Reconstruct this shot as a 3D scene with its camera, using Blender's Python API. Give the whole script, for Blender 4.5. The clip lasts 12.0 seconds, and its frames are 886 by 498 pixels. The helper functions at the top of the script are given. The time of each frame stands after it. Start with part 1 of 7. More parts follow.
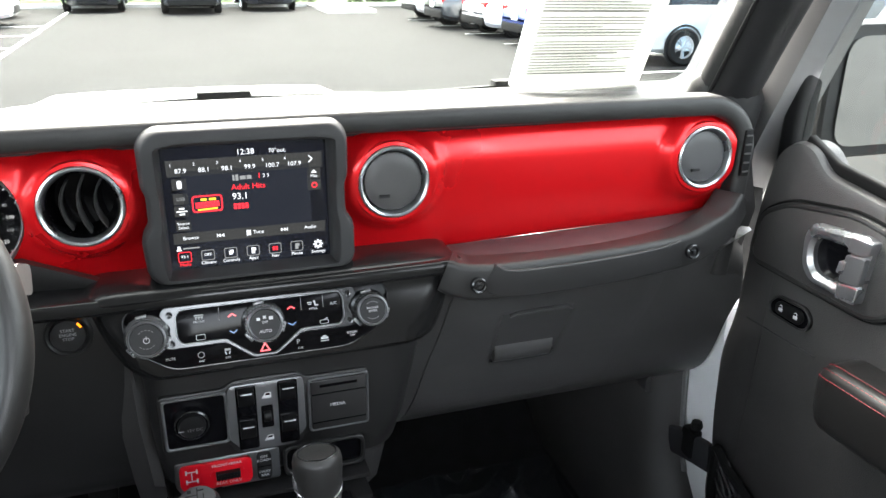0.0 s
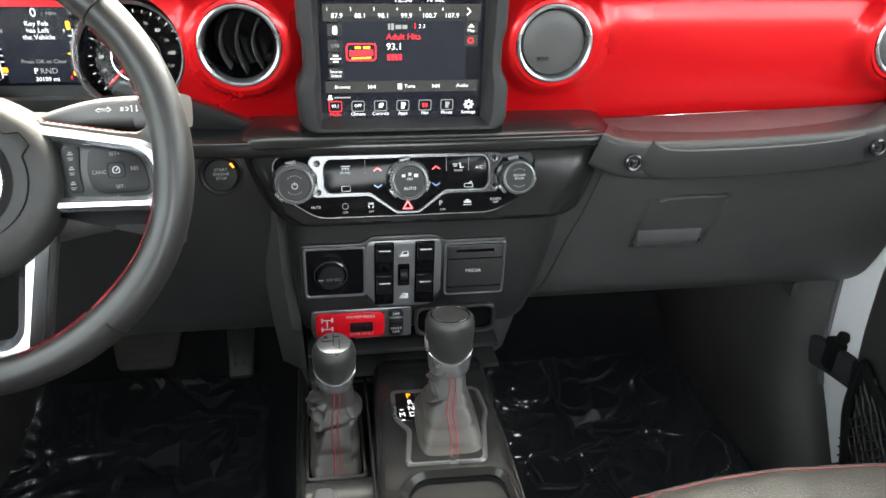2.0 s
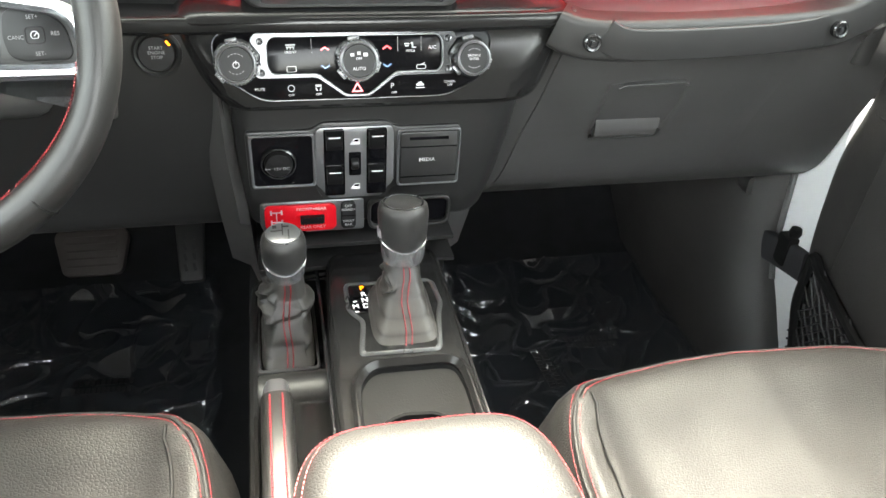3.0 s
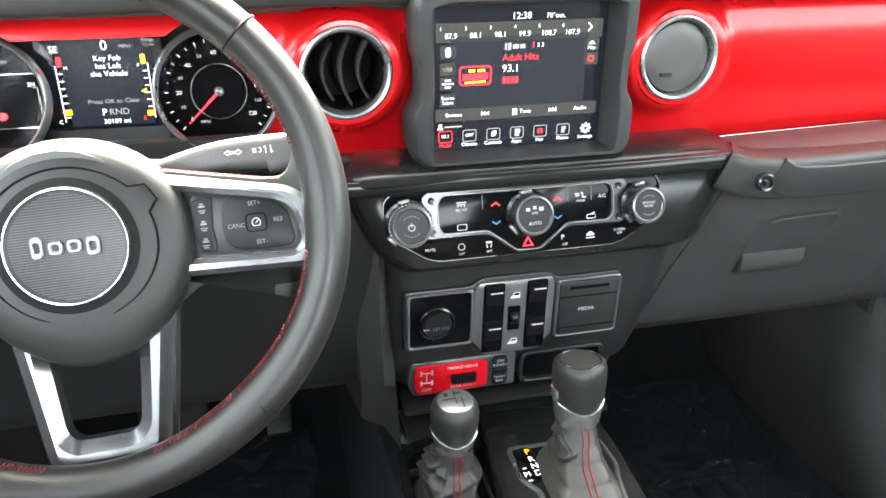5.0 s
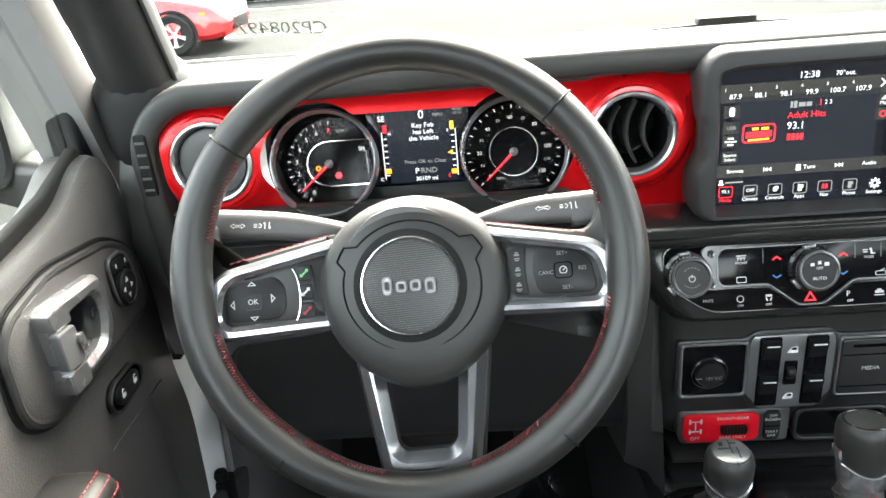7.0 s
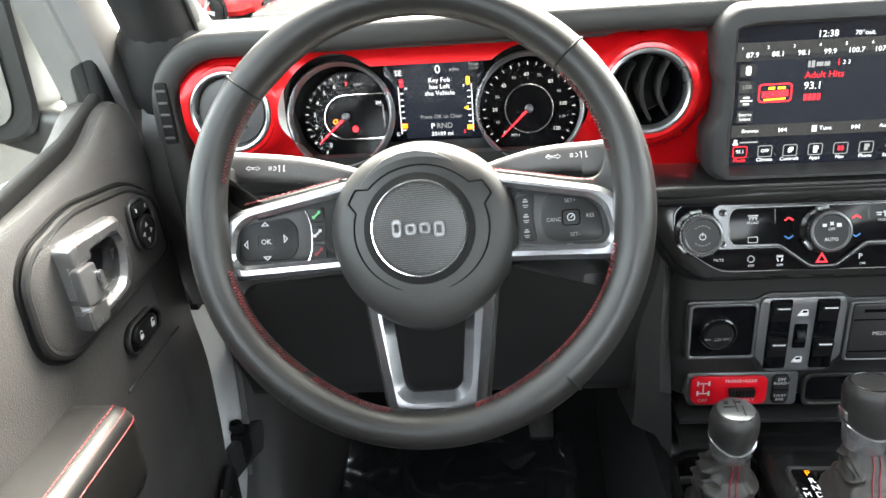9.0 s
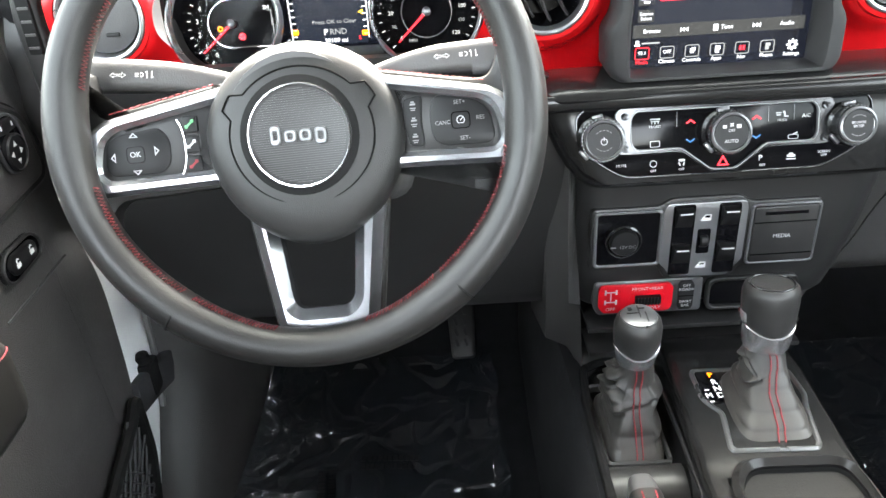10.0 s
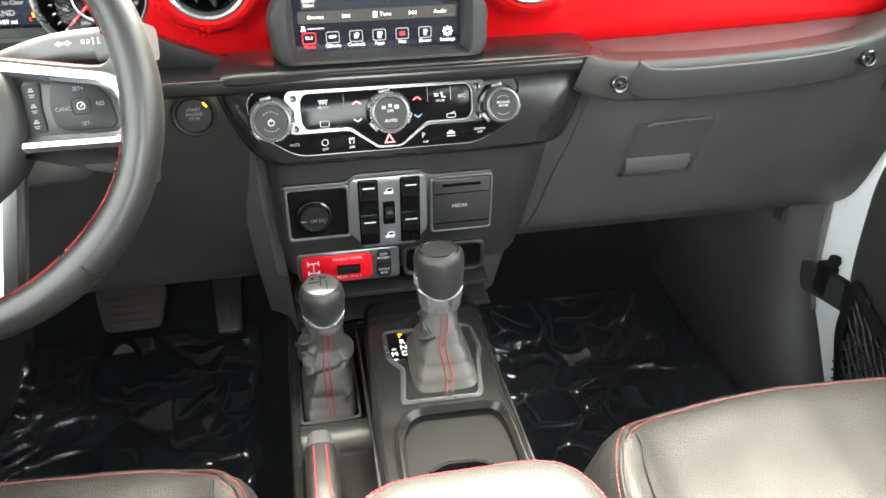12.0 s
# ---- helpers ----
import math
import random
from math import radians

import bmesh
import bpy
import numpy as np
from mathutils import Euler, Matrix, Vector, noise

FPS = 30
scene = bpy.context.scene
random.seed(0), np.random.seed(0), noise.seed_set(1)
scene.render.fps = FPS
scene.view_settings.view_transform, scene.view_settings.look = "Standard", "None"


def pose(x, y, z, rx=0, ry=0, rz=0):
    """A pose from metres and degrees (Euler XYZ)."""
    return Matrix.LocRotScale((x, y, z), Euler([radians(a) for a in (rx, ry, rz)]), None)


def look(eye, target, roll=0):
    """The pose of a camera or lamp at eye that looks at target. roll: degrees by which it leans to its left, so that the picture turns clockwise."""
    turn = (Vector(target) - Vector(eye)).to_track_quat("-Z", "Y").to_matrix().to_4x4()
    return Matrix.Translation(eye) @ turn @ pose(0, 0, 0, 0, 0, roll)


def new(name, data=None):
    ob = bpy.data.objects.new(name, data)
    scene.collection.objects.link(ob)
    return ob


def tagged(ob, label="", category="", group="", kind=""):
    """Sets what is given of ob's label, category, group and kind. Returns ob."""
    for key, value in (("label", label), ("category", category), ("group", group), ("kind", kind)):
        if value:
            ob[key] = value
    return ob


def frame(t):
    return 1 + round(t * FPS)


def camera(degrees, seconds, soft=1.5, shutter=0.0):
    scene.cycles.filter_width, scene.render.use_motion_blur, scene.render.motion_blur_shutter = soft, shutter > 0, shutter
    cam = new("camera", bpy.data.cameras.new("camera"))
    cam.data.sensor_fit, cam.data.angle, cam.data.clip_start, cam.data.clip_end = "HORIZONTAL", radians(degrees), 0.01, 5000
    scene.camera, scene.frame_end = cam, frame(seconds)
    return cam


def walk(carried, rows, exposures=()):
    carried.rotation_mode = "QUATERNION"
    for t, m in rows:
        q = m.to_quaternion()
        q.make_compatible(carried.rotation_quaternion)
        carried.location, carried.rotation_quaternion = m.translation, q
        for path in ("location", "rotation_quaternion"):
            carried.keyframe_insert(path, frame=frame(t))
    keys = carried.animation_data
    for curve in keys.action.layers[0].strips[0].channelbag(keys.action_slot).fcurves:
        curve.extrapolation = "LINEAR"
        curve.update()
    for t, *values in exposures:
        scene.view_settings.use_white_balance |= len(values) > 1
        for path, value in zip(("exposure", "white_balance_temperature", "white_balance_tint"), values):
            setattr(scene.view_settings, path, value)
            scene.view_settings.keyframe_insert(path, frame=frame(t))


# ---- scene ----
cam = camera(59.0, 12.0)
PATH = [
    (0, (-0.069, -0.772, 1.535), (0.552, 0.997, 0.84), 0.7),
    (0.5, (-0.057, -0.76, 1.533), (0.366, 1.051, 0.797), 0.9),
    (1, (-0.07, -0.752, 1.524), (0.249, 1.076, 0.777), -0.4),
    (1.5, (-0.089, -0.752, 1.517), (0.181, 1.045, 0.681), 0.0),
    (2, (-0.09, -0.748, 1.502), (0.212, 0.98, 0.541), 2.1),
    (2.5, (-0.086, -0.746, 1.478), (0.26, 0.911, 0.413), 3.2),
    (3, (-0.082, -0.745, 1.46), (0.311, 0.857, 0.329), 3.7),
    (3.5, (-0.096, -0.716, 1.485), (0.337, 0.978, 0.515), 1.6),
    (3.7, (-0.105, -0.706, 1.491), (0.33, 1.036, 0.61), 0.3),
    (5.3, (-0.264, -0.623, 1.458), (0.173, 1.101, 0.544), 1.1),
    (5.5, (-0.269, -0.617, 1.45), (0.128, 1.109, 0.521), 1.6),
    (6, (-0.291, -0.612, 1.469), (-0.105, 1.174, 0.588), -1.9),
    (6.5, (-0.308, -0.655, 1.492), (-0.323, 1.166, 0.665), -3.9),
    (7, (-0.306, -0.684, 1.501), (-0.417, 1.157, 0.728), -4.8),
    (7.2, (-0.306, -0.694, 1.503), (-0.436, 1.154, 0.748), -4.7),
    (8.8, (-0.304, -0.702, 1.476), (-0.49, 1.121, 0.674), -4.0),
    (9, (-0.296, -0.704, 1.477), (-0.468, 1.117, 0.668), -4.1),
    (9.5, (-0.277, -0.7, 1.46), (-0.405, 1.074, 0.545), -4.7),
    (10, (-0.261, -0.685, 1.448), (-0.284, 1.059, 0.47), -3.8),
    (10.5, (-0.228, -0.666, 1.433), (-0.101, 1.068, 0.444), -2.3),
    (11, (-0.158, -0.651, 1.418), (0.091, 1.044, 0.385), -2.0),
    (11.5, (-0.111, -0.673, 1.444), (0.197, 1.003, 0.397), -1.5),
    (12, (-0.089, -0.743, 1.469), (0.239, 0.926, 0.418), -0.0),
]
EXPO = [(0, 4.85, 6800, 7), (1.5, 4.8, 6900, 6), (2.5, 5.9, 7300, 4), (3, 5.95, 7400, 4), (3.7, 6.05, 7300, 4), (5.5, 5.75, 7000, 4), (6.0, 5.6, 7000, 4), (6.5, 5.35, 7000, 4), (7.0, 5.25, 7000, 4), (9, 5.35, 7000, 5), (9.5, 5.6, 6900, 6), (10.5, 6.1, 7000, 5), (11, 6.2, 7300, 4), (12, 6.1, 7400, 4)]
walk(cam, [(t, look(eye, target, roll)) for t, eye, target, roll in PATH], EXPO)

# ---- light ----
world = bpy.data.worlds.new("sky")
scene.world = world
world.use_nodes = True
wn = world.node_tree
sky = wn.nodes.new("ShaderNodeTexSky")
sky.sky_type, sky.sun_disc = "NISHITA", False
sky.air_density, sky.dust_density, sky.ozone_density = 0.7, 5.0, 0.5
sky.sun_elevation, sky.sun_rotation = radians(52), radians(8)
haze = wn.nodes.new("ShaderNodeHueSaturation")
haze.inputs["Saturation"].default_value = 0.4
wn.links.new(sky.outputs["Color"], haze.inputs["Color"])
wn.links.new(haze.outputs["Color"], wn.nodes["Background"].inputs["Color"])
wn.nodes["Background"].inputs["Strength"].default_value = 0.24
sun = new("sun", bpy.data.lights.new("sun", "SUN"))
sun.data.energy, sun.data.angle, sun.data.color = 0.05, radians(35), (1.0, 0.98, 0.95)
SUN_AZ, SUN_EL = radians(8), radians(52)
sun.matrix_world = look((0, 0, 30), Vector((0, 0, 30)) - Vector((math.sin(SUN_AZ) * math.cos(SUN_EL), math.cos(SUN_AZ) * math.cos(SUN_EL), math.sin(SUN_EL))))

# ---- materials ----


def mat(name, color, rough=0.5, metal=0.0, grain=0.0, grain_scale=400.0, spots=0.0, spots_scale=12.0, coat=0.0, cells=0.0, cells_scale=500.0,
        spec=0.5, emit=0.0, rough_var=0.0, alpha=1.0, vary=0.0):
    """A principled surface with fine relief, patchy tone and uneven gloss."""
    m = bpy.data.materials.new(name)
    m.use_nodes = True
    nt = m.node_tree
    b = nt.nodes["Principled BSDF"]
    b.inputs["Base Color"].default_value = (*color, 1)
    b.inputs["Roughness"].default_value, b.inputs["Metallic"].default_value = rough, metal
    b.inputs["Coat Weight"].default_value, b.inputs["Coat Roughness"].default_value = coat, 0.08
    b.inputs["Specular IOR Level"].default_value, b.inputs["Alpha"].default_value = spec, alpha
    if emit:
        b.inputs["Emission Color"].default_value, b.inputs["Emission Strength"].default_value = (*color, 1), emit
    tc = nt.nodes.new("ShaderNodeTexCoord")

    def noise_at(scale, detail):
        n = nt.nodes.new("ShaderNodeTexNoise")
        n.inputs["Scale"].default_value, n.inputs["Detail"].default_value = scale, detail
        nt.links.new(tc.outputs["Object"], n.inputs["Vector"])
        return n

    if spots:
        n = noise_at(spots_scale, 4)
        ramp = nt.nodes.new("ShaderNodeMapRange")
        ramp.inputs["From Min"].default_value, ramp.inputs["From Max"].default_value = 0.3, 0.7
        ramp.inputs["To Min"].default_value, ramp.inputs["To Max"].default_value = 1 - spots, 1 + spots
        nt.links.new(n.outputs["Fac"], ramp.inputs["Value"])
        mul = nt.nodes.new("ShaderNodeVectorMath")
        mul.operation = "SCALE"
        mul.inputs[0].default_value = color
        nt.links.new(ramp.outputs["Result"], mul.inputs["Scale"])
        nt.links.new(mul.outputs["Vector"], b.inputs["Base Color"])
    if rough_var:
        n = noise_at(spots_scale * 1.7, 5)
        ramp = nt.nodes.new("ShaderNodeMapRange")
        ramp.inputs["From Min"].default_value, ramp.inputs["From Max"].default_value = 0.3, 0.7
        ramp.inputs["To Min"].default_value, ramp.inputs["To Max"].default_value = max(0.02, rough - rough_var), min(1, rough + rough_var)
        nt.links.new(n.outputs["Fac"], ramp.inputs["Value"])
        nt.links.new(ramp.outputs["Result"], b.inputs["Roughness"])
    height = None
    if grain:
        height = noise_at(grain_scale, 2).outputs["Fac"]
    if cells:
        v = nt.nodes.new("ShaderNodeTexVoronoi")
        v.feature = "DISTANCE_TO_EDGE"
        v.inputs["Scale"].default_value = cells_scale
        nt.links.new(tc.outputs["Object"], v.inputs["Vector"])
        lim = nt.nodes.new("ShaderNodeMapRange")
        lim.inputs["From Max"].default_value = 0.25
        nt.links.new(v.outputs["Distance"], lim.inputs["Value"])
        height = lim.outputs["Result"]
    if height:
        bump = nt.nodes.new("ShaderNodeBump")
        bump.inputs["Strength"].default_value, bump.inputs["Distance"].default_value = grain or cells, 0.0006
        nt.links.new(height, bump.inputs["Height"])
        nt.links.new(bump.outputs["Normal"], b.inputs["Normal"])
    return m


PAD = mat("soft_dash_vinyl", (0.014, 0.0138, 0.0134), 0.43, spec=0.36, cells=0.16, cells_scale=800, spots=0.12, spots_scale=9, rough_var=0.05)
PLASTIC = mat("grained_black_plastic", (0.034, 0.0332, 0.0325), 0.42, grain=0.3, grain_scale=900, spots=0.15, spots_scale=7, rough_var=0.05)
SATIN = mat("satin_black_plastic", (0.0115, 0.0114, 0.0113), 0.4, spec=0.4, grain=0.12, grain_scale=700, spots=0.1, rough_var=0.04)
GLOSS = mat("gloss_black_plastic", (0.0025, 0.0025, 0.003), 0.12, spec=0.1, rough_var=0.05, spots_scale=20)
CONSOLE = mat("black_console_plastic", (0.0075, 0.0075, 0.0075), 0.19, spec=0.24, grain=0.12, grain_scale=800, spots=0.12, rough_var=0.03)
BUTTON = mat("button_rubber", (0.004, 0.004, 0.0043), 0.45, spec=0.25, grain=0.1, grain_scale=900, rough_var=0.05)
VINYL = mat("door_leatherette", (0.034, 0.0325, 0.0313), 0.43, spec=0.55, cells=0.35, cells_scale=420, spots=0.15, spots_scale=7, rough_var=0.05)
GREY = mat("dark_grey_plastic", (0.034, 0.034, 0.035), 0.45, grain=0.25, grain_scale=800, spots=0.08, rough_var=0.06)
BEZEL = mat("charcoal_bezel_plastic", (0.022, 0.022, 0.0225), 0.5, spec=0.2, grain=0.2, grain_scale=900, spots=0.08, rough_var=0.06)
RED = mat("satin_red_metallic_paint", (0.6, 0.005, 0.009), 0.3, metal=0.6, grain=0.04, grain_scale=1500, spots=0.05, spots_scale=4, rough_var=0.04, coat=0.25)
REDPLATE = mat("red_switch_plate", (0.5, 0.005, 0.014), 0.35, spec=0.25, grain=0.06, spots=0.05, rough_var=0.05)
SILVER = mat("satin_silver_trim", (0.5, 0.51, 0.52), 0.28, metal=0.95, grain=0.03, grain_scale=1200, rough_var=0.03)
PEWTER = mat("silver_painted_plastic", (0.17, 0.173, 0.177), 0.34, metal=0.72, grain=0.03, grain_scale=1200, rough_var=0.04)
COLLAR = mat("satin_silver_collar", (0.42, 0.42, 0.43), 0.22, metal=0.9, rough_var=0.03)
# Silver copy darkened to offset the light on up-facing bezels and caps.
DIM_SILVER = mat("dimmed_silver_trim", (0.12, 0.122, 0.125), 0.3, metal=0.75, grain=0.03, grain_scale=1200, rough_var=0.04)
ICON = mat("bright_switch_print", (0.5, 0.5, 0.5), 0.6, grain=0.05)
SPOKE = mat("satin_grey_spoke_metal", (0.34, 0.35, 0.365), 0.2, metal=0.95, grain=0.03, grain_scale=1200, rough_var=0.03)
CHROME = mat("polished_chrome", (0.75, 0.76, 0.77), 0.1, metal=1.0, rough_var=0.04, spots_scale=30)
DARKCHROME = mat("smoked_chrome", (0.06, 0.061, 0.063), 0.22, metal=0.9, rough_var=0.05)
LEATHER = mat("black_leather", (0.0115, 0.0113, 0.0109), 0.42, spec=0.17, cells=0.32, cells_scale=330, spots=0.2, spots_scale=9, rough_var=0.05)
WRAP = mat("worn_wheel_leather", (0.0065, 0.0064, 0.0062), 0.4, spec=0.4, cells=0.1, cells_scale=600, spots=0.15, spots_scale=14, rough_var=0.05)
BOOT = mat("soft_boot_leather", (0.028, 0.0268, 0.025), 0.42, spec=0.4, cells=0.08, cells_scale=900, spots=0.2, spots_scale=20, rough_var=0.08)
THREAD = mat("red_thread", (0.17, 0.007, 0.012), 0.6, grain=0.3, grain_scale=3000)
CARPET = mat("black_carpet", (0.009, 0.0095, 0.011), 0.95, grain=1.0, grain_scale=1200, spots=0.35, spots_scale=30)
LINER = mat("pale_fill_ceiling", (0.3, 0.3, 0.305), 0.9, grain=0.5, grain_scale=800, spots=0.08)
BODY = mat("white_car_paint", (0.78, 0.79, 0.8), 0.3, coat=0.6, spots=0.03, spots_scale=3, grain=0.02)
RUBBER = mat("black_rubber", (0.007, 0.007, 0.007), 0.6, spec=0.1, grain=0.3, grain_scale=600, spots=0.15)
FOAM = mat("black_roll_bar_padding", (0.006, 0.006, 0.0063), 0.55, spec=0.25, grain=0.4, grain_scale=500, spots=0.15, rough_var=0.08)
PILLAR = mat("grey_trim_and_shaded_white", (0.12, 0.12, 0.12), 0.55, grain=0.25, grain_scale=700, spots=0.06, rough_var=0.05)
NET = mat("nylon_net_cord", (0.02, 0.02, 0.022), 0.6, grain=0.4, grain_scale=2500)
PAPER = mat("printed_paper_sheet", (0.82, 0.82, 0.8), 0.7, spots=0.02, grain=0.05)
# thin paper lets daylight through
_pt = PAPER.node_tree
_tr, _mx = _pt.nodes.new("ShaderNodeBsdfTranslucent"), _pt.nodes.new("ShaderNodeMixShader")
_tr.inputs["Color"].default_value = (0.95, 0.95, 0.93, 1)
_mx.inputs["Fac"].default_value = 0.2
_pt.links.new(_pt.nodes["Principled BSDF"].outputs["BSDF"], _mx.inputs[1])
_pt.links.new(_tr.outputs["BSDF"], _mx.inputs[2])
_pt.links.new(_mx.outputs["Shader"], _pt.nodes["Material Output"].inputs["Surface"])
PRINT = mat("grey_print_ink", (0.3, 0.3, 0.3), 0.8, spots=0.1)
INK = mat("white_switch_print", (0.42, 0.42, 0.42), 0.7, spec=0.1, grain=0.05)
INKDIM = mat("faded_switch_print", (0.18, 0.18, 0.18), 0.7, spec=0.1, grain=0.05)
BLACKINK = mat("black_print", (0.004, 0.004, 0.005), 0.5, grain=0.05)
MIRROR = mat("mirror_glass", (0.9, 0.92, 0.92), 0.02, metal=1.0)
LCD = mat("display_glass", (0.006, 0.007, 0.012), 0.14, spec=0.5, rough_var=0.03)


def glow(name, color, strength):
    m = bpy.data.materials.new(name)
    m.use_nodes = True
    b = m.node_tree.nodes["Principled BSDF"]
    b.inputs["Base Color"].default_value = (0.0, 0.0, 0.0, 1)
    b.inputs["Roughness"].default_value = 0.2
    b.inputs["Emission Color"].default_value, b.inputs["Emission Strength"].default_value = (*color, 1), strength * 0.2
    return m


UI_WHITE = glow("display_white", (0.85, 0.9, 1.0), 0.35)
DIAL = glow("dial_print", (0.8, 0.82, 0.85), 0.2)
UI_GREY = glow("display_grey", (0.55, 0.58, 0.62), 0.14)
UI_RED = glow("display_red", (1.0, 0.03, 0.05), 0.4)
UI_YELLOW = glow("display_yellow", (1.0, 0.6, 0.05), 0.4)
UI_ORANGE = glow("indicator_orange", (1.0, 0.22, 0.01), 0.7)
UI_BLUE = glow("indicator_blue", (0.1, 0.35, 0.9), 0.15)
UI_BAR = glow("display_bar_grey", (0.2, 0.21, 0.22), 0.05)
UI_BACK = glow("display_background", (0.13, 0.16, 0.26), 0.025)
UI_GREEN = glow("display_green", (0.1, 0.7, 0.25), 0.12)


def glass_mat(name, tint, clear, rough=0.0):
    """Thin glass: mostly clear, with the gloss of its surface."""
    m = bpy.data.materials.new(name)
    m.use_nodes = True
    nt = m.node_tree
    nt.nodes.remove(nt.nodes["Principled BSDF"])
    mix, tr, gl = nt.nodes.new("ShaderNodeMixShader"), nt.nodes.new("ShaderNodeBsdfTransparent"), nt.nodes.new("ShaderNodeBsdfGlossy")
    tr.inputs["Color"].default_value = (*tint, 1)
    gl.inputs["Roughness"].default_value = rough
    base = ((clear - 1) / (clear + 1)) ** 2
    lw = nt.nodes.new("ShaderNodeLayerWeight")
    lw.inputs["Blend"].default_value = 0.5
    po, ma = nt.nodes.new("ShaderNodeMath"), nt.nodes.new("ShaderNodeMath")
    po.operation, ma.operation = "POWER", "MULTIPLY_ADD"
    po.inputs[1].default_value = 5.0
    ma.inputs[1].default_value, ma.inputs[2].default_value = 1 - base, base
    nt.links.new(lw.outputs["Facing"], po.inputs[0])
    nt.links.new(po.outputs["Value"], ma.inputs[0])
    nt.links.new(ma.outputs["Value"], mix.inputs["Fac"])
    nt.links.new(tr.outputs["BSDF"], mix.inputs[1])
    nt.links.new(gl.outputs["BSDF"], mix.inputs[2])
    nt.links.new(mix.outputs["Shader"], nt.nodes["Material Output"].inputs["Surface"])
    return m


GLASS = glass_mat("clear_window_glass", (0.66, 0.68, 0.67), 1.3)
LENS = glass_mat("clear_gauge_lens", (0.97, 0.97, 0.97), 1.1, 0.02)
def add_haze(m, color, amount):
    """A little milkiness for a thin plastic sheet."""
    nt = m.node_tree
    out = nt.nodes["Material Output"]
    src = out.inputs["Surface"].links[0].from_socket
    mix, df = nt.nodes.new("ShaderNodeMixShader"), nt.nodes.new("ShaderNodeBsdfDiffuse")
    df.inputs["Color"].default_value = (*color, 1)
    mix.inputs["Fac"].default_value = amount
    nt.links.new(src, mix.inputs[1])
    nt.links.new(df.outputs["BSDF"], mix.inputs[2])
    nt.links.new(mix.outputs["Shader"], out.inputs["Surface"])
    return m


FILM = glass_mat("clear_plastic_film", (0.88, 0.9, 0.92), 2.3, 0.04)
add_haze(FILM, (0.3, 0.36, 0.42), 0.02)
PEDAL = mat("worn_pedal_rubber", (0.06, 0.05, 0.046), 0.6, grain=0.4, grain_scale=600, spots=0.2)

# ---- shape helpers ----


def thing(name, m=None, label="", category="", group="", kind=""):
    ob = new(name)
    ob.empty_display_size = 0.05
    if m is not None:
        ob.matrix_world = m
    return tagged(ob, label, category, group, kind)


def part(name, bm, material, parent=None, label="", smooth=True, m=None, angle=40):
    me = bpy.data.meshes.new(name)
    bmesh.ops.recalc_face_normals(bm, faces=bm.faces)
    if smooth:
        lim = radians(angle)
        for f in bm.faces:
            f.smooth = True
        for e in bm.edges:
            if len(e.link_faces) == 2 and e.calc_face_angle(0) > lim:
                e.smooth = False
    bm.to_mesh(me)
    bm.free()
    me.materials.append(material)
    ob = new(name, me)
    if parent is not None:
        ob.parent = parent
    if m is not None:
        ob.matrix_basis = m
    if label:
        ob["label"] = label
    return ob


def basis(o, x, z):
    """A frame at o whose x axis is x and whose z axis is z (made square to x)."""
    x, z = Vector(x).normalized(), Vector(z)
    z = (z - x * z.dot(x)).normalized()
    y = z.cross(x)
    m = Matrix((x, y, z)).transposed().to_4x4()
    m.translation = o
    return m


def box(sx, sy, sz, bevel=0.0, seg=2, at=(0, 0, 0)):
    bm = bmesh.new()
    bmesh.ops.create_cube(bm, size=1, matrix=Matrix.Translation(at) @ Matrix.Diagonal((sx, sy, sz, 1)))
    if bevel:
        bmesh.ops.bevel(bm, geom=bm.edges[:], offset=bevel, segments=seg, profile=0.7, affect="EDGES")
    return bm


def rounded(pts, r, n=5):
    """A closed outline with rounded corners. r: one radius, or one for each corner."""
    out, k = [], len(pts)
    for i in range(k):
        p, a, b = Vector(pts[i]), Vector(pts[i - 1]), Vector(pts[(i + 1) % k])
        ri = r[i] if isinstance(r, (list, tuple)) else r
        u, v = (a - p), (b - p)
        d = min(ri, u.length * 0.48, v.length * 0.48)
        if d < 1e-5:
            out.append(p)
            continue
        p0, p1 = p + u.normalized() * d, p + v.normalized() * d
        for j in range(n + 1):
            t = j / n
            out.append(p0 * (1 - t) ** 2 + p * 2 * t * (1 - t) + p1 * t ** 2)
    return out


def rect(w, h, r=0.0, n=5, cx=0.0, cy=0.0):
    return rounded([(cx - w / 2, cy - h / 2), (cx + w / 2, cy - h / 2), (cx + w / 2, cy + h / 2), (cx - w / 2, cy + h / 2)], r, n)


def circle(r, n=40, cx=0.0, cy=0.0, a0=0.0, a1=2 * math.pi):
    full = abs(a1 - a0 - 2 * math.pi) < 1e-6
    k = n if full else n + 1
    return [Vector((cx + r * math.cos(a0 + (a1 - a0) * i / n), cy + r * math.sin(a0 + (a1 - a0) * i / n))) for i in range(k)]


def inset(pts, d):
    """The outline moved inwards by d (for outlines that run counterclockwise)."""
    k, out = len(pts), []
    area = sum(pts[i][0] * pts[(i + 1) % k][1] - pts[(i + 1) % k][0] * pts[i][1] for i in range(k))
    s = 1 if area > 0 else -1
    for i in range(k):
        a, p, b = Vector(pts[i - 1][:2]), Vector(pts[i][:2]), Vector(pts[(i + 1) % k][:2])
        u, v = (p - a), (b - p)
        n = Vector((-u.y, u.x)).normalized() + Vector((-v.y, v.x)).normalized()
        if n.length < 1e-6:
            n = Vector((-u.y, u.x))
        out.append(p + n.normalized() * d * s)
    return out


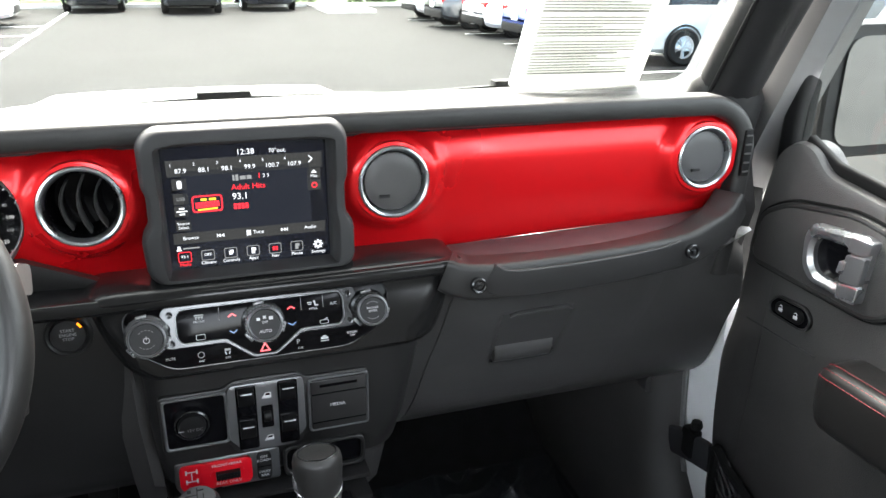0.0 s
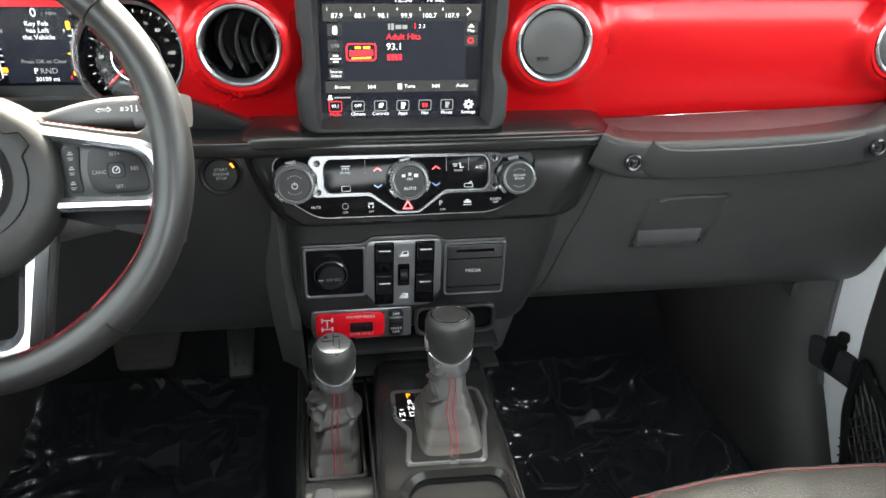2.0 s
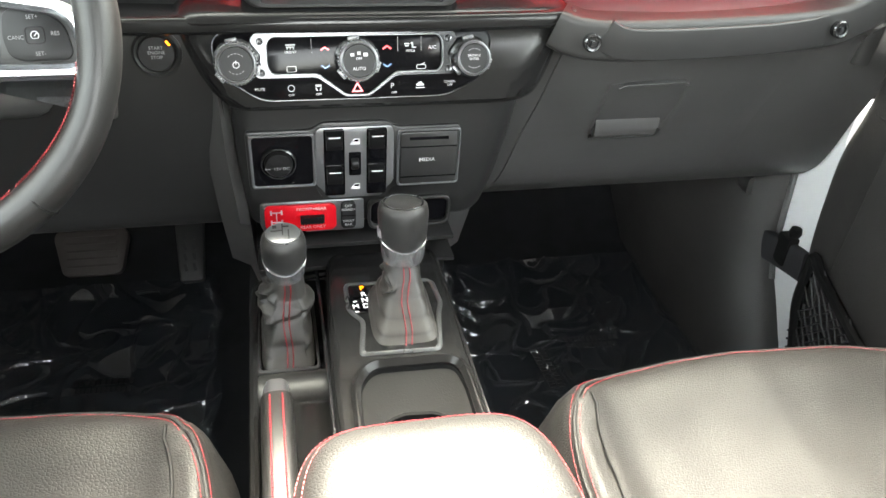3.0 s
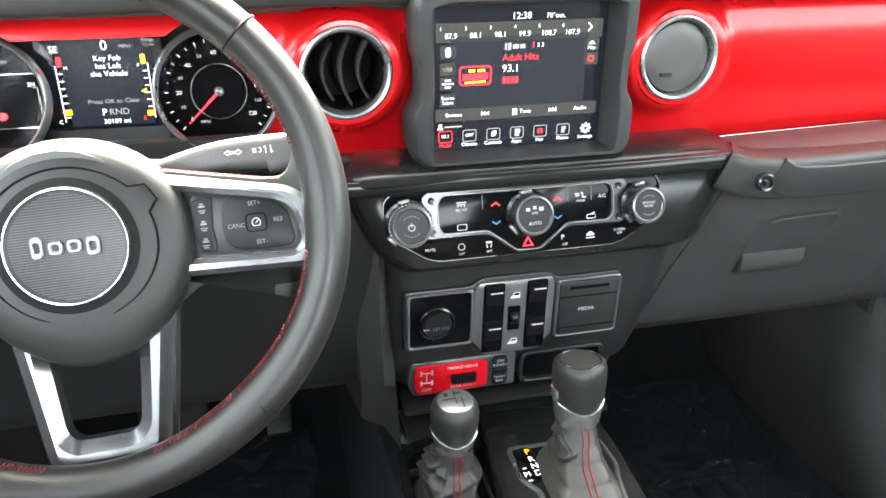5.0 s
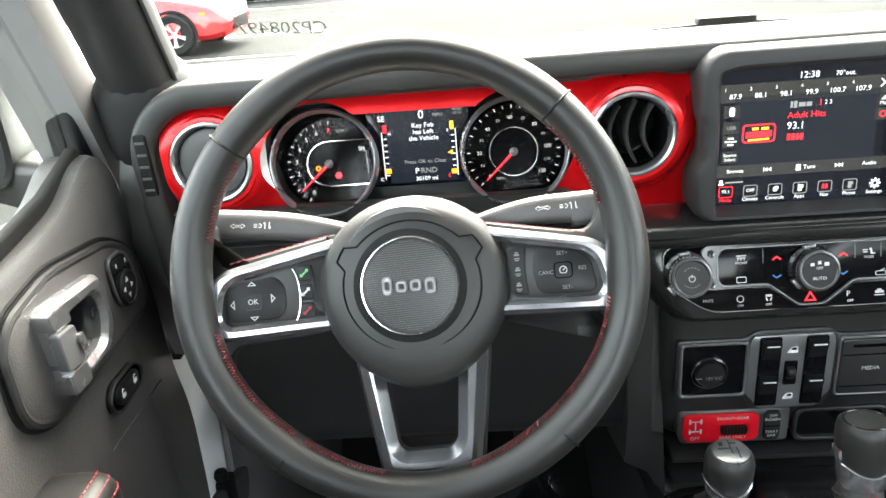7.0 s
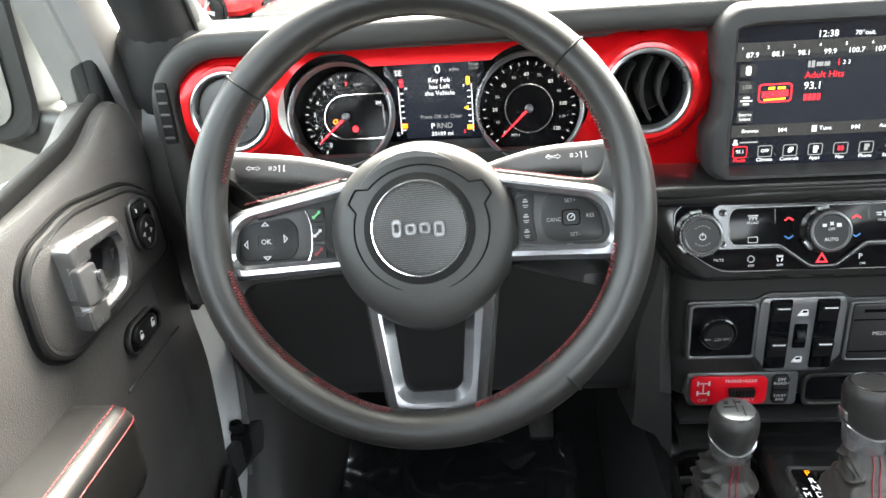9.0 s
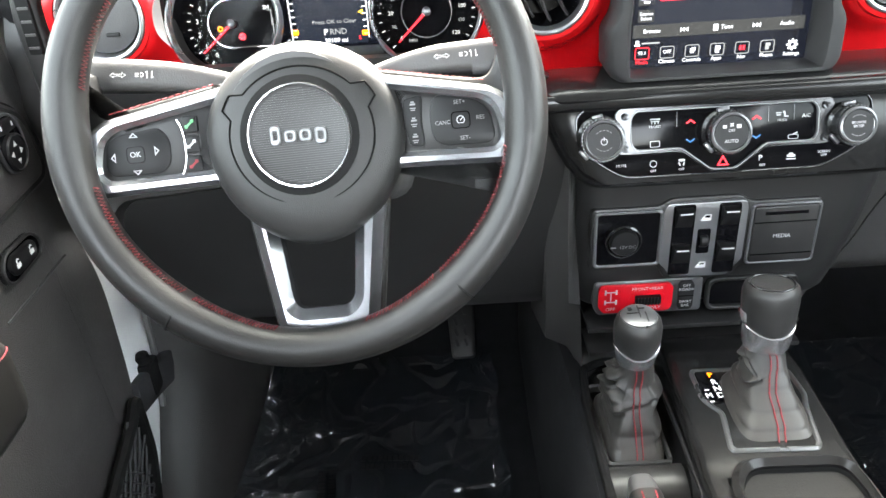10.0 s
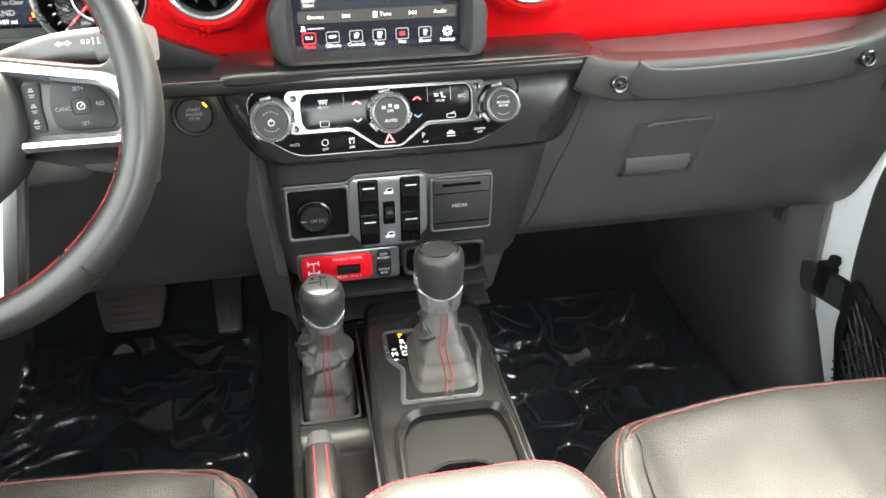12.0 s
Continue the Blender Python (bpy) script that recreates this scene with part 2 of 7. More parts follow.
def loft(loops, closed=True, cap0=True, cap1=True):
    """Skins rings of equal counts of 3D points."""
    bm = bmesh.new()
    rings = [[bm.verts.new(p) for p in lp] for lp in loops]
    n = len(rings[0])
    for a, b in zip(rings, rings[1:]):
        for i in range(n if closed else n - 1):
            j = (i + 1) % n
            bm.faces.new((a[i], a[j], b[j], b[i]))
    if closed and cap0:
        bm.faces.new(rings[0][::-1])
    if closed and cap1:
        bm.faces.new(rings[-1])
    return bm


def plate(pts, z0, z1, bevel=0.0, crown=0.0):
    """An outline in x, y raised from z0 to z1, its upper edge rounded."""
    pts = [Vector(p[:2]) for p in pts]
    loops = [[(p.x, p.y, z0) for p in pts]]
    if bevel:
        loops.append([(p.x, p.y, z1 - bevel) for p in pts])
        for k in (0.4, 1.0):
            q = inset(pts, bevel * (1 - math.cos(k * math.pi / 2)))
            loops.append([(p.x, p.y, z1 - bevel + bevel * math.sin(k * math.pi / 2)) for p in q])
    else:
        loops.append([(p.x, p.y, z1) for p in pts])
    return loft(loops)


def rim(outer, inner, z0, z1, bevel=0.0):
    """A frame between two outlines of equal counts."""
    bm = bmesh.new()
    levels = []
    o1, i1 = inset(outer, bevel), inset(inner, -bevel)
    for lp, z in ((outer, z0), (outer, z1 - bevel), (o1, z1), (i1, z1), (inner, z1 - bevel), (inner, z0)):
        levels.append([bm.verts.new((p[0], p[1], z)) for p in lp])
    n = len(outer)
    for a, b in zip(levels, levels[1:] + levels[:1]):
        for i in range(n):
            j = (i + 1) % n
            bm.faces.new((a[i], a[j], b[j], b[i]))
    return bm


def lathe(profile, seg=32, cap0=False, cap1=False):
    """Turns (radius, z) pairs about z."""
    return loft([[(r * math.cos(2 * math.pi * i / seg), r * math.sin(2 * math.pi * i / seg), z) for i in range(seg)] for r, z in profile], True, cap0, cap1)


def sweep(path, section, up=(0, 0, 1), closed=False):
    """Carries a closed section of (side, up) pairs, or a function of 0..1 that gives one, along a path."""
    pts = [Vector(p) for p in path]
    k, loops = len(pts), []
    for i, p in enumerate(pts):
        if closed:
            t = pts[(i + 1) % k] - pts[i - 1]
        else:
            t = pts[min(i + 1, k - 1)] - pts[max(i - 1, 0)]
        t.normalize()
        s = t.cross(Vector(up))
        if s.length < 1e-4:
            s = t.cross(Vector((0, 1, 0)))
        s.normalize()
        u = s.cross(t)
        sec = section(i / max(1, k - 1)) if callable(section) else section
        loops.append([p + s * a + u * b for a, b in sec])
    if closed:
        return loft(loops + [loops[0]], True, False, False)
    return loft(loops)


def tube(path, r, seg=8, up=(0, 0, 1), closed=False):
    return sweep(path, [(r * math.cos(2 * math.pi * i / seg), r * math.sin(2 * math.pi * i / seg)) for i in range(seg)], up, closed)


def curve_pts(pts, n=8, closed=False):
    """Smooth points through the given ones."""
    pts = [Vector(p) for p in pts]
    k, out = len(pts), []
    for i in range(k if closed else k - 1):
        if closed:
            a, b, c, d = pts[i - 1], pts[i], pts[(i + 1) % k], pts[(i + 2) % k]
        else:
            a, b, c, d = pts[max(i - 1, 0)], pts[i], pts[i + 1], pts[min(i + 2, k - 1)]
        for j in range(n):
            t = j / n
            out.append(0.5 * (2 * b + (c - a) * t + (2 * a - 5 * b + 4 * c - d) * t * t + (3 * b - a - 3 * c + d) * t ** 3))
    if not closed:
        out.append(pts[-1])
    return out


def sheet(fn, nu, nv, thick=0.0):
    """A grid of fn(u, v), u and v from 0 to 1; thick: given a back face that far behind along the normals."""
    bm = bmesh.new()
    g = [[bm.verts.new(fn(i / nu, j / nv)) for j in range(nv + 1)] for i in range(nu + 1)]
    for i in range(nu):
        for j in range(nv):
            bm.faces.new((g[i][j], g[i + 1][j], g[i + 1][j + 1], g[i][j + 1]))
    if thick:
        bm.normal_update()
        bmesh.ops.solidify(bm, geom=bm.faces[:], thickness=thick)
    return bm


def merge(*bms):
    out = bmesh.new()
    for b in bms:
        me = bpy.data.meshes.new("tmp")
        b.to_mesh(me)
        b.free()
        out.from_mesh(me)
        bpy.data.meshes.remove(me)
    return out


def moved(bm, m):
    bm.transform(m)
    return bm


def writing(name, text, size, material, parent, m, label="", align="CENTER", depth=0.0):
    """Words as a mesh, in the built-in font, in the x, y plane of m."""
    cu = bpy.data.curves.new(name, "FONT")
    cu.body, cu.size, cu.align_x, cu.align_y, cu.extrude, cu.resolution_u = text, size, align, "CENTER", depth, 2
    tmp = new(name, cu)
    bpy.context.view_layer.update()
    me = bpy.data.meshes.new_from_object(tmp.evaluated_get(bpy.context.evaluated_depsgraph_get()))
    bpy.data.objects.remove(tmp)
    me.name = name
    me.materials.clear()
    me.materials.append(material)
    ob = new(name, me)
    ob.parent, ob.matrix_basis = parent, m
    if label:
        ob["label"] = label
    return ob


def at(x, y, z=0.0, turn=0.0):
    return Matrix.Translation((x, y, z)) @ Matrix.Rotation(radians(turn), 4, "Z")


def bars(specs, z0=0.0, z1=0.0004):
    """Flat strokes: (x, y, width, height[, degrees])."""
    out = []
    for x, y, w, h, *a in specs:
        out.append(moved(box(w, h, z1 - z0, at=(0, 0, (z0 + z1) / 2)), at(x, y, 0, a[0] if a else 0)))
    return merge(*out)


def dashes(path, gap, r, length, seg=5):
    """Short stitches along a path."""
    pts = [Vector(p) for p in path]
    out, run = [], 0.0
    for a, b in zip(pts, pts[1:]):
        d = (b - a).length
        while run < d:
            p = a.lerp(b, run / d)
            q = p + (b - a).normalized() * length
            out.append(tube([p, p.lerp(q, 0.5), q], r, seg, (0.3, 0.2, 0.9)))
            run += gap
        run -= d
    return merge(*out)


# ---- the car park outside ----
GZ = -0.25
ASPHALT = mat("pale_worn_asphalt", (0.0175, 0.0175, 0.0172), 0.9, spec=0.05, grain=0.6, grain_scale=60, spots=0.15, spots_scale=0.6)
LINE = mat("white_road_paint", (0.75, 0.75, 0.72), 0.7, grain=0.3, grain_scale=80, spots=0.15, spots_scale=3)
CONCRETE = mat("pale_concrete", (0.5, 0.49, 0.46), 0.85, grain=0.4, grain_scale=60, spots=0.12, spots_scale=3)
GRASS = mat("grass", (0.09, 0.14, 0.03), 0.9, grain=1.0, grain_scale=60, spots=0.35, spots_scale=2)
LEAF = mat("hedge_leaves", (0.08, 0.13, 0.025), 0.6, spots=0.4, spots_scale=2.5)
BARK = mat("bark", (0.13, 0.09, 0.06), 0.9, grain=0.8, grain_scale=40, spots=0.3)
CARGLASS = mat("tinted_car_glass", (0.02, 0.025, 0.03), 0.08, spec=0.8)
TAIL = mat("red_light_lens", (0.5, 0.01, 0.01), 0.15, rough_var=0.03)
HEAD = mat("clear_light_lens", (0.7, 0.72, 0.74), 0.12, rough_var=0.03)
AMBER = mat("amber_light_lens", (0.8, 0.25, 0.01), 0.2, rough_var=0.03)
ALLOY = mat("car_alloy", (0.55, 0.56, 0.57), 0.35, metal=0.8, rough_var=0.05)
PLATEM = mat("number_plate", (0.7, 0.7, 0.7), 0.5, spots=0.05)

bm = sheet(lambda u, v: (-600 + 1200 * u, -600 + 1200 * v, GZ), 12, 12)
tagged(part("ground", bm, ASPHALT), "pale sun-bleached asphalt of a car park", "ground", kind="structure")


def strip(name, x0, x1, y0, y1, h, material, label, cat):
    bm = box(x1 - x0, y1 - y0, h + 0.1, 0.01, 1, at=((x0 + x1) / 2, (y0 + y1) / 2, GZ + (h - 0.1) / 2))
    return tagged(part(name, bm, material), label, cat, kind="structure")


strip("road_marking", -2.98, -2.86, 4.0, 29.6, 0.004, LINE, "white painted line along the parking bays", "road marking")
for i in range(6):
    y = 9.0 + i * 2.75
    strip("road_marking", -8.0, -3.0, y, y + 0.1, 0.004, LINE, "white painted bay line on asphalt", "road marking")
for i in range(7):
    y = 8.4 + i * 2.5
    strip("road_marking", 7.2, 12.0, y, y + 0.1, 0.004, LINE, "white painted bay line on asphalt", "road marking")
strip("kerb", -12, 30, 30.6, 30.8, 0.14, CONCRETE, "pale concrete kerb before the planting", "kerb")
strip("verge", -40, 60, 30.8, 46, 0.12, GRASS, "strip of mown grass behind the kerb", "grass")
strip("pavement", 5.3, 7.0, 26.6, 30.6, 0.12, CONCRETE, "pale concrete island at the end of the bays", "pavement")


def hedge(x0, x1, y, h, seed, label):
    rnd = random.Random(seed)
    ob = thing("hedge", pose(0, 0, 0), label, "hedge")
    vs, fs = [], []
    for i in range(int((x1 - x0) * 900)):
        p = Vector((rnd.uniform(x0, x1), y + rnd.gauss(0, 0.35), GZ + 0.1 + h * rnd.random() ** 0.7 * (0.8 + 0.25 * math.sin(x0 + i))))
        a, b = Vector((rnd.gauss(0, 1), rnd.gauss(0, 1), rnd.gauss(0, 1))).normalized(), Vector((rnd.gauss(0, 1), rnd.gauss(0, 1), rnd.gauss(0, 1))).normalized()
        s, k = rnd.uniform(0.05, 0.11), len(vs)
        vs += [p - a * s, p + b * s * 0.6, p + a * s, p - b * s * 0.6]
        fs.append((k, k + 1, k + 2, k + 3))
    me = bpy.data.meshes.new("leaves")
    me.from_pydata(vs, [], fs)
    me.materials.append(LEAF)
    lv = new("leaves", me)
    lv.parent = ob
    lv["kind"] = "stuff"
    for i in range(8):
        xs = x0 + (x1 - x0) * (i + 0.5) / 8
        part("stem", tube([(xs, y, GZ), (xs + 0.1, y, GZ + h * 0.7)], 0.03), BARK, ob)
    return ob


hedge(4.0, 5.9, 31.8, 1.3, 1, "low clipped green hedge behind the kerb")
hedge(7.0, 9.0, 31.6, 0.9, 2, "low green hedge beside a white post")
hedge(-14, 3.6, 33.5, 2.2, 3, "tall dense green hedge behind parked cars")
hedge(9.0, 26, 33.5, 2.2, 4, "tall dense green hedge at the edge of the car park")


def tree(x, y, h, seed):
    rnd = random.Random(seed)
    ob = thing("tree", pose(x, y, GZ), "leafy green tree at the car park's edge", "tree", "trees behind the hedge")
    limbs = [tube(curve_pts([(0, 0, 0), (0.05, 0, h * 0.3), (0, 0.1, h * 0.6)], 4), 0.16)]
    tips = []
    for i in range(7):
        a = i * 2.4
        tip = Vector((math.cos(a) * h * 0.28, math.sin(a) * h * 0.28, h * (0.6 + 0.35 * rnd.random())))
        limbs.append(tube(curve_pts([(0, 0, h * 0.35), tip * 0.5 + Vector((0, 0, h * 0.25)), tip], 4), 0.06))
        tips += [tip, tip * 0.7 + Vector((0, 0, h * 0.2))]
    part("trunk", merge(*limbs), BARK, ob)
    vs, fs = [], []
    for t in tips:
        for i in range(420):
            p = t + Vector((rnd.gauss(0, h * 0.09), rnd.gauss(0, h * 0.09), rnd.gauss(0, h * 0.07)))
            a, b = Vector((rnd.gauss(0, 1), rnd.gauss(0, 1), rnd.gauss(0, 1))).normalized(), Vector((rnd.gauss(0, 1), rnd.gauss(0, 1), rnd.gauss(0, 1))).normalized()
            s, k = rnd.uniform(0.08, 0.16), len(vs)
            vs += [p - a * s, p + b * s * 0.5, p + a * s, p - b * s * 0.5]
            fs.append((k, k + 1, k + 2, k + 3))
    me = bpy.data.meshes.new("crown")
    me.from_pydata(vs, [], fs)
    me.materials.append(LEAF)
    cr = new("crown", me)
    cr.parent = ob
    return ob


for i, (x, y, h) in enumerate(((-9, 37, 7), (3, 38, 8), (12, 36, 7), (22, 34, 8), (19, 14, 7), (24, 22, 8))):
    tree(x, y, h, 10 + i)

post = thing("bollard", pose(6.5, 29.8, GZ + 0.12), "white painted round bollard on a concrete island", "bollard")
part("post", lathe([(0.16, 0), (0.16, 0.9), (0.14, 0.98), (0.0, 1.0)], 20), LINE, post)
part("foot", lathe([(0.26, 0), (0.26, 0.05), (0.17, 0.07)], 20), CONCRETE, post)

WHEEL_TYRE = lathe([(0.2, -0.1), (0.3, -0.11), (0.335, -0.08), (0.34, 0.0), (0.335, 0.08), (0.3, 0.11), (0.2, 0.1)], 28)
TYRE_MESH = bpy.data.meshes.new("tyre")
WHEEL_TYRE.to_mesh(TYRE_MESH)
WHEEL_TYRE.free()
TYRE_MESH.materials.append(RUBBER)
_rim = [lathe([(0.215, -0.09), (0.215, 0.09), (0.2, 0.1), (0.19, 0.06), (0.185, -0.06)], 28), lathe([(0.0, 0.075), (0.045, 0.07), (0.055, 0.04), (0.055, 0.0)], 14)]
for i in range(5):
    a = i * 2 * math.pi / 5
    for d in (-0.12, 0.12):
        _rim.append(sweep([(0.03 * math.cos(a), 0.03 * math.sin(a), 0.055), (0.195 * math.cos(a + d), 0.195 * math.sin(a + d), 0.07)], [(-0.014, -0.015), (0.014, -0.015), (0.01, 0.012), (-0.01, 0.012)]))
RIM_BM = merge(*_rim)
bmesh.ops.recalc_face_normals(RIM_BM, faces=RIM_BM.faces)
RIM_MESH = bpy.data.meshes.new("rim")
RIM_BM.to_mesh(RIM_MESH)
RIM_BM.free()
RIM_MESH.materials.append(ALLOY)
PAINTS = {}


def paint(color):
    if color not in PAINTS:
        PAINTS[color] = mat("car_paint", color, 0.25, metal=0.2, coat=0.8, spots=0.04, spots_scale=2)
    return PAINTS[color]


def car(x, y, heading, color, label, tall=0.0, length=4.55):
    """A parked car; its nose points along heading (degrees from +y)."""
    ob = thing("car", pose(x, y, GZ, 0, 0, heading), label, "car", "cars in the car park")
    L, W, H = length / 2, 0.9, 1.46 + tall
    belt = 0.92 + tall * 0.55
    secs = [(-L, 0.70, 0.5, 0.62 + tall * 0.4), (-L + 0.06, 0.80, 0.3, belt - 0.1), (-L + 0.25, 0.87, 0.24, belt), (-L + 0.9, W, 0.2, belt + 0.02), (0, W, 0.2, belt), (L - 1.35, W, 0.2, belt - 0.02),
            (L - 0.9, 0.89, 0.2, belt - 0.1), (L - 0.3, 0.84, 0.22, belt - 0.2), (L - 0.08, 0.76, 0.26, belt - 0.32), (L, 0.62, 0.4, belt - 0.42)]
    loops = []
    for yy, w, z0, z1 in secs:
        m = (z0 + z1) / 2
        loops.append([(-w * 0.9, yy, z0), (-w, yy, z0 + 0.08), (-w, yy, m), (-w * 0.98, yy, z1 - 0.09), (-w * 0.88, yy, z1), (0, yy, z1 + 0.03), (w * 0.88, yy, z1), (w * 0.98, yy, z1 - 0.09), (w, yy, m), (w, yy, z0 + 0.08), (w * 0.9, yy, z0)])
    part("body", loft(loops), paint(color), ob)
    g0, g1 = -L + (0.2 if tall else 0.55), L - 1.25
    cab = [(g0, 0.78, belt - 0.02), (g0 + 0.32, 0.68, H - 0.1), (g0 + 0.9, 0.66, H - 0.01), (0.2, 0.66, H), (g1 - 0.7, 0.65, H - 0.07), (g1, 0.76, belt - 0.06)]
    part("windows", loft([[(-w - (z - belt) * 0 - 0.06, yy, belt - 0.06), (-w, yy, z), (w, yy, z), (w + 0.06, yy, belt - 0.06)] for yy, w, z in cab]), CARGLASS, ob)
    part("roof", loft([[(-w - 0.01, yy, z - 0.03), (-w, yy, z + 0.015), (0, yy, z + 0.035), (w, yy, z + 0.015), (w + 0.01, yy, z - 0.03)] for yy, w, z in cab[1:5]]), paint(color), ob)
    for s in (-1, 1):
        for yy in ((g0 + 0.1, g0 + 0.42), (0.0, 0.0), (g1 + 0.02, g1 - 0.7)):
            part("pillar", tube([(s * 0.82, yy[0], belt - 0.03), (s * 0.665, yy[1], H - 0.05)], 0.035), paint(color), ob)
        part("mirror", box(0.2, 0.1, 0.14, 0.03, at=(s * 0.98, g1 - 0.15, belt + 0.06)), paint(color), ob)
        part("tail_light", box(0.3, 0.1, 0.14, 0.03, at=(s * 0.64, -L + 0.09, belt - 0.16)), TAIL, ob)
        part("headlight", box(0.34, 0.16, 0.12, 0.04, at=(s * 0.58, L - 0.13, belt - 0.36)), HEAD, ob)
        part("marker_light", box(0.04, 0.16, 0.05, 0.01, at=(s * 0.82, L - 0.42, belt - 0.34)), AMBER, ob)
        for yy in (-L + 0.85, L - 0.88):
            part("wheel_arch", moved(lathe([(0.0, 0.0), (0.39, 0.0), (0.4, 0.03), (0.36, 0.04)], 28), pose(s * 0.88, yy, 0.34, 0, 90 * s, 0)), RUBBER, ob)
            w = thing("wheel", pose(s * 0.84, yy, 0.34, 0, 90 * s, 0))
            w.parent = ob
            for n, me in (("tyre", TYRE_MESH), ("rim", RIM_MESH)):
                o = new(n, me)
                o.parent = w
    part("bumper", box(1.5, 0.12, 0.2, 0.05, at=(0, -L + 0.06, 0.38)), RUBBER, ob)
    part("grille", box(0.9, 0.06, 0.2, 0.03, at=(0, L - 0.02, 0.42)), RUBBER, ob)
    part("number_plate", box(0.32, 0.02, 0.16, 0.004, at=(0, -L - 0.005, 0.62)), PLATEM, ob)
    return ob


car(0.95, 28.9, 0, (0.03, 0.035, 0.045), "dark grey hatchback parked facing the hedge", 0.1, 4.3)
car(-2.1, 31.6 - 1.4, 180, (0.02, 0.02, 0.025), "black saloon parked in front of the hedge")
car(3.6, 31.4 - 1.2, 180, (0.02, 0.022, 0.03), "black pickup-sized car parked at the far kerb", 0.3, 4.4)
car(-5.9, 23.3, -90, (0.75, 0.76, 0.78), "white sport utility car in a side bay", 0.25)
car(-6.6, 13.3, -90, (0.5, 0.012, 0.015), "bright red car with silver wheels in a side bay", 0.1)
car(-6.42, 8.0, -90, (0.6, 0.61, 0.62), "silver car with orange marker lights in a side bay", 0.2)
car(-6.3, 26.4, -90, (0.02, 0.02, 0.02), "black car in a side bay", 0.2)
car(9.5, 23.6, -90, (0.75, 0.76, 0.77), "white saloon backed towards the aisle")
car(9.3, 20.6, -90, (0.03, 0.035, 0.04), "dark grey saloon parked in a row")
car(9.5, 18.1, -90, (0.78, 0.78, 0.79), "white saloon with its tail to the aisle")
car(9.55, 15.6, -90, (0.012, 0.04, 0.2), "deep blue saloon with red tail lights")
car(10.2, 12.4, -90, (0.4, 0.42, 0.43), "silver-grey sport utility car in the row", 0.22)
car(11.0, 9.6, -90, (0.08, 0.32, 0.6), "light blue small car in the row", 0.1, 4.2)
car(10.8, 6.9, -90, (0.08, 0.32, 0.6), "light blue small car beside its twin", 0.1, 4.2)

# ---- the body shell round the cabin ----


def shell(name, bm, material, label, cat="car body"):
    return tagged(part(name, bm, material), label, cat, kind="structure")


bm = loft([[(-0.68, y, z), (-0.68, y, z - 0.03), (0.68, y, z - 0.03), (0.68, y, z)] for y, z in ((-1.9, 0.55), (0.32, 0.55), (0.5, 0.58), (0.78, 0.8), (0.82, 0.85))])
shell("floor", bm, CARPET, "black carpeted floor of the cabin", "floor")
bm = box(1.36, 0.04, 0.42, 0.01, at=(0, 0.84, 0.93))
shell("wall_front", bm, PLASTIC, "black bulkhead behind the dashboard", "bulkhead")
# Unseen ceiling added to shade the cabin; its pale underside adds soft fill.
bm = loft([[(-0.62, y, z), (-0.62, y, z + 0.04), (0.62, y, z + 0.04), (0.62, y, z)] for y, z in ((-0.04, 1.83), (-0.3, 1.85), (-1.25, 1.87), (-1.5, 1.87), (-2.0, 1.86))])
shell("ceiling", bm, LINER, "unseen grey ceiling added to shade and fill the cabin", "ceiling")
bm = box(1.3, 0.05, 0.75, 0.02, at=(0, -1.95, 0.9))
shell("wall_back", bm, PLASTIC, "plain black rear panel of the cabin", "wall")

hood = thing("hood", None, "white painted bonnet in front of the windscreen", "bonnet")
bm = sheet(lambda u, v: (-0.72 + 1.44 * u, 0.42 + 1.35 * v, 1.165 - 0.03 * v - 0.05 * abs(2 * u - 1) ** 3 + 0.02 * (abs(2 * u - 1) < 0.55)), 26, 10, 0.02)
part("panel", bm, BODY, hood)
bm = loft([[(-0.7, y, z), (0.7, y, z), (0.7, y, z - 0.06), (-0.7, y, z - 0.06)] for y, z in ((0.285, 1.335), (0.34, 1.29), (0.44, 1.2))])
shell("cowl", bm, BODY, "white cowl panel below the windscreen", "cowl")

WS_O, WS_T = Vector((0, 0.27, 1.362)), Vector((0, -0.03, 1.832))
ws = thing("windscreen", None, "large clear upright windscreen with a painted frame", "windscreen")
WS = basis(WS_O, (1, 0, 0), Vector((1, 0, 0)).cross(WS_T - WS_O))
ws.matrix_world = WS
WS_H = (WS_T - WS_O).length
pane = part("pane", plate(rounded([(-0.71, -0.02), (0.71, -0.02), (0.68, WS_H), (-0.68, WS_H)], 0.03), 0, 0.005), GLASS, ws, smooth=False)
pane.visible_shadow = False
_o = rounded([(-0.76, -0.07), (0.76, -0.07), (0.73, WS_H + 0.06), (-0.73, WS_H + 0.06)], 0.07)
_i = rounded([(-0.70, -0.012), (0.70, -0.012), (0.668, WS_H - 0.01), (-0.668, WS_H - 0.01)], 0.035)
part("frame", rim(_o, _i, -0.015, 0.03, 0.006), PILLAR, ws)
writing("stock_number", "CP208497", 0.025, INKDIM, ws, Matrix.Translation((-0.527, 0.043, -0.002)) @ Matrix.Rotation(radians(-4), 4, "Z") @ Matrix.Diagonal((-1, 1, 1, 1)), "small dark characters on the glass, seen from behind")

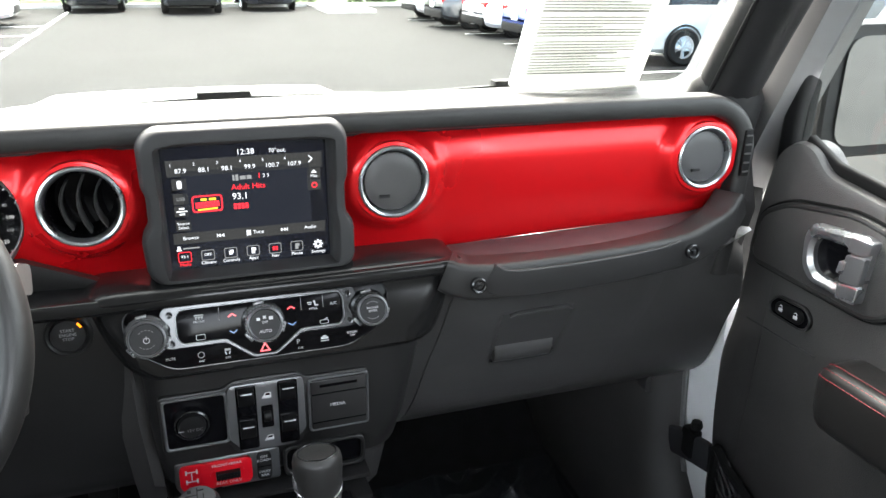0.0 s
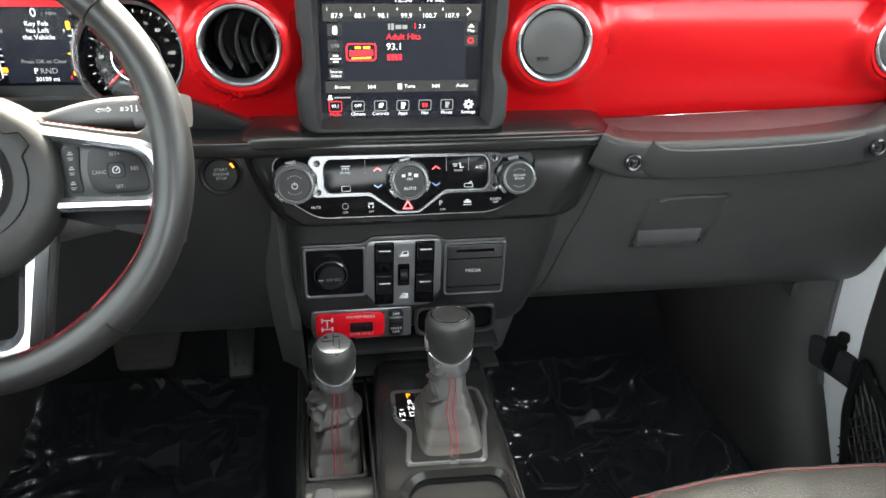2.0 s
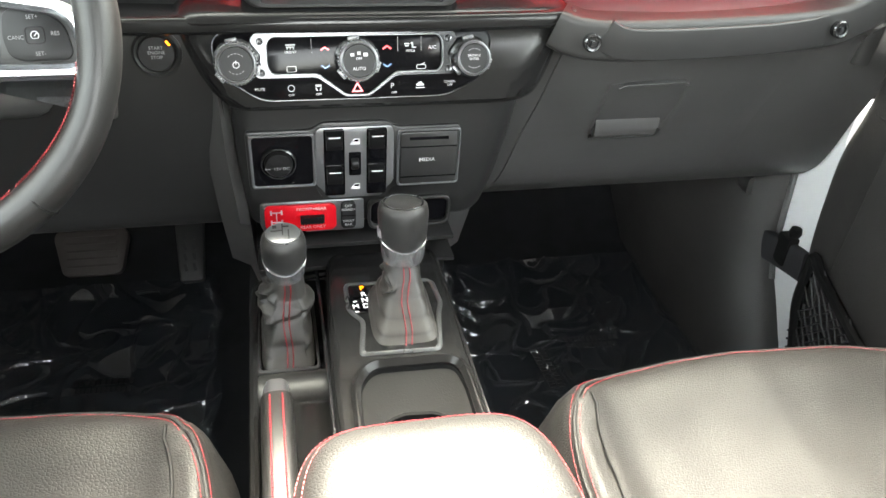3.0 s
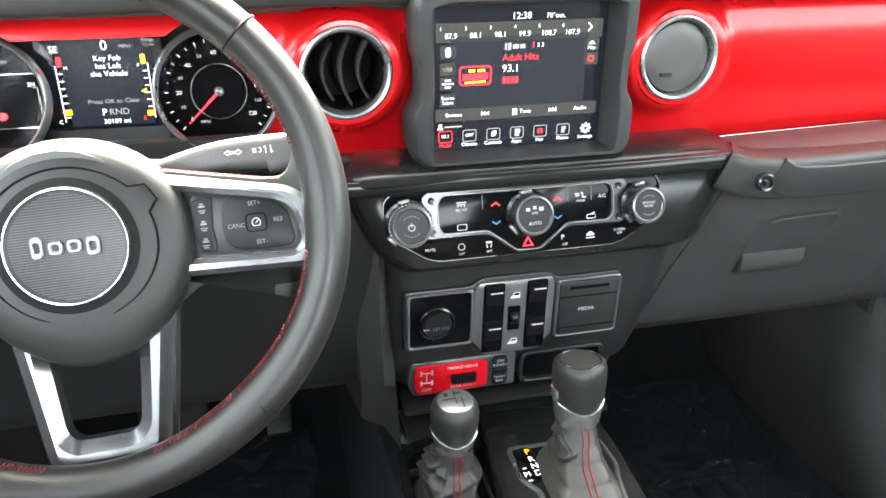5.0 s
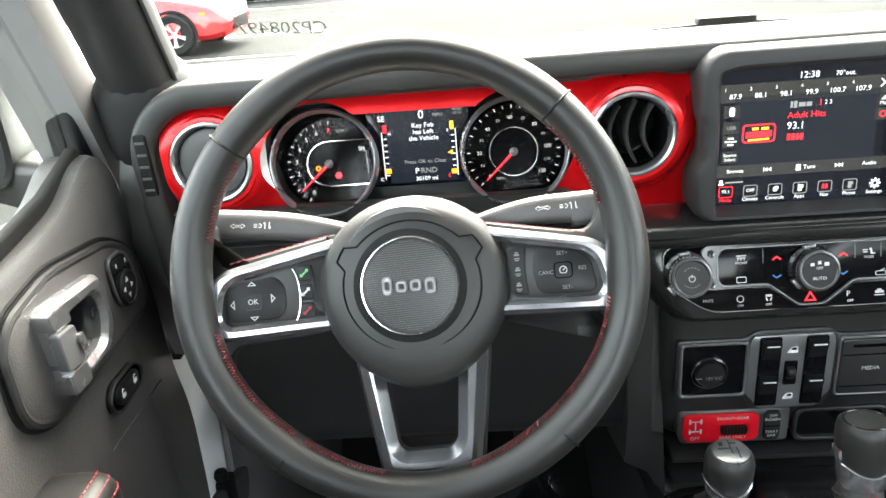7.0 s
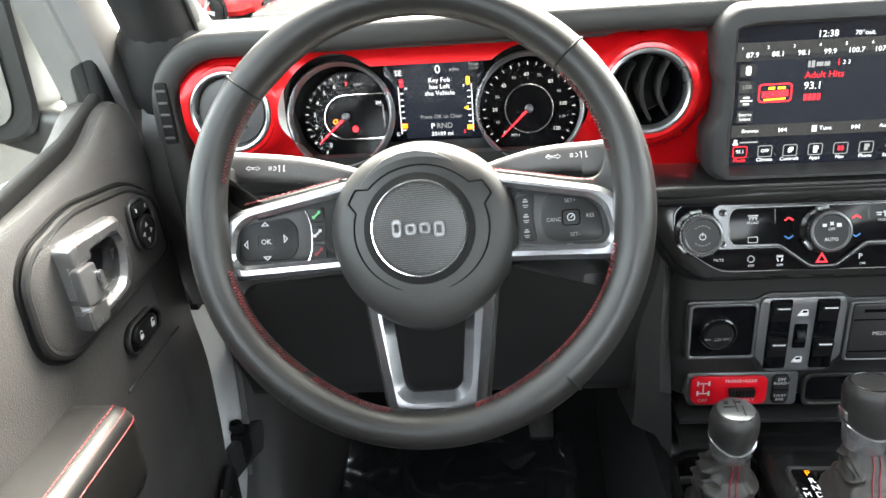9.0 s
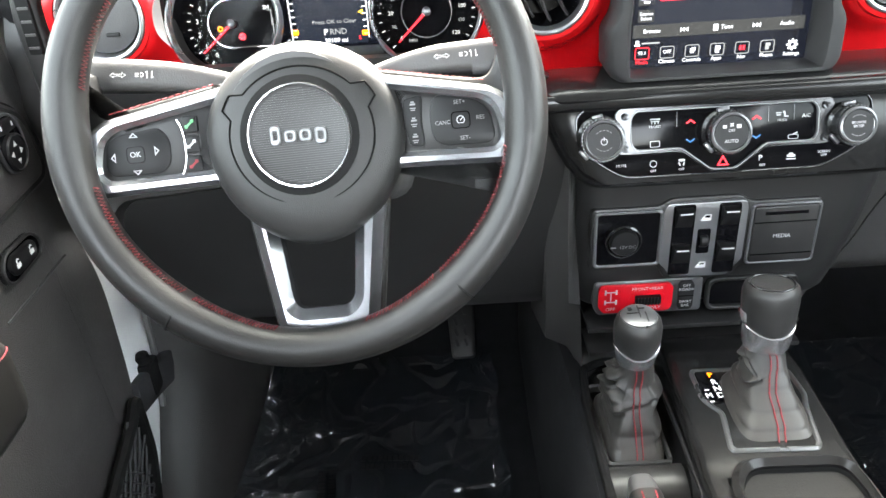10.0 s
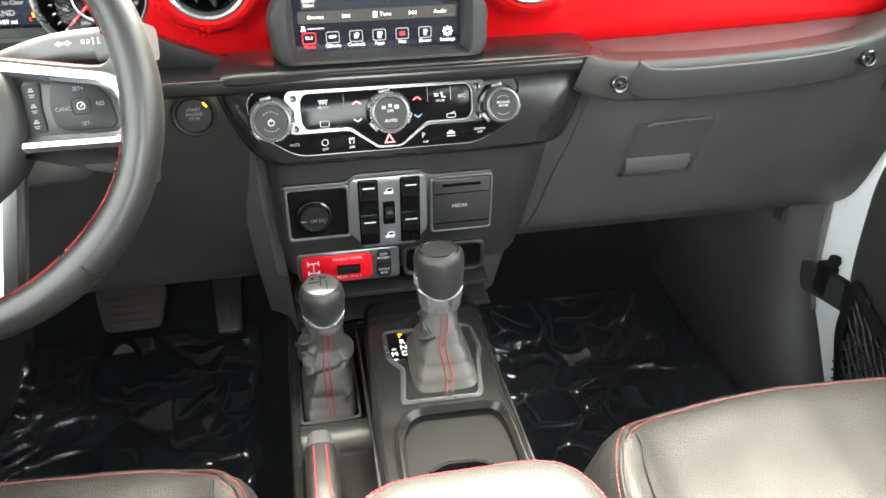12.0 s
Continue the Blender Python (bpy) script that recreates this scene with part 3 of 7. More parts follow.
for s in (-1, 1):
    w = thing("windscreen_wiper", None, "black wiper lying at the foot of the glass", "wiper", "windscreen wipers")
    x = 0.0 if s < 0 else 0.42
    part("arm", sweep([(x + 0.4, 0.33, 1.32), (x + 0.2, 0.32, 1.352), (x, 0.318, 1.358)], [(-0.01, -0.004), (0.01, -0.004), (0.008, 0.004), (-0.008, 0.004)]), RUBBER, w)
    part("blade", sweep([(x - 0.24, 0.305, 1.35), (x, 0.305, 1.357), (x + 0.2, 0.305, 1.35)], [(-0.004, -0.006), (0.004, -0.006), (0.003, 0.005), (-0.003, 0.005)]), RUBBER, w)
    part("joint", box(0.07, 0.02, 0.012, 0.004, at=(x, 0.31, 1.362)), RUBBER, w)

# printed sheet on the glass
ps = thing("paper_notice", WS @ Matrix.Translation((0.0, 0, 0.0)), "white printed notice sheet in a clear sleeve on the windscreen", "paper")
part("sheet", plate(rounded([(0.398, -0.006), (0.617, -0.010), (0.592, 0.25), (0.386, 0.25)], 0.006), -0.012, -0.009), PAPER, ps)
rnd = random.Random(5)
rows_ = []
for i in range(44):
    yy = 0.016 + i * 0.0051
    if i in (12, 20, 31):
        continue
    w = 0.165 - (0.0 if rnd.random() < 0.8 else rnd.uniform(0.02, 0.08))
    rows_.append((0.42 + w / 2 - yy * 0.06, yy, w, 0.0014 if i % 7 else 0.0024, -0.8))
part("print_line", bars(rows_, -0.009, -0.0084), PRINT, ps, "rows of small grey print")

# roll bars, pillars and side walls
for s in (-1, 1):
    side = "left" if s < 0 else "right"
    o = 0.015
    bar = thing("roll_bar", None, "black foam-wrapped roll bar along the windscreen pillar", "roll bar", "roll bars")
    path = [(s * (0.632 + o), 0.15, 1.26), (s * (0.632 + o), 0.12, 1.36), (s * (0.632 + o), 0.0, 1.58), (s * (0.62 + o), -0.12, 1.78), (s * 0.6, -0.5, 1.8), (s * 0.6, -1.5, 1.79)]
    part("padding", tube(curve_pts(path, 6), 0.041, 16), FOAM, bar)
    part("seam", tube(curve_pts([(p[0] - s * 0.039, p[1] - 0.014, p[2]) for p in path[1:4]], 6), 0.003, 6), RUBBER, bar)
    part("foot_cover", lathe([(0.0, 0.06), (0.034, 0.055), (0.05, 0.03), (0.055, -0.04)], 18), FOAM, bar, m=pose(s * (0.634 + o), 0.125, 1.345, 20, 0, 0))
    wb = loft([[(s * (x0 + o), y, z), (s * (x0 + o), y - 0.05, z), (s * (x1 + o), y - 0.06, z), (s * (x1 + o), y + 0.02, z)] for x0, x1, y, z in
               ((0.694, 0.745, 0.22, 1.05), (0.69, 0.74, 0.2, 1.2), (0.685, 0.745, 0.15, 1.3), (0.68, 0.735, 0.03, 1.55), (0.67, 0.72, -0.1, 1.84))])
    # The pillar's white paint is given its shaded grey as a colour.
    shell("pillar", wb, PILLAR, "white windscreen pillar beside the door, coloured grey for shade", "pillar")
    jb = loft([[(s * x, y0, z), (s * x, y1, z), (s * (x + 0.05), y1, z), (s * (x + 0.05), y0, z)] for x, y0, y1, z in
               ((0.692, 0.03, 0.2, 0.56), (0.692, 0.05, 0.25, 0.70), (0.693, 0.07, 0.28, 0.85), (0.693, 0.1, 0.24, 1.0), (0.694, 0.1, 0.24, 1.045))])
    shell("door_jamb", jb, BODY, "white painted door jamb beside the dashboard", "door jamb")
    seal = loft([[(s * 0.684, y0, z), (s * 0.75, y0, z), (s * 0.75, 0.27, z), (s * 0.684, 0.27, z)] for y0, z in ((0.13, 1.035), (0.12, 1.12), (0.13, 1.22), (0.16, 1.3))])
    shell("door_seal", seal, RUBBER, "black rubber seal behind the door edge", "door seal")
    sill = box(0.14, 1.6, 0.16, 0.02, at=(s * 0.72, -0.72, 0.5))
    shell("sill", sill, BODY, "white painted door sill", "sill")
    ko = 0.05 if s < 0 else 0.0
    back_edge = ((0.54, 0.0), (0.60, 0.05), (0.65, 0.085), (0.70, 0.118), (0.73, 0.14), (0.78, 0.157), (0.90, 0.169), (0.96, 0.17))
    kp = thing("kick_panel", None, "black moulded kick panel below the dashboard", "trim panel", "kick panels")
    kick = loft([[(s * 0.6915, yb + ko, z), (s * 0.68, yb + ko + 0.003, z), (s * 0.662, yb + ko + 0.014, z), (s * 0.64, yb + ko + 0.04, z), (s * 0.618, yb + ko + 0.1, z), (s * 0.6, 0.46, z), (s * 0.6, 0.8, z), (s * 0.6915, 0.8, z)] for z, yb in back_edge])
    part("panel", kick, VINYL, kp)
    part("edge_strip", sweep(curve_pts([(s * 0.686, yb + ko - 0.002, z) for z, yb in back_edge[4:]], 4), [(p.x, p.y) for p in rect(0.007, 0.009, 0.002, 2)], (0, 1, 0)), PILLAR, kp, "grey door opening strip")
    part("ridge", sweep(curve_pts([(s * 0.645, 0.2 + ko, 0.87), (s * 0.64, 0.27 + ko, 0.86), (s * 0.632, 0.42 + ko, 0.8)], 5), lambda t: [(a * (1 - 0.5 * t), b * (1 - 0.5 * t)) for a, b in [(p.x, p.y) for p in rect(0.022, 0.03, 0.009, 4)]]), PLASTIC, kp, "rounded moulded ridge")
    rear = box(0.05, 0.7, 0.75, 0.02, at=(s * 0.71, -1.6, 0.92))
    shell("wall_" + side, rear, PLASTIC, "black trim of the rear side wall", "wall")
    bp = box(0.06, 0.12, 1.3, 0.02, at=(s * 0.71, -1.2, 1.2))
    shell("post", bp, PLASTIC, "black door post behind the front seats", "pillar")


# ---- dashboard ----


def wpart(name, bm, material, parent, label="", **kw):
    """A part given in world places."""
    return part(name, bm, material, parent, label, m=parent.matrix_basis.inverted(), **kw)


VENT_Z = 1.301
VENTS = ((-0.567, 0.04), (-0.162, 0.0405), (0.158, 0.0405), (0.569, 0.04))
dash = thing("dashboard", pose(0, 0.1, 0.9), "black padded dashboard with a satin red trim band", "dashboard")


def pad_z(y, x):
    return 1.386 - 0.012 * (x / 0.6) ** 2 - (y - 0.04) * 0.1


wpart("top_pad", sheet(lambda u, v: ((u - 0.5) * 1.2, 0.066 + 0.224 * v, pad_z(0.066 + 0.224 * v, (u - 0.5) * 1.2) - 0.003 - 0.02 * max(0, abs(2 * u - 1) - 0.92) / 0.08), 40, 10, 0.02), PAD, dash)
# rolled edge that frames the red band
edge = [(-0.628, 0.068, 1.13), (-0.632, 0.063, 1.22), (-0.634, 0.06, 1.297)]
for i in range(7):
    a = math.pi - i * math.pi / 12
    edge.append((-0.57 + 0.064 * math.cos(a), 0.06, 1.306 + 0.06 * math.sin(a)))
for i in range(1, 12):
    x = -0.57 + 1.14 * i / 12
    edge.append((x, 0.059, 1.366 + 0.004 * (1 - (x / 0.57) ** 2)))
for i in range(7):
    a = math.pi / 2 - i * math.pi / 12
    edge.append((0.57 + 0.064 * math.cos(a), 0.06, 1.306 + 0.06 * math.sin(a)))
edge += [(0.634, 0.06, 1.297), (0.632, 0.063, 1.22), (0.628, 0.068, 1.13)]
sec = [(0.05 * (c[0]), c[1]) for c in [(p.x / 0.05, p.y) for p in rect(0.05, 0.026, 0.011, 4)]]
wpart("edge_roll", sweep(curve_pts(edge, 3), [(b, a * 0.8) for a, b in [(p.x, p.y) for p in rect(0.05, 0.026, 0.011, 4)]], (0, 1, 0)), PAD, dash)
# black strip for the shadow that the roll casts on the red band
wpart("roll_shadow", box(1.2, 0.02, 0.02, 0.004, at=(0, 0.074, 1.36)), SATIN, dash)


def hole(x, z):
    """Distance to the openings in the red band (negative inside)."""
    d = min(math.hypot(x - vx, z - VENT_Z) - 0.0415 for vx, _ in VENTS)
    for gx in (-0.463, -0.2725):
        d = min(d, math.hypot(x - gx, z - 1.292) - 0.0565)
    qx, qz = abs(x + 0.3655) - 0.093, max(z - 1.3355, 1.19 - z)
    d = min(d, max(qx, qz))
    return d


def red_y(z):
    """The band bellies out a little above its middle."""
    d = z - 1.312
    return 0.054 + (6.5 if d > 0 else 1.9) * d * d + max(0, d - 0.03) * 0.25


def red_low(x):
    """The band's lower edge steps up left of the centre, where the column cover begins."""
    step = 1 / (1 + math.exp((x + 0.19) * 60))
    return 1.2 + 0.03 * max(0, x) + 0.034 * step


def red_band():
    bm = bmesh.new()
    nx, nz = 300, 40
    grid = {}
    for i in range(nx + 1):
        for j in range(nz + 1):
            x = -0.615 + 1.23 * i / nx
            z = red_low(x) + (1.368 - red_low(x)) * j / nz
            d = hole(x, z)
            inside = d < 0
            if -0.0075 < d < 0:
                gx, gz = (hole(x + 1e-4, z) - d) / 1e-4, (hole(x, z + 1e-4) - d) / 1e-4
                x, z = x - gx * d, z - gz * d
            y = red_y(z) - 0.014 * math.exp(-(max(0, min(math.hypot(x - vx, z - VENT_Z) - 0.0475 for vx, _ in VENTS)) / 0.0105) ** 2)
            grid[i, j] = (bm.verts.new((x, y, z)), inside)
    for i in range(nx):
        for j in range(nz):
            q = [grid[i, j], grid[i + 1, j], grid[i + 1, j + 1], grid[i, j + 1]]
            if not all(k for _, k in q):
                bm.faces.new([v for v, _ in q])
    loose = [v for v in bm.verts if not v.link_faces]
    bmesh.ops.delete(bm, geom=loose, context="VERTS")
    return bm


wpart("trim_band", red_band(), RED, dash, "satin red painted trim band", angle=60)

for k, (vx, vr) in enumerate(VENTS):
    vm = basis((vx, 0.05, VENT_Z), (1, 0, 0), (0, -1, 0.04))
    v = part("air_vent", lathe([(0.0415, -0.01), (vr + 0.006, 0.004), (vr + 0.0045, 0.0085), (vr + 0.001, 0.009), (vr - 0.001, 0.004)], 48), RED, dash, "round air vent in a red collar", m=dash.matrix_basis.inverted() @ vm)
    part("ring", lathe([(vr + 0.0005, 0.004), (vr, 0.0105), (vr - 0.002, 0.012), (vr - 0.004, 0.0105), (vr - 0.0055, 0.003), (vr - 0.008, -0.006)], 48), SILVER, v, "satin silver ring")
    part("barrel", lathe([(vr - 0.0072, 0.004), (vr - 0.0085, -0.012), (vr - 0.012, -0.036), (0.0, -0.038)], 40), GLOSS, v)
    closed = k in (0, 2, 3)
    r0 = vr - 0.0095
    if closed:
        part("flap", lathe([(r0 + 0.003, 0.001), (r0 + 0.002, 0.0045), (r0, 0.0055), (0.6 * r0, 0.006), (0, 0.0063)], 40), PLASTIC if k == 2 else GREY, v, "closed round flap")
        part("tab", box(0.012, 0.0035, 0.004, 0.0012, at=(-0.011 if k else 0.008, -0.016, 0.0068)), BUTTON, v)
    else:
        for i, o in enumerate((-0.016, 0.0, 0.016)):
            h = math.sqrt(max(1e-6, (r0 - 0.001) ** 2 - o * o))
            pts = [(o - 0.009 * (1 - (t / 3 - 1) ** 2) + 0.005, -h + 2 * h * t / 6, -0.012) for t in range(7)]
            part("vane", sweep(pts, [(-0.0008, -0.011), (0.0008, -0.011), (0.0013, 0.01), (0, 0.0125), (-0.0013, 0.01)], (0, 0, 1)), PLASTIC, v)

# end outlets beside the doors
for s in (-1, 1):
    eo = wpart("end_outlet", box(0.013, 0.024, 0.062, 0.004, at=(s * 0.6315, 0.0492, 1.303)), RUBBER, dash, "slotted side window outlet")
    for i in range(5):
        part("slat", box(0.0095, 0.004, 0.0025, 0.0008, at=(s * 0.6315, 0.0382, 1.279 + i * 0.0118)), PLASTIC, eo)

wpart("column_cover", sheet(lambda u, v: (-0.625 + 0.47 * u, 0.05 + 0.022 * (1 - v) ** 2, 1.195 + 0.052 * v - 0.03 * max(0, u - 0.85) / 0.15 * v), 20, 8, 0.01), PAD, dash)
# ledge below the red band and driver's knee panel
wpart("ledge", sweep([(-0.62, 0.045, 1.2), (-0.3, 0.045, 1.201), (-0.1, 0.04, 1.202), (0.1, 0.036, 1.203), (0.2, 0.036, 1.204), (0.225, 0.04, 1.205)], [(p.x, p.y) for p in rect(0.06, 0.018, 0.008, 4)]), CONSOLE, dash)
prof = ((0.055, 1.20), (0.045, 1.185), (0.05, 1.12), (0.075, 1.03), (0.11, 0.95), (0.14, 0.925), (0.3, 0.93))
# Darker than the glovebox plastic: the wheel's shade is put into the colour.
wpart("knee_panel", sheet(lambda u, v: (-0.625 + 0.49 * u, *curve_pts([(a, b, 0) for a, b in prof], 4)[round(v * 24)][:2]), 12, 24, 0.012), SATIN, dash)
wpart("knee_seam", tube([(-0.6, 0.081, 1.0), (-0.4, 0.081, 1.0), (-0.2, 0.081, 1.0)], 0.0012, 6), GREY, dash)
wpart("under_cover", sheet(lambda u, v: (-0.62 + 1.24 * u, 0.2 + 0.5 * v, 0.94 + 0.03 * v), 6, 6, 0.01), PLASTIC, dash)

for s in (-1, 1):
    wpart("end_cap", loft([[(s * x0, 0.06 + k, z), (s * 0.683, 0.072 + k, z), (s * 0.683, 0.24, z), (s * x0, 0.24, z)] for z, k, x0 in ((1.05, 0.045, 0.6), (1.12, 0.018, 0.6), (1.19, 0.0, 0.6), (1.215, -0.006, 0.6), (1.235, 0.0, 0.61), (1.28, 0.016, 0.625), (1.32, 0.04, 0.632), (1.33, 0.07, 0.64))]), PLASTIC, dash)
# passenger side: silver-grey shelf, grab bar, glovebox
wpart("shelf_strip", sweep([(0.215, 0.04, 1.2035), (0.4, 0.038, 1.2095), (0.56, 0.04, 1.2145), (0.615, 0.047, 1.2185)], [(p.x, p.y - 0.12 * p.x) for p in rect(0.05, 0.008, 0.003, 3)]), GREY, dash, "grey textured shelf strip")
bar = wpart("grab_bar", sweep(curve_pts([(0.214, 0.024, 1.196), (0.24, 0.013, 1.188), (0.30, 0.01, 1.186), (0.42, 0.009, 1.189), (0.52, 0.012, 1.195), (0.565, 0.018, 1.209), (0.595, 0.03, 1.218), (0.622, 0.046, 1.236)], 5),
            lambda t: [(p.x, p.y * (0.9 + 0.1 * math.sin(min(1, max(0, t)) * math.pi) ** 0.5)) for p in rect(0.042, 0.045, 0.008, 4)]), PAD, dash, "padded passenger grab bar")
pad = sweep(curve_pts([(0.255, -0.007, 1.195), (0.275, -0.0105, 1.186), (0.32, -0.0125, 1.184), (0.42, -0.0135, 1.187), (0.48, -0.011, 1.191), (0.512, -0.008, 1.196)], 5), [(p.x, p.y) for p in rect(0.006, 0.034, 0.002, 3)])
part("grip_pad", pad, SATIN, bar)
for x, y, z in ((0.241, -0.0075, 1.188), (0.527, -0.007, 1.197)):
    bm_ = merge(lathe([(0.0095, -0.004), (0.0095, 0.002), (0.008, 0.0035), (0.006, 0.003), (0.0055, 0.001), (0, 0.001)], 20), moved(box(0.004, 0.004, 0.003), at(0, 0, 0.002)))
    part("bolt", bm_, DARKCHROME, bar, "round socket bolt", m=basis((x, y - 0.006, z), (1, 0, 0), (0, -1, 0.1)))

glove = ((0.028, 1.19), (0.05, 1.165), (0.074, 1.10), (0.1, 1.04), (0.122, 0.978), (0.145, 0.94), (0.185, 0.919), (0.3, 0.92))
GP = curve_pts([(a, b, 0) for a, b in glove], 4)
wpart("lower_panel", sheet(lambda u, v: (0.12 + 0.563 * u, GP[round(v * 28)].x + 0.05 * max(0, u - 0.84) / 0.16 * max(0, min(1, (GP[round(v * 28)].y - 1.09) / 0.08)), GP[round(v * 28)].y), 16, 28, 0.012), PLASTIC, dash)


def ease(t, a, b):
    k = min(1, max(0, (t - a) / (b - a)))
    return k * k * (3 - 2 * k)


def glove_pt(u, v):
    k = 3 + v * 17
    i = min(int(k), len(GP) - 2)
    p = GP[i].lerp(GP[i + 1], k - i)
    x = (0.235 - 0.045 * v) + (0.375 + 0.02 * v) * u
    lx, lz = (x - 0.356) / 1.15, (p.y - 1.082) / 1.04
    sink = ease(lx, -0.05, -0.044) * (1 - ease(lx, 0.032 + 0.1 * (lz + 0.05), 0.038 + 0.1 * (lz + 0.05))) * ease(lz, -0.054, -0.05) * (1 - ease(lz, 0.027, 0.033))
    return (x, p.x - 0.006 + 0.03 * max(0, u - 0.75) + 0.013 * sink, p.y)


gd = wpart("glovebox_door", sheet(glove_pt, 130, 90, 0.008), PLASTIC, dash, "black moulded glovebox door", angle=60)
lm = basis((0.356, 0.0725, 1.082), (1, 0, 0), (0, -0.93, -0.36)) @ Matrix.Diagonal((1.15, 1.12, 1, 1))
part("latch_recess", sweep([(-0.036, 0.026, 0.006), (-0.03, 0.031, 0.0075), (0.0, 0.033, 0.008), (0.034, 0.033, 0.0075), (0.04, 0.028, 0.005)], [(p.x, p.y) for p in rect(0.0035, 0.007, 0.0015, 3)]), PLASTIC, gd, m=lm)
part("latch_handle", loft([[(-0.045, y, z), (0.026 + 0.004 * k, y, z), (0.026 + 0.004 * k, y, -0.014), (-0.045, y, -0.014)] for k, y, z in ((0, -0.05, 0.003), (0, -0.048, 0.0085), (0, -0.043, 0.011), (0.5, -0.036, 0.009), (0.8, -0.028, 0.004), (1, -0.02, -0.003), (1, -0.012, -0.008))]), PLASTIC, gd, "rolled pull handle", m=lm, angle=60)
part("latch_lip", sweep(curve_pts([(-0.047, -0.05, 0.004), (-0.02, -0.0515, 0.0055), (0.02, -0.0515, 0.0055), (0.03, -0.0495, 0.005), (0.034, -0.043, 0.003)], 4), [(p.x, p.y) for p in rect(0.004, 0.005, 0.0015, 3)]), SATIN, gd, "rounded lower lip", m=lm)
part("lock_slot", merge(rim(circle(0.0055, 20, 0.004, 0.006), circle(0.0035, 20, 0.004, 0.006), -0.012, 0.0, 0.0005), box(0.009, 0.0018, 0.004, at=(0.004, 0.0095, -0.001))), PEWTER, gd, m=lm)

# centre stack
def stack_loop(z, x0, x1, y, r=0.03):
    pts = rounded([(x0, 0.2), (x0, y), (x1, y), (x1, 0.2)], [0.001, 0.03, r, 0.001], 6)
    return [(p.x, p.y, z) for p in pts]


hood_secs = [(1.2195, -0.15, 0.205, 0.046), (1.2185, -0.159, 0.216, 0.033), (1.2155, -0.167, 0.2245, 0.021), (1.211, -0.172, 0.2285, 0.013), (1.206, -0.174, 0.23, 0.0095), (1.201, -0.1738, 0.2295, 0.0122), (1.196, -0.173, 0.229, 0.0168, 0.033), (1.188, -0.1705, 0.2275, 0.0158, 0.037), (1.18, -0.167, 0.2255, 0.013, 0.041), (1.17, -0.163, 0.2235, 0.009, 0.046), (1.15, -0.154, 0.219, 0.0045, 0.055), (1.135, -0.145, 0.214, 0.0015, 0.06), (1.124, -0.135, 0.209, 0.0, 0.062), (1.117, -0.13, 0.206, 0.006, 0.062), (1.112, -0.13, 0.204, 0.022, 0.062)]
wpart("stack_hood", loft([stack_loop(*s) for s in hood_secs]), CONSOLE, dash, "satin black centre stack surround")
low_secs = [(1.125, -0.13, 0.204, 0.03, 0.066), (1.05, -0.129, 0.191, 0.034, 0.064), (0.99, -0.126, 0.178, 0.042, 0.06), (0.955, -0.122, 0.168, 0.05, 0.056), (0.945, -0.12, 0.164, 0.06, 0.05), (0.93, -0.12, 0.16, 0.09, 0.045)]
wpart("stack_column", loft([stack_loop(*s) for s in low_secs]), SATIN, dash)
for s in (-1, 1):
    cheek = loft([[(s * a, 0.055, z), (s * (a + 0.012), 0.03 + q, z), (s * (a + 0.035), 0.05 + q, z), (s * (a + 0.045), 0.12 + q, z), (s * a, 0.12 + q, z)] for a, z, q in ((0.128, 1.16, 0.0), (0.126, 1.05, 0.01), (0.12, 0.95, 0.03), (0.115, 0.86, 0.07))])
    wpart("stack_cheek", cheek, PLASTIC, dash)
wpart("shelf_lip", box(0.235, 0.06, 0.006, 0.002, at=(0.003, 0.06, 0.93)), SATIN, dash)
wpart("shelf_lip", box(0.235, 0.05, 0.006, 0.002, at=(0.003, 0.045, 0.905)), SATIN, dash)
wpart("stack_foot", loft([stack_loop(z, -0.118, 0.124, y) for z, y in ((0.945, 0.11), (0.86, 0.1), (0.84, 0.08))]), PLASTIC, dash)

# push start button
sm = basis((-0.191, 0.036, 1.170), (1, 0, 0), (0, -1, 0.1))
sb = part("start_button", lathe([(0.024, -0.01), (0.0235, 0.006), (0.021, 0.008), (0.0185, 0.006)], 36), SATIN, dash, "round push start button", m=dash.matrix_basis.inverted() @ sm)
part("cap", lathe([(0.018, 0.0), (0.0178, 0.008), (0.0165, 0.0095), (0, 0.0098)], 32), BUTTON, sb)
writing("start_text", "START\nENGINE\nSTOP", 0.0046, INKDIM, sb, at(0, 0.0015, 0.0102))
part("lamp", moved(box(0.0022, 0.0055, 0.001, 0.0004, at=(0, 0, 0.0095)), at(0.0115, 0.0105, 0, 35)), UI_ORANGE, sb, "small orange lamp")

# ---- touchscreen ----
scr = thing("touchscreen", basis((0.0, 0.05, 1.2885), (1, 0, 0), (0, -1, 0.03)), "charcoal-framed touchscreen showing a radio page", "touchscreen")
_b = rounded([(-0.099, -0.079), (0.105, -0.079), (0.113, -0.068), (0.113, -0.026), (0.104, -0.012), (0.104, 0.022), (0.108, 0.032), (0.109, 0.083), (0.096, 0.0985), (-0.094, 0.0985), (-0.109, 0.083), (-0.108, 0.032), (-0.104, 0.022), (-0.104, -0.012), (-0.113, -0.026), (-0.11, -0.068)], [0.012, 0.012, 0.01, 0.008, 0.01, 0.008, 0.008, 0.014, 0.014, 0.014, 0.014, 0.008, 0.008, 0.01, 0.008, 0.012], 4)
_b = [Vector((p.x * 0.962 - 0.001, p.y * (0.9 if p.y > 0 else 0.935))) for p in _b]
_in = []
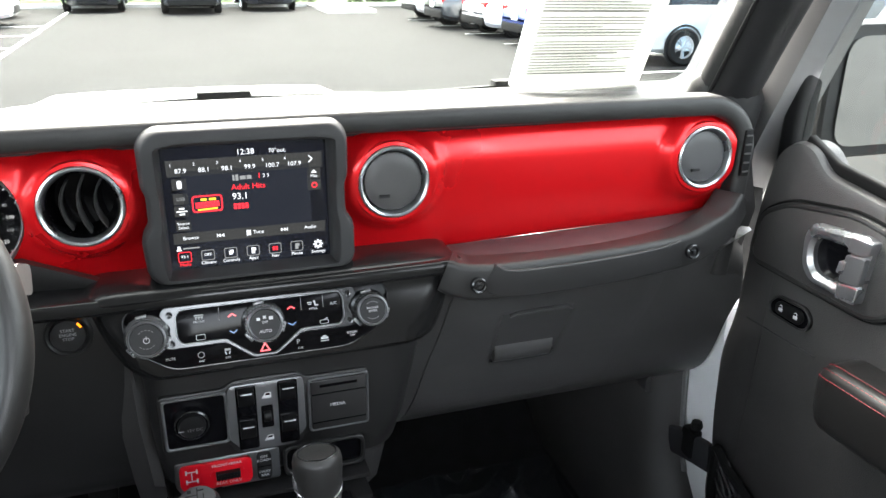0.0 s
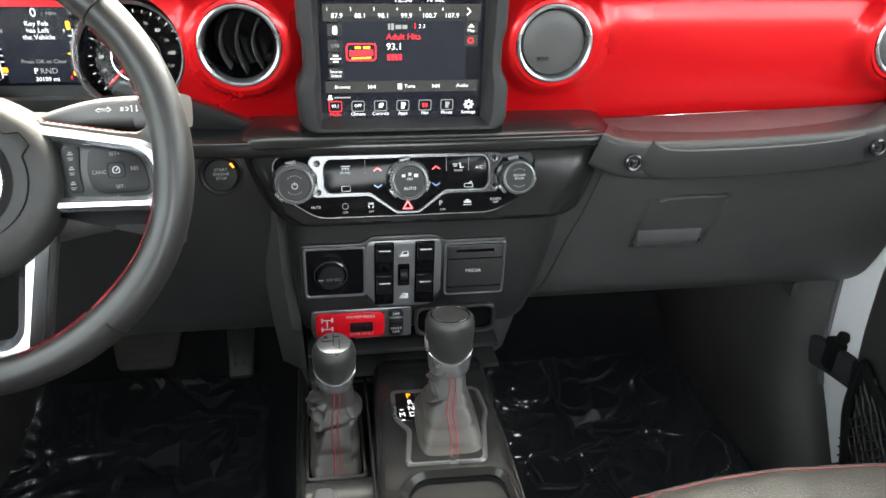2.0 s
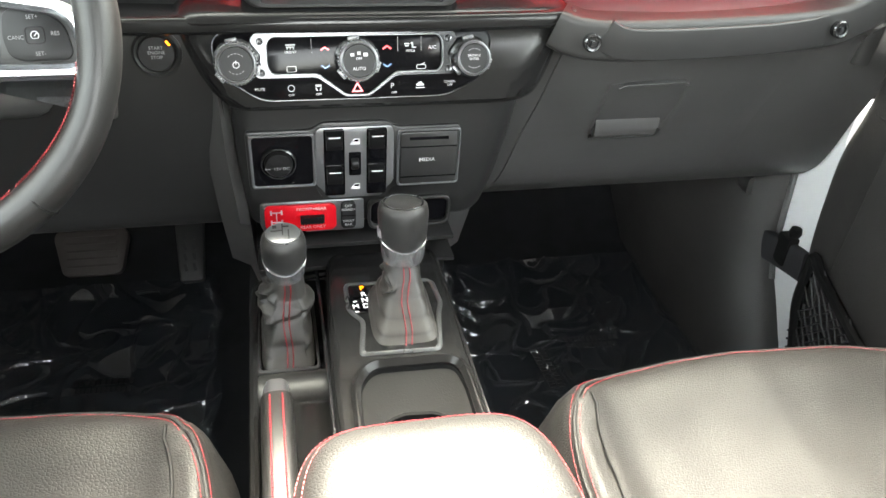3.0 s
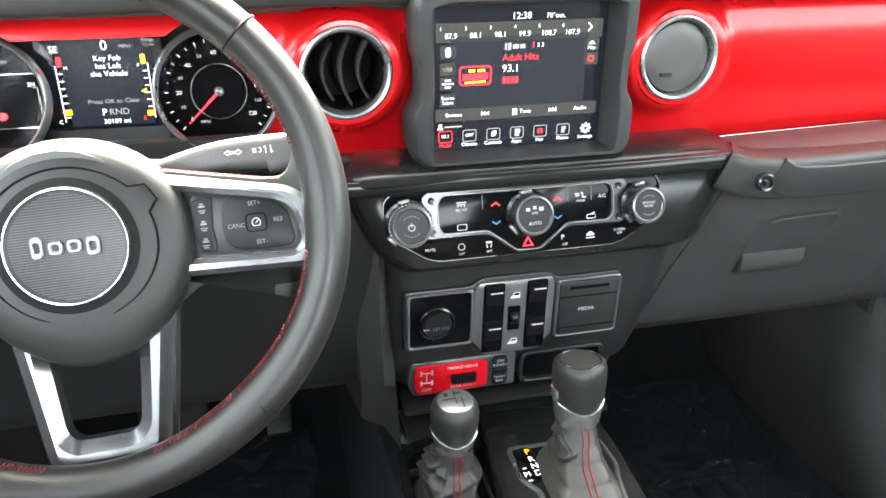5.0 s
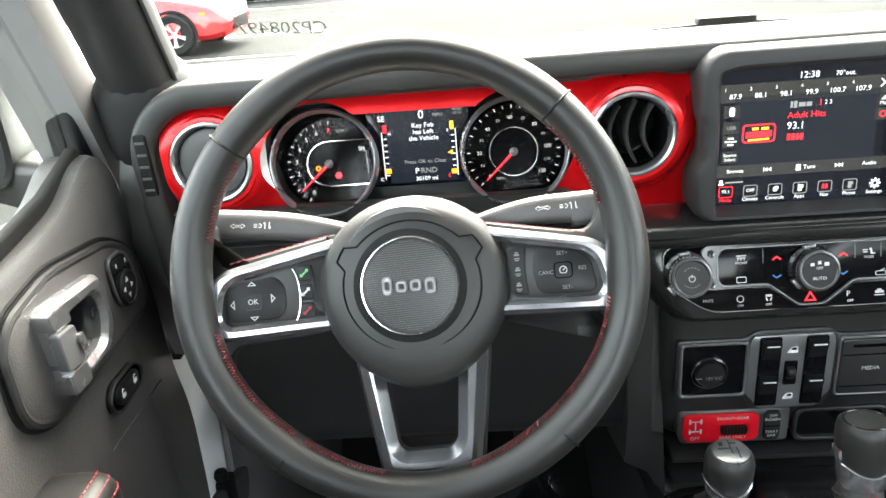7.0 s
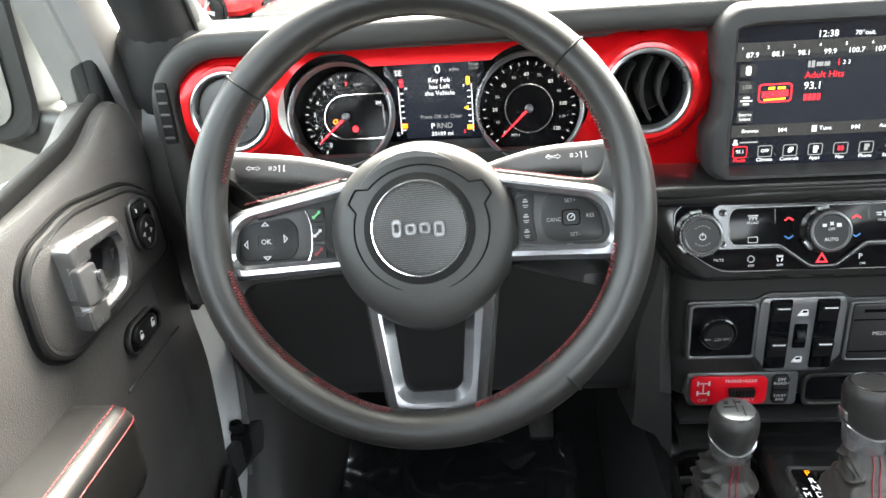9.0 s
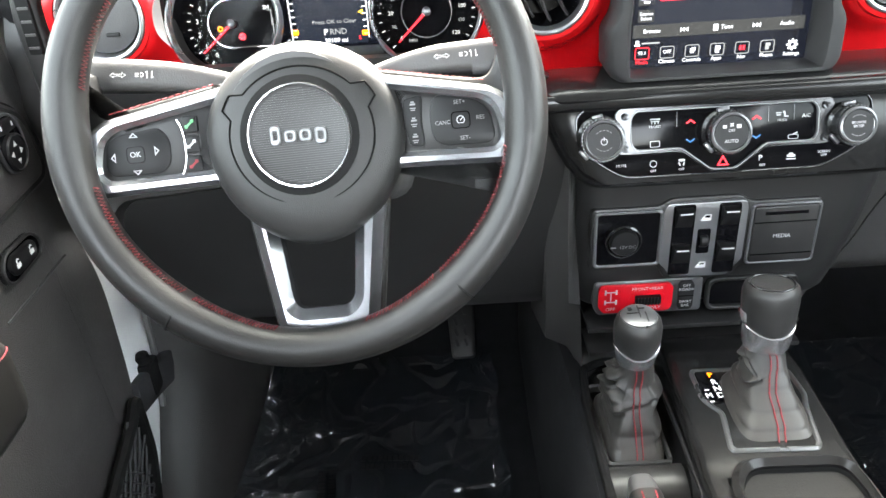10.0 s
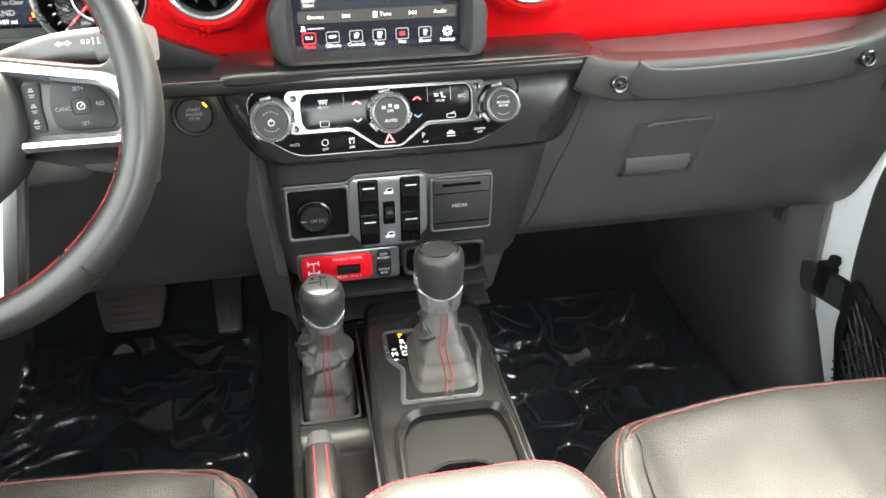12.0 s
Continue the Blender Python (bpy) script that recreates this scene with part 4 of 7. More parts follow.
for p in _b:  # inner outline with one point for each outer point
    a = math.atan2(p.y / 0.079, p.x / 0.108)
    t = max(abs(math.cos(a)) , abs(math.sin(a)))
    _in.append(Vector((0.0845 * max(-1, min(1, math.cos(a) / t)), 0.0665 * max(-1, min(1, math.sin(a) / t)))))
_loops = []
for f, k, z in ((0.0, 1.0, -0.035), (0.0, 1.01, 0.014), (0.0, 1.0, 0.022), (0.0, 0.97, 0.029), (0.12, 0.97, 0.0305), (0.66, 0.97, 0.0305), (0.84, 0.98, 0.026), (1.0, 1.0, 0.003), (1.0, 1.0, -0.01)):
    _loops.append([((p * k).lerp(q, f).x, (p * k).lerp(q, f).y, z) for p, q in zip(_b, _in)])
part("bezel", loft(_loops, True, False, False), BEZEL, scr, "chunky charcoal bezel", angle=50)
part("backing", plate(rect(0.19, 0.15, 0.01), -0.05, -0.006), SATIN, scr)
part("glass", plate(rect(0.17, 0.134, 0.004), -0.006, 0.0), LCD, scr)
Z = 0.0003
part("picture", bars([(0.0, 0.006, 0.132, 0.066)], 0.0, Z), UI_BACK, scr)
part("preset_bar", bars([(0.0, 0.0425, 0.16, 0.017)], 0.0, Z), UI_BAR, scr)
part("menu_bar", bars([(0.0, -0.0325, 0.16, 0.012)], 0.0, Z), UI_BAR, scr)
ui = 2 * Z


def ui_text(s, x, y, size, m=UI_WHITE, align="CENTER"):
    return writing("screen_text", s, size, m, scr, at(x, y, ui), align=align)


ui_text("12:38", 0.0, 0.0555, 0.0085)
ui_text("70°out.", 0.033, 0.055, 0.0062)
for i, s in enumerate(("87.9", "88.1", "98.1", "99.9", "100.7", "107.9")):
    ui_text(s, -0.066 + i * 0.0232, 0.0395, 0.0068)
    ui_text(str(i + 1), -0.0755 + i * 0.0232, 0.046, 0.0045)
ui_text("1", 0.0125, 0.029, 0.0085, UI_RED)
ui_text("2 3", 0.0195, 0.029, 0.0055)
ui_text("Adult Hits", -0.017, 0.0185, 0.0085, UI_RED, "LEFT")
ui_text("93.1", -0.017, 0.0085, 0.0098, UI_WHITE, "LEFT")
part("name_mark", bars([(-0.0145, -0.002, 0.003, 0.006), (-0.0105, -0.002, 0.003, 0.006), (-0.0065, -0.002, 0.003, 0.006), (-0.0025, -0.002, 0.003, 0.006)], ui, ui + Z), UI_RED, scr)
part("radio_mark", bars([(-0.014, 0.0288, 0.0022, 0.006), (-0.0105, 0.0288, 0.003, 0.0065), (-0.0045, 0.0285, 0.006, 0.004), (0.002, 0.0285, 0.005, 0.004)], ui, ui + Z), UI_GREY, scr)
part("station_mark", rim(rect(0.031, 0.018, 0.004, 5, -0.0425, 0.0035), rect(0.028, 0.015, 0.003, 5, -0.0425, 0.0035), ui, ui + Z), UI_RED, scr, "red-edged station badge")
part("station_bar", bars([(-0.0425, 0.0025, 0.024, 0.006, 2)], ui, ui + Z), UI_RED, scr)
part("station_bar", bars([(-0.046, 0.008, 0.006, 0.0024), (-0.0425, -0.0025, 0.02, 0.0016, 2), (-0.037, 0.008, 0.007, 0.0024)], ui, ui + Z), UI_YELLOW, scr)
part("arrow_icon", bars([(0.0675, 0.0455, 0.0055, 0.0011, -45), (0.0675, 0.042, 0.0055, 0.0011, 45)], ui, ui + Z), UI_WHITE, scr)
for i, (s, y) in enumerate((("", 0.0255), ("USB", 0.010), ("", -0.003), ("Source\nSelect", -0.0185))):
    part("side_button", bars([(-0.0685, y, 0.015, 0.0115)], 0.0, Z), UI_BAR, scr)
    if s:
        ui_text(s, -0.0685, y, 0.0044 if i > 2 else 0.005, UI_WHITE if i > 2 else UI_GREY)
    elif i == 0:
        part("phone_icon", plate(rect(0.0048, 0.0085, 0.0022, 5, -0.0685, y), ui, ui + Z), UI_WHITE, scr)
    else:
        part("source_icon", bars([(-0.0685, y, 0.011, 0.0012), (-0.0685, y + 0.003, 0.0055, 0.0016), (-0.0685, y - 0.003, 0.0055, 0.0016)], ui, ui + Z), UI_WHITE, scr)
for y, s, m in ((0.0275, "Map", UI_WHITE), (0.0145, "", UI_RED)):
    part("side_button", bars([(0.0705, y, 0.0145, 0.0115)], 0.0, Z), UI_BAR, scr)
    if s:
        ui_text(s, 0.0705, y - 0.0028, 0.0045)
        part("map_icon", plate([(0.0672, y + 0.0005), (0.0738, y + 0.0005), (0.0705, y + 0.004)], ui, ui + Z), m, scr)
    else:
        part("radio_icon", rim(circle(0.0032, 16, 0.0705, y), circle(0.002, 16, 0.0705, y), ui, ui + Z), m, scr)
ui_text("Browse", -0.0625, -0.0325, 0.0052)
ui_text("Tune", 0.0075, -0.0325, 0.0056)
ui_text("Audio", 0.0635, -0.0325, 0.0054)
part("tune_icon", bars([(-0.0045 + i * 0.0016, -0.0325, 0.0011, 0.006) for i in range(3)], ui, ui + Z), UI_WHITE, scr)
for s, x in ((-1, -0.0315), (1, 0.0345)):
    tri = merge(*[plate([(x + s * (0.0005 + o), -0.0345), (x + s * (0.0035 + o), -0.0325), (x + s * (0.0005 + o), -0.0305)][::s], ui, ui + Z) for o in (-0.0035, 0.0)], bars([(x + s * 0.004, -0.0325, 0.0007, 0.004)], ui, ui + Z))
    part("skip_icon", tri, UI_WHITE, scr)
part("load_icon", bars([(-0.0755, -0.0425, 0.003, 0.0035), (-0.0755, -0.045, 0.005, 0.0015)], ui, ui + Z), UI_WHITE, scr)
part("load_text", bars([(-0.063 , -0.0435, 0.017, 0.0014)], ui, ui + Z), UI_GREY, scr)
for i, s in enumerate(("Media", "Climate", "Controls", "Apps", "Nav", "Phone", "Settings")):
    x, m = -0.0705 + i * 0.0236, UI_RED if i == 0 else UI_WHITE
    ui_text(s, x, -0.0615, 0.0049, m)
    if i < 6:
        part("app_icon", rim(rect(0.0135, 0.0115, 0.002, 3, x, -0.053), rect(0.0122, 0.0102, 0.0016, 3, x, -0.053), ui, ui + Z), UI_RED if i == 0 else UI_GREY, scr)
    if i < 2:
        ui_text(("93.1", "OFF")[i], x, -0.0527, 0.0046)
    elif i == 4:
        part("app_mark", bars([(x - 0.0015, -0.053, 0.0022, 0.0042), (x + 0.0015, -0.053, 0.0022, 0.0042)], ui, ui + Z), UI_RED, scr)
    elif i == 6:
        part("app_mark", merge(rim(circle(0.0038, 20, x, -0.053), circle(0.0019, 20, x, -0.053), ui, ui + Z), bars([(x + 0.0044 * math.cos(a), -0.053 + 0.0044 * math.sin(a), 0.0018, 0.0016, math.degrees(a)) for a in [j * math.pi / 4 for j in range(8)]], ui, ui + Z)), UI_WHITE, scr)
    else:
        part("app_mark", bars([(x, -0.053, 0.0035, 0.0065 if i != 2 else 0.004), (x + 0.0012, -0.0515, 0.0035, 0.003)], ui, ui + Z), UI_WHITE if i != 5 else UI_GREY, scr)

# ---- instrument cluster ----
clu = thing("instrument_cluster", basis((-0.3687, 0.098, 1.2755), (1, 0, 0), (0, -1, 0.0)), "black instrument cluster with two round gauges", "instrument cluster")
part("housing", plate(rect(0.325, 0.13, 0.05, 8, 0, 0.005), -0.05, -0.034), SATIN, clu)
part("lower_cover", sheet(lambda u, v: (-0.094 + 0.188 * u + 0.003, -0.03 - 0.055 * v, -0.006 + 0.05 * v ** 1.5), 10, 10, 0.006), PAD, clu, "grained black cover below the dials")
hood_o, hood_i = rect(0.31, 0.12, 0.055, 8, 0.003, 0.014), rect(0.302, 0.112, 0.052, 8, 0.003, 0.014)
part("shroud", rim(hood_o, hood_i, -0.045, 0.03, 0.003), SATIN, clu)
part("display", plate(rounded([(-0.052, -0.03), (0.052, -0.03), (0.052, 0.054), (-0.052, 0.054)], 0.006), -0.014, -0.004), LCD, clu)
part("display_picture", bars([(0.002, 0.013, 0.07, 0.078)], -0.004, -0.0036), UI_BACK, clu)


def clu_text(s, x, y, size, m=UI_WHITE, z=-0.003, parent=None):
    return writing("cluster_text", s, size, m, parent or clu, at(x, y, z))


clu_text("0", 0.004, 0.045, 0.0125)
clu_text("MPH", 0.021, 0.044, 0.005, UI_GREY)
clu_text("SE", -0.037, 0.043, 0.008)
clu_text("Key Fob\nhas Left\nthe Vehicle", 0.005, 0.0275, 0.0068)
clu_text("Press OK to Clear", 0.005, -0.004, 0.0058, UI_GREY)
clu_text("P", -0.0045, -0.014, 0.0085)
clu_text("RND", 0.008, -0.014, 0.0082, UI_GREY)
clu_text("30109 mi", 0.005, -0.0225, 0.0062)
clu_text("Range\n12 mi", 0.041, 0.047, 0.0042, UI_GREY)
for s, top, low in ((-1, "H", "C"), (1, "F", "E")):
    x = s * 0.035
    part("level_scale", bars([(x + s * 0.003, 0.004, 0.0008, 0.05)] + [(x, -0.017 + i * 0.0065, 0.0035, 0.0008) for i in range(7)], -0.0036, -0.003), UI_WHITE, clu)
    clu_text(top, x - s * 0.005, 0.027, 0.0045)
    clu_text(low, x + s * 0.007 if s < 0 else x - s * 0.006, -0.021, 0.005, UI_WHITE if s < 0 else UI_RED)
    part("warning_icon", plate(rect(0.004, 0.0085, 0.001, 3, x - s * 0.0005, 0.0325), -0.0036, -0.003), UI_RED if s < 0 else UI_YELLOW, clu)
    part("warning_icon", plate(rect(0.007, 0.005, 0.001, 3, x, -0.0125 if s < 0 else -0.0165), -0.0036, -0.003), UI_ORANGE, clu)
part("warning_icon", plate([(0.029, 0.004), (0.034, 0.0015), (0.034, 0.0065)], -0.0036, -0.003), UI_YELLOW, clu)
for gx, is_tach in ((-0.0955, True), (0.0965, False)):
    g = part("gauge", lathe([(0.0, -0.012), (0.049, -0.012), (0.0505, 0.0), (0.0505, 0.022)], 56), GLOSS, clu, "black dial with white numerals" if is_tach else "black speed dial with white numerals", m=basis((gx, 0.0035, 0.008), (1, 0, 0), (0, 0.3, 0.95)) @ Matrix.Scale(1.05, 4))
    part("ring", lathe([(0.0478, 0.014), (0.0486, 0.025), (0.0502, 0.0268), (0.0518, 0.025), (0.0524, 0.01)], 64), SILVER, g, "thin bright ring")
    ticks, small = [], []
    if is_tach:
        for i in range(15):
            a = radians(238 - i * 150 / 14)
            (ticks if i % 2 == 0 else small).append((0.0405 * math.cos(a), 0.0405 * math.sin(a), 0.003, 0.0009, math.degrees(a)))
        for i in range(8):
            a = radians(238 - i * 150 / 7)
            clu_text(str(i), 0.0325 * math.cos(a), 0.0325 * math.sin(a), 0.0062, UI_RED if i == 7 else DIAL, -0.0105, g)
        clu_text("RPM", 0.013, 0.0315, 0.0045, UI_GREY, -0.0105, g)
        part("inner_outline", sweep([(0.039, 0.022, -0.0095), (0.0, 0.022, -0.0095)] + [(-0.022 * math.sin(i * math.pi / 14), 0.022 * math.cos(i * math.pi / 14), -0.0095) for i in range(1, 14)] + [(0.0, -0.022, -0.0095), (0.039, -0.022, -0.0095)], [(p.x, p.y) for p in circle(0.0008, 6)]), CHROME, g)
        clu_text("2H", 0.033, 0.013, 0.005, UI_WHITE, -0.0105, g)
        part("drive_icon", bars([(0.0375, 0.004, 0.0006, 0.014), (0.0355, 0.0105, 0.004, 0.0006), (0.0385, -0.004, 0.0006, 0.015)], -0.011, -0.0105), UI_GREY, g)
        part("warning_icon", plate(circle(0.0033, 14, 0.0085, -0.012), -0.011, -0.0105), UI_RED, g)
        part("warning_icon", rim(circle(0.0025, 12, -0.0115, -0.004), circle(0.0016, 12, -0.0115, -0.004), -0.011, -0.0105), UI_ORANGE, g)
        na = 222
    else:
        for i in range(25):
            a = radians(223 - i * 266 / 24)
            (ticks if i % 2 == 0 else small).append((0.044 * math.cos(a), 0.044 * math.sin(a), 0.003, 0.0009, math.degrees(a)))
        for i in range(0, 13):
            a = radians(223 - i * 21.7)
            big = i % 2 == 0
            clu_text(str(i * 10), 0.0335 * math.cos(a), 0.0335 * math.sin(a), 0.005 if big else 0.0042, DIAL if big else UI_GREY, -0.0105, g)
        part("inner_ring", lathe([(0.0225, -0.011), (0.023, -0.008), (0.024, -0.008), (0.0245, -0.011)], 48), CHROME, g)
        clu_text("MPH", -0.014, -0.0255, 0.004, UI_GREY, -0.0105, g)
        na = 224
    part("tick", bars(ticks, -0.011, -0.0104), DIAL, g)
    part("small_tick", bars(small, -0.011, -0.0104), UI_GREY, g)
    a = radians(na)
    part("needle", sweep([(-0.001 * math.cos(a), -0.001 * math.sin(a), -0.007), (0.038 * math.cos(a), 0.038 * math.sin(a), -0.007)], lambda t: [(-0.0013 + 0.0007 * t, -0.0006), (0.0013 - 0.0007 * t, -0.0006), (0.001 - 0.0006 * t, 0.0006), (-0.001 + 0.0006 * t, 0.0006)]), UI_RED, g, "thin red needle")
    part("needle_cap", lathe([(0.0042, -0.01), (0.004, -0.005), (0.003, -0.0042), (0, -0.004)], 20), PEWTER, g)
lens = part("lens", plate(rect(0.295, 0.105, 0.05, 8, 0.003, 0.014), 0.024, 0.0248), LENS, clu)
lens.visible_shadow = False


# ---- climate control panel ----
T16 = radians(16)
cl = thing("climate_panel", basis((0.001, 0.0, 1.14), (1, 0, 0), (0, -math.cos(T16), math.sin(T16))), "gloss black climate control panel with three knobs", "control panel")
_p = rounded([(-0.095, -0.01), (0.092, -0.01), (0.128, 0.008), (0.137, 0.028), (0.14, 0.048), (0.131, 0.06), (-0.126, 0.06), (-0.139, 0.052), (-0.139, 0.03), (-0.128, 0.012)], 0.012, 4)
part("panel", plate(_p, -0.022, 0.0, 0.002), GLOSS, cl)
part("edge_line", rim(_p, inset(_p, 0.0012), -0.004, 0.0012, 0.0004), DARKCHROME, cl)
# silver surround with its dip round the hazard switch
so = rounded([(-0.099, 0.057), (-0.104, 0.049), (-0.093, 0.034), (-0.104, 0.021), (-0.098, 0.0125), (-0.04, 0.0125), (-0.0125, -0.0075), (0.0125, -0.0075), (0.04, 0.0125), (0.098, 0.0125), (0.104, 0.021), (0.093, 0.034), (0.104, 0.049), (0.099, 0.057)], 0.004, 3)
si = rounded([(-0.083, 0.0525), (-0.0875, 0.046), (-0.0875, 0.034), (-0.0875, 0.023), (-0.083, 0.0165), (-0.0395, 0.0165), (-0.0115, -0.005), (0.0115, -0.005), (0.0395, 0.0165), (0.083, 0.0165), (0.0875, 0.023), (0.0875, 0.034), (0.0875, 0.046), (0.083, 0.0525)], 0.004, 3)
part("surround", rim(so, si, -0.002, 0.003, 0.0008), DARKCHROME, cl, "smoked chrome surround")
part("bright_edge", rim(inset(si, -0.0009), inset(si, 0.0003), 0.0, 0.0036, 0.0003), PEWTER, cl)
for x in (-0.0935, 0.0935):
    for y in (0.0485, 0.0185):
        sc = part("screw", lathe([(0.0034, -0.002), (0.0034, 0.0022), (0.0028, 0.003), (0.0, 0.0026)], 14), DARKCHROME, cl, m=at(x, y, 0.003))
        part("slot", lathe([(0.0016, 0.0027), (0.0014, 0.0031), (0, 0.0031)], 6), GLOSS, sc)
for kx, r in ((-0.1165, 0.0195), (0.0005, 0.0195), (0.1165, 0.018)):
    k = part("knob", lathe([(r + 0.003, -0.002), (r + 0.003, 0.004), (r + 0.001, 0.006), (r, 0.007), (r - 0.001, 0.019), (r - 0.0025, 0.021), (r - 0.004, 0.0205)], 48), DARKCHROME, cl, "ribbed round knob", m=at(kx, 0.0295, 0))
    part("grip", merge(*[moved(box(0.0022, 0.0016, 0.01, 0.0004, 1, at=(r + 0.0002, 0, 0.0125)), Matrix.Rotation(radians(10 * i), 4, "Z")) for i in range(36)]), DARKCHROME, k, "knurled grip")
    for i in range(3):
        part("lobe", moved(box(0.0035, 0.011, 0.006, 0.0014, at=(r + 0.002, 0, 0.007)), Matrix.Rotation(radians(100 + i * 120), 4, "Z")), DIM_SILVER, k)
    part("rim_ring", lathe([(r - 0.0005, 0.019), (r - 0.001, 0.0217), (r - 0.0025, 0.0222), (r - 0.0035, 0.0205)], 48), DIM_SILVER, k)
    part("face", lathe([(r - 0.0032, 0.0185), (r - 0.0033, 0.0202), (r - 0.0036, 0.0205), (0.5 * r, 0.0206), (0, 0.0207)], 40), BUTTON, k)
    z = 0.0209
    if kx < -0.05:
        part("power_icon", merge(rim(circle(0.0032, 20, 0, -0.001, radians(120), radians(420)), circle(0.0025, 20, 0, -0.001, radians(120), radians(420)), z, z + 0.0002), bars([(0, 0.0014, 0.0007, 0.0035)], z, z + 0.0002)), INK, k)
        part("arc_icon", bars([(0.0095 * math.cos(radians(a)), 0.0095 * math.sin(radians(a)), 0.0022, 0.0006, a + 90) for a in (50, 70, 90, 110, 130, 230, 250, 270, 290, 310)], z, z + 0.0002), INKDIM, k)
    elif kx < 0.05:
        writing("knob_text", "AUTO", 0.0046, INK, k, at(0, -0.0075, z + 0.0001))
        writing("knob_text", "OFF", 0.0036, INK, k, at(0, 0.0022, z + 0.0001))
        part("fan_icon", bars([(0, 0.0075, 0.004, 0.0012, 45), (0, 0.0075, 0.004, 0.0012, -45), (-0.0065, 0.006, 0.0035, 0.0028), (0.0065, 0.006, 0.0042, 0.0034)], z, z + 0.0002), INK, k)
    else:
        writing("knob_text", "BROWSE\nENTER", 0.0033, INK, k, at(0, 0.001, z + 0.0001))
        part("arc_icon", bars([(0.0095 * math.cos(radians(a)), 0.0095 * math.sin(radians(a)), 0.0028, 0.0006, a + 90) for a in (60, 80, 100, 120, 240, 260, 280, 300)], z, z + 0.0002), INKDIM, k)
zf = 0.0004
for x in (-0.044, 0.042, 0.066):
    part("divider", bars([(x, 0.0435, 0.0005, 0.014)], 0.0002, zf), INKDIM, cl)
writing("button_text", "FRONT", 0.0035, INK, cl, at(-0.0645, 0.0375, zf))
part("defrost_icon", bars([(-0.0645, 0.0445, 0.0095, 0.0012), (-0.0645, 0.0425, 0.008, 0.001), (-0.0675, 0.0415, 0.0008, 0.003), (-0.0645, 0.0415, 0.0008, 0.003), (-0.0615, 0.0415, 0.0008, 0.003)], 0.0002, zf), INK, cl)
part("rear_icon", rim(rect(0.0095, 0.006, 0.0012, 3, -0.0645, 0.0212), rect(0.0083, 0.0048, 0.001, 3, -0.0645, 0.0212), 0.0002, zf), INK, cl)
for s in (-1, 1):
    x = s * 0.031
    part("warm_arrow", bars([(x - 0.0018, 0.0405, 0.0055, 0.0013, 35), (x + 0.0018, 0.0405, 0.0055, 0.0013, -35)], 0.0002, zf), UI_RED, cl)
    part("cool_arrow", bars([(x - 0.0018, 0.0225, 0.0055, 0.001, -35), (x + 0.0018, 0.0225, 0.0055, 0.001, 35)], 0.0002, zf), UI_BLUE, cl)
writing("button_text", "A/C", 0.005, INK, cl, at(0.0775, 0.0395, zf))
writing("button_text", "MODE", 0.0032, INK, cl, at(0.055, 0.0365, zf))
part("mode_icon", bars([(0.0515, 0.0435, 0.005, 0.001), (0.0515, 0.0415, 0.004, 0.001), (0.0565, 0.044, 0.002, 0.002), (0.0572, 0.0415, 0.0015, 0.004), (0.059, 0.04, 0.0035, 0.0012)], 0.0002, zf), INK, cl)
part("recirculate_icon", merge(rim(rect(0.01, 0.0045, 0.002, 4, 0.0658, 0.0205), rect(0.0088, 0.0033, 0.0015, 4, 0.0658, 0.0205), 0.0002, zf), bars([(0.0675, 0.0235, 0.005, 0.0008, 25)], 0.0002, zf)), INK, cl)
part("hazard_icon", rim([Vector(p) for p in ((-0.0058, -0.0028), (0.0058, -0.0028), (0, 0.0072))], [Vector(p) for p in ((-0.0034, -0.0014), (0.0034, -0.0014), (0, 0.0044))], 0.0002, 0.0006), UI_RED, cl, "red hazard triangle")
writing("button_text", "MUTE", 0.0038, INK, cl, at(-0.0965, 0.0022, zf))
for x in (-0.066, -0.039):
    writing("button_text", "OFF", 0.0034, INK, cl, at(x, -0.0042, zf))
part("autostop_icon", rim(circle(0.0034, 18, -0.066, 0.0025), circle(0.0028, 18, -0.066, 0.0025), 0.0002, zf), INK, cl)
part("stability_icon", bars([(-0.039, 0.0045, 0.006, 0.0022), (-0.041, 0.001, 0.0012, 0.0035, 20), (-0.037, 0.001, 0.0012, 0.0035, -20)], 0.0002, zf), INK, cl)
writing("button_text", "P", 0.0075, INK, cl, at(0.0355, 0.002, zf))
writing("button_text", "OFF", 0.0034, INK, cl, at(0.0375, -0.0048, zf))
part("hill_icon", bars([(0.0645, -0.0005, 0.009, 0.0009), (0.0645, 0.0025, 0.008, 0.0022), (0.0645, 0.0045, 0.004, 0.0016)], 0.0002, zf), INK, cl)
writing("button_text", "SCREEN\nOFF", 0.0034, INK, cl, at(0.0955, 0.003, zf))

# ---- window switch panel ----
sw = thing("switch_panel", basis((0.0, 0.028, 1.0525), (1, 0, 0), (0, -1, -0.02)), "black switch panel with window rockers in silver frames", "control panel")
part("base", plate(rounded([(-0.116, -0.042), (-0.044, -0.042), (-0.036, -0.058), (0.036, -0.058), (0.044, -0.045), (0.119, -0.045), (0.119, 0.03), (0.046, 0.03), (0.036, 0.038), (-0.036, 0.038), (-0.046, 0.03), (-0.116, 0.03)], 0.006), -0.02, 0.0, 0.002), SATIN, sw)
part("socket_frame", rim(rect(0.07, 0.066, 0.005, 5, -0.078, -0.0055), rect(0.064, 0.06, 0.004, 5, -0.078, -0.0055), -0.002, 0.003, 0.001), PEWTER, sw)
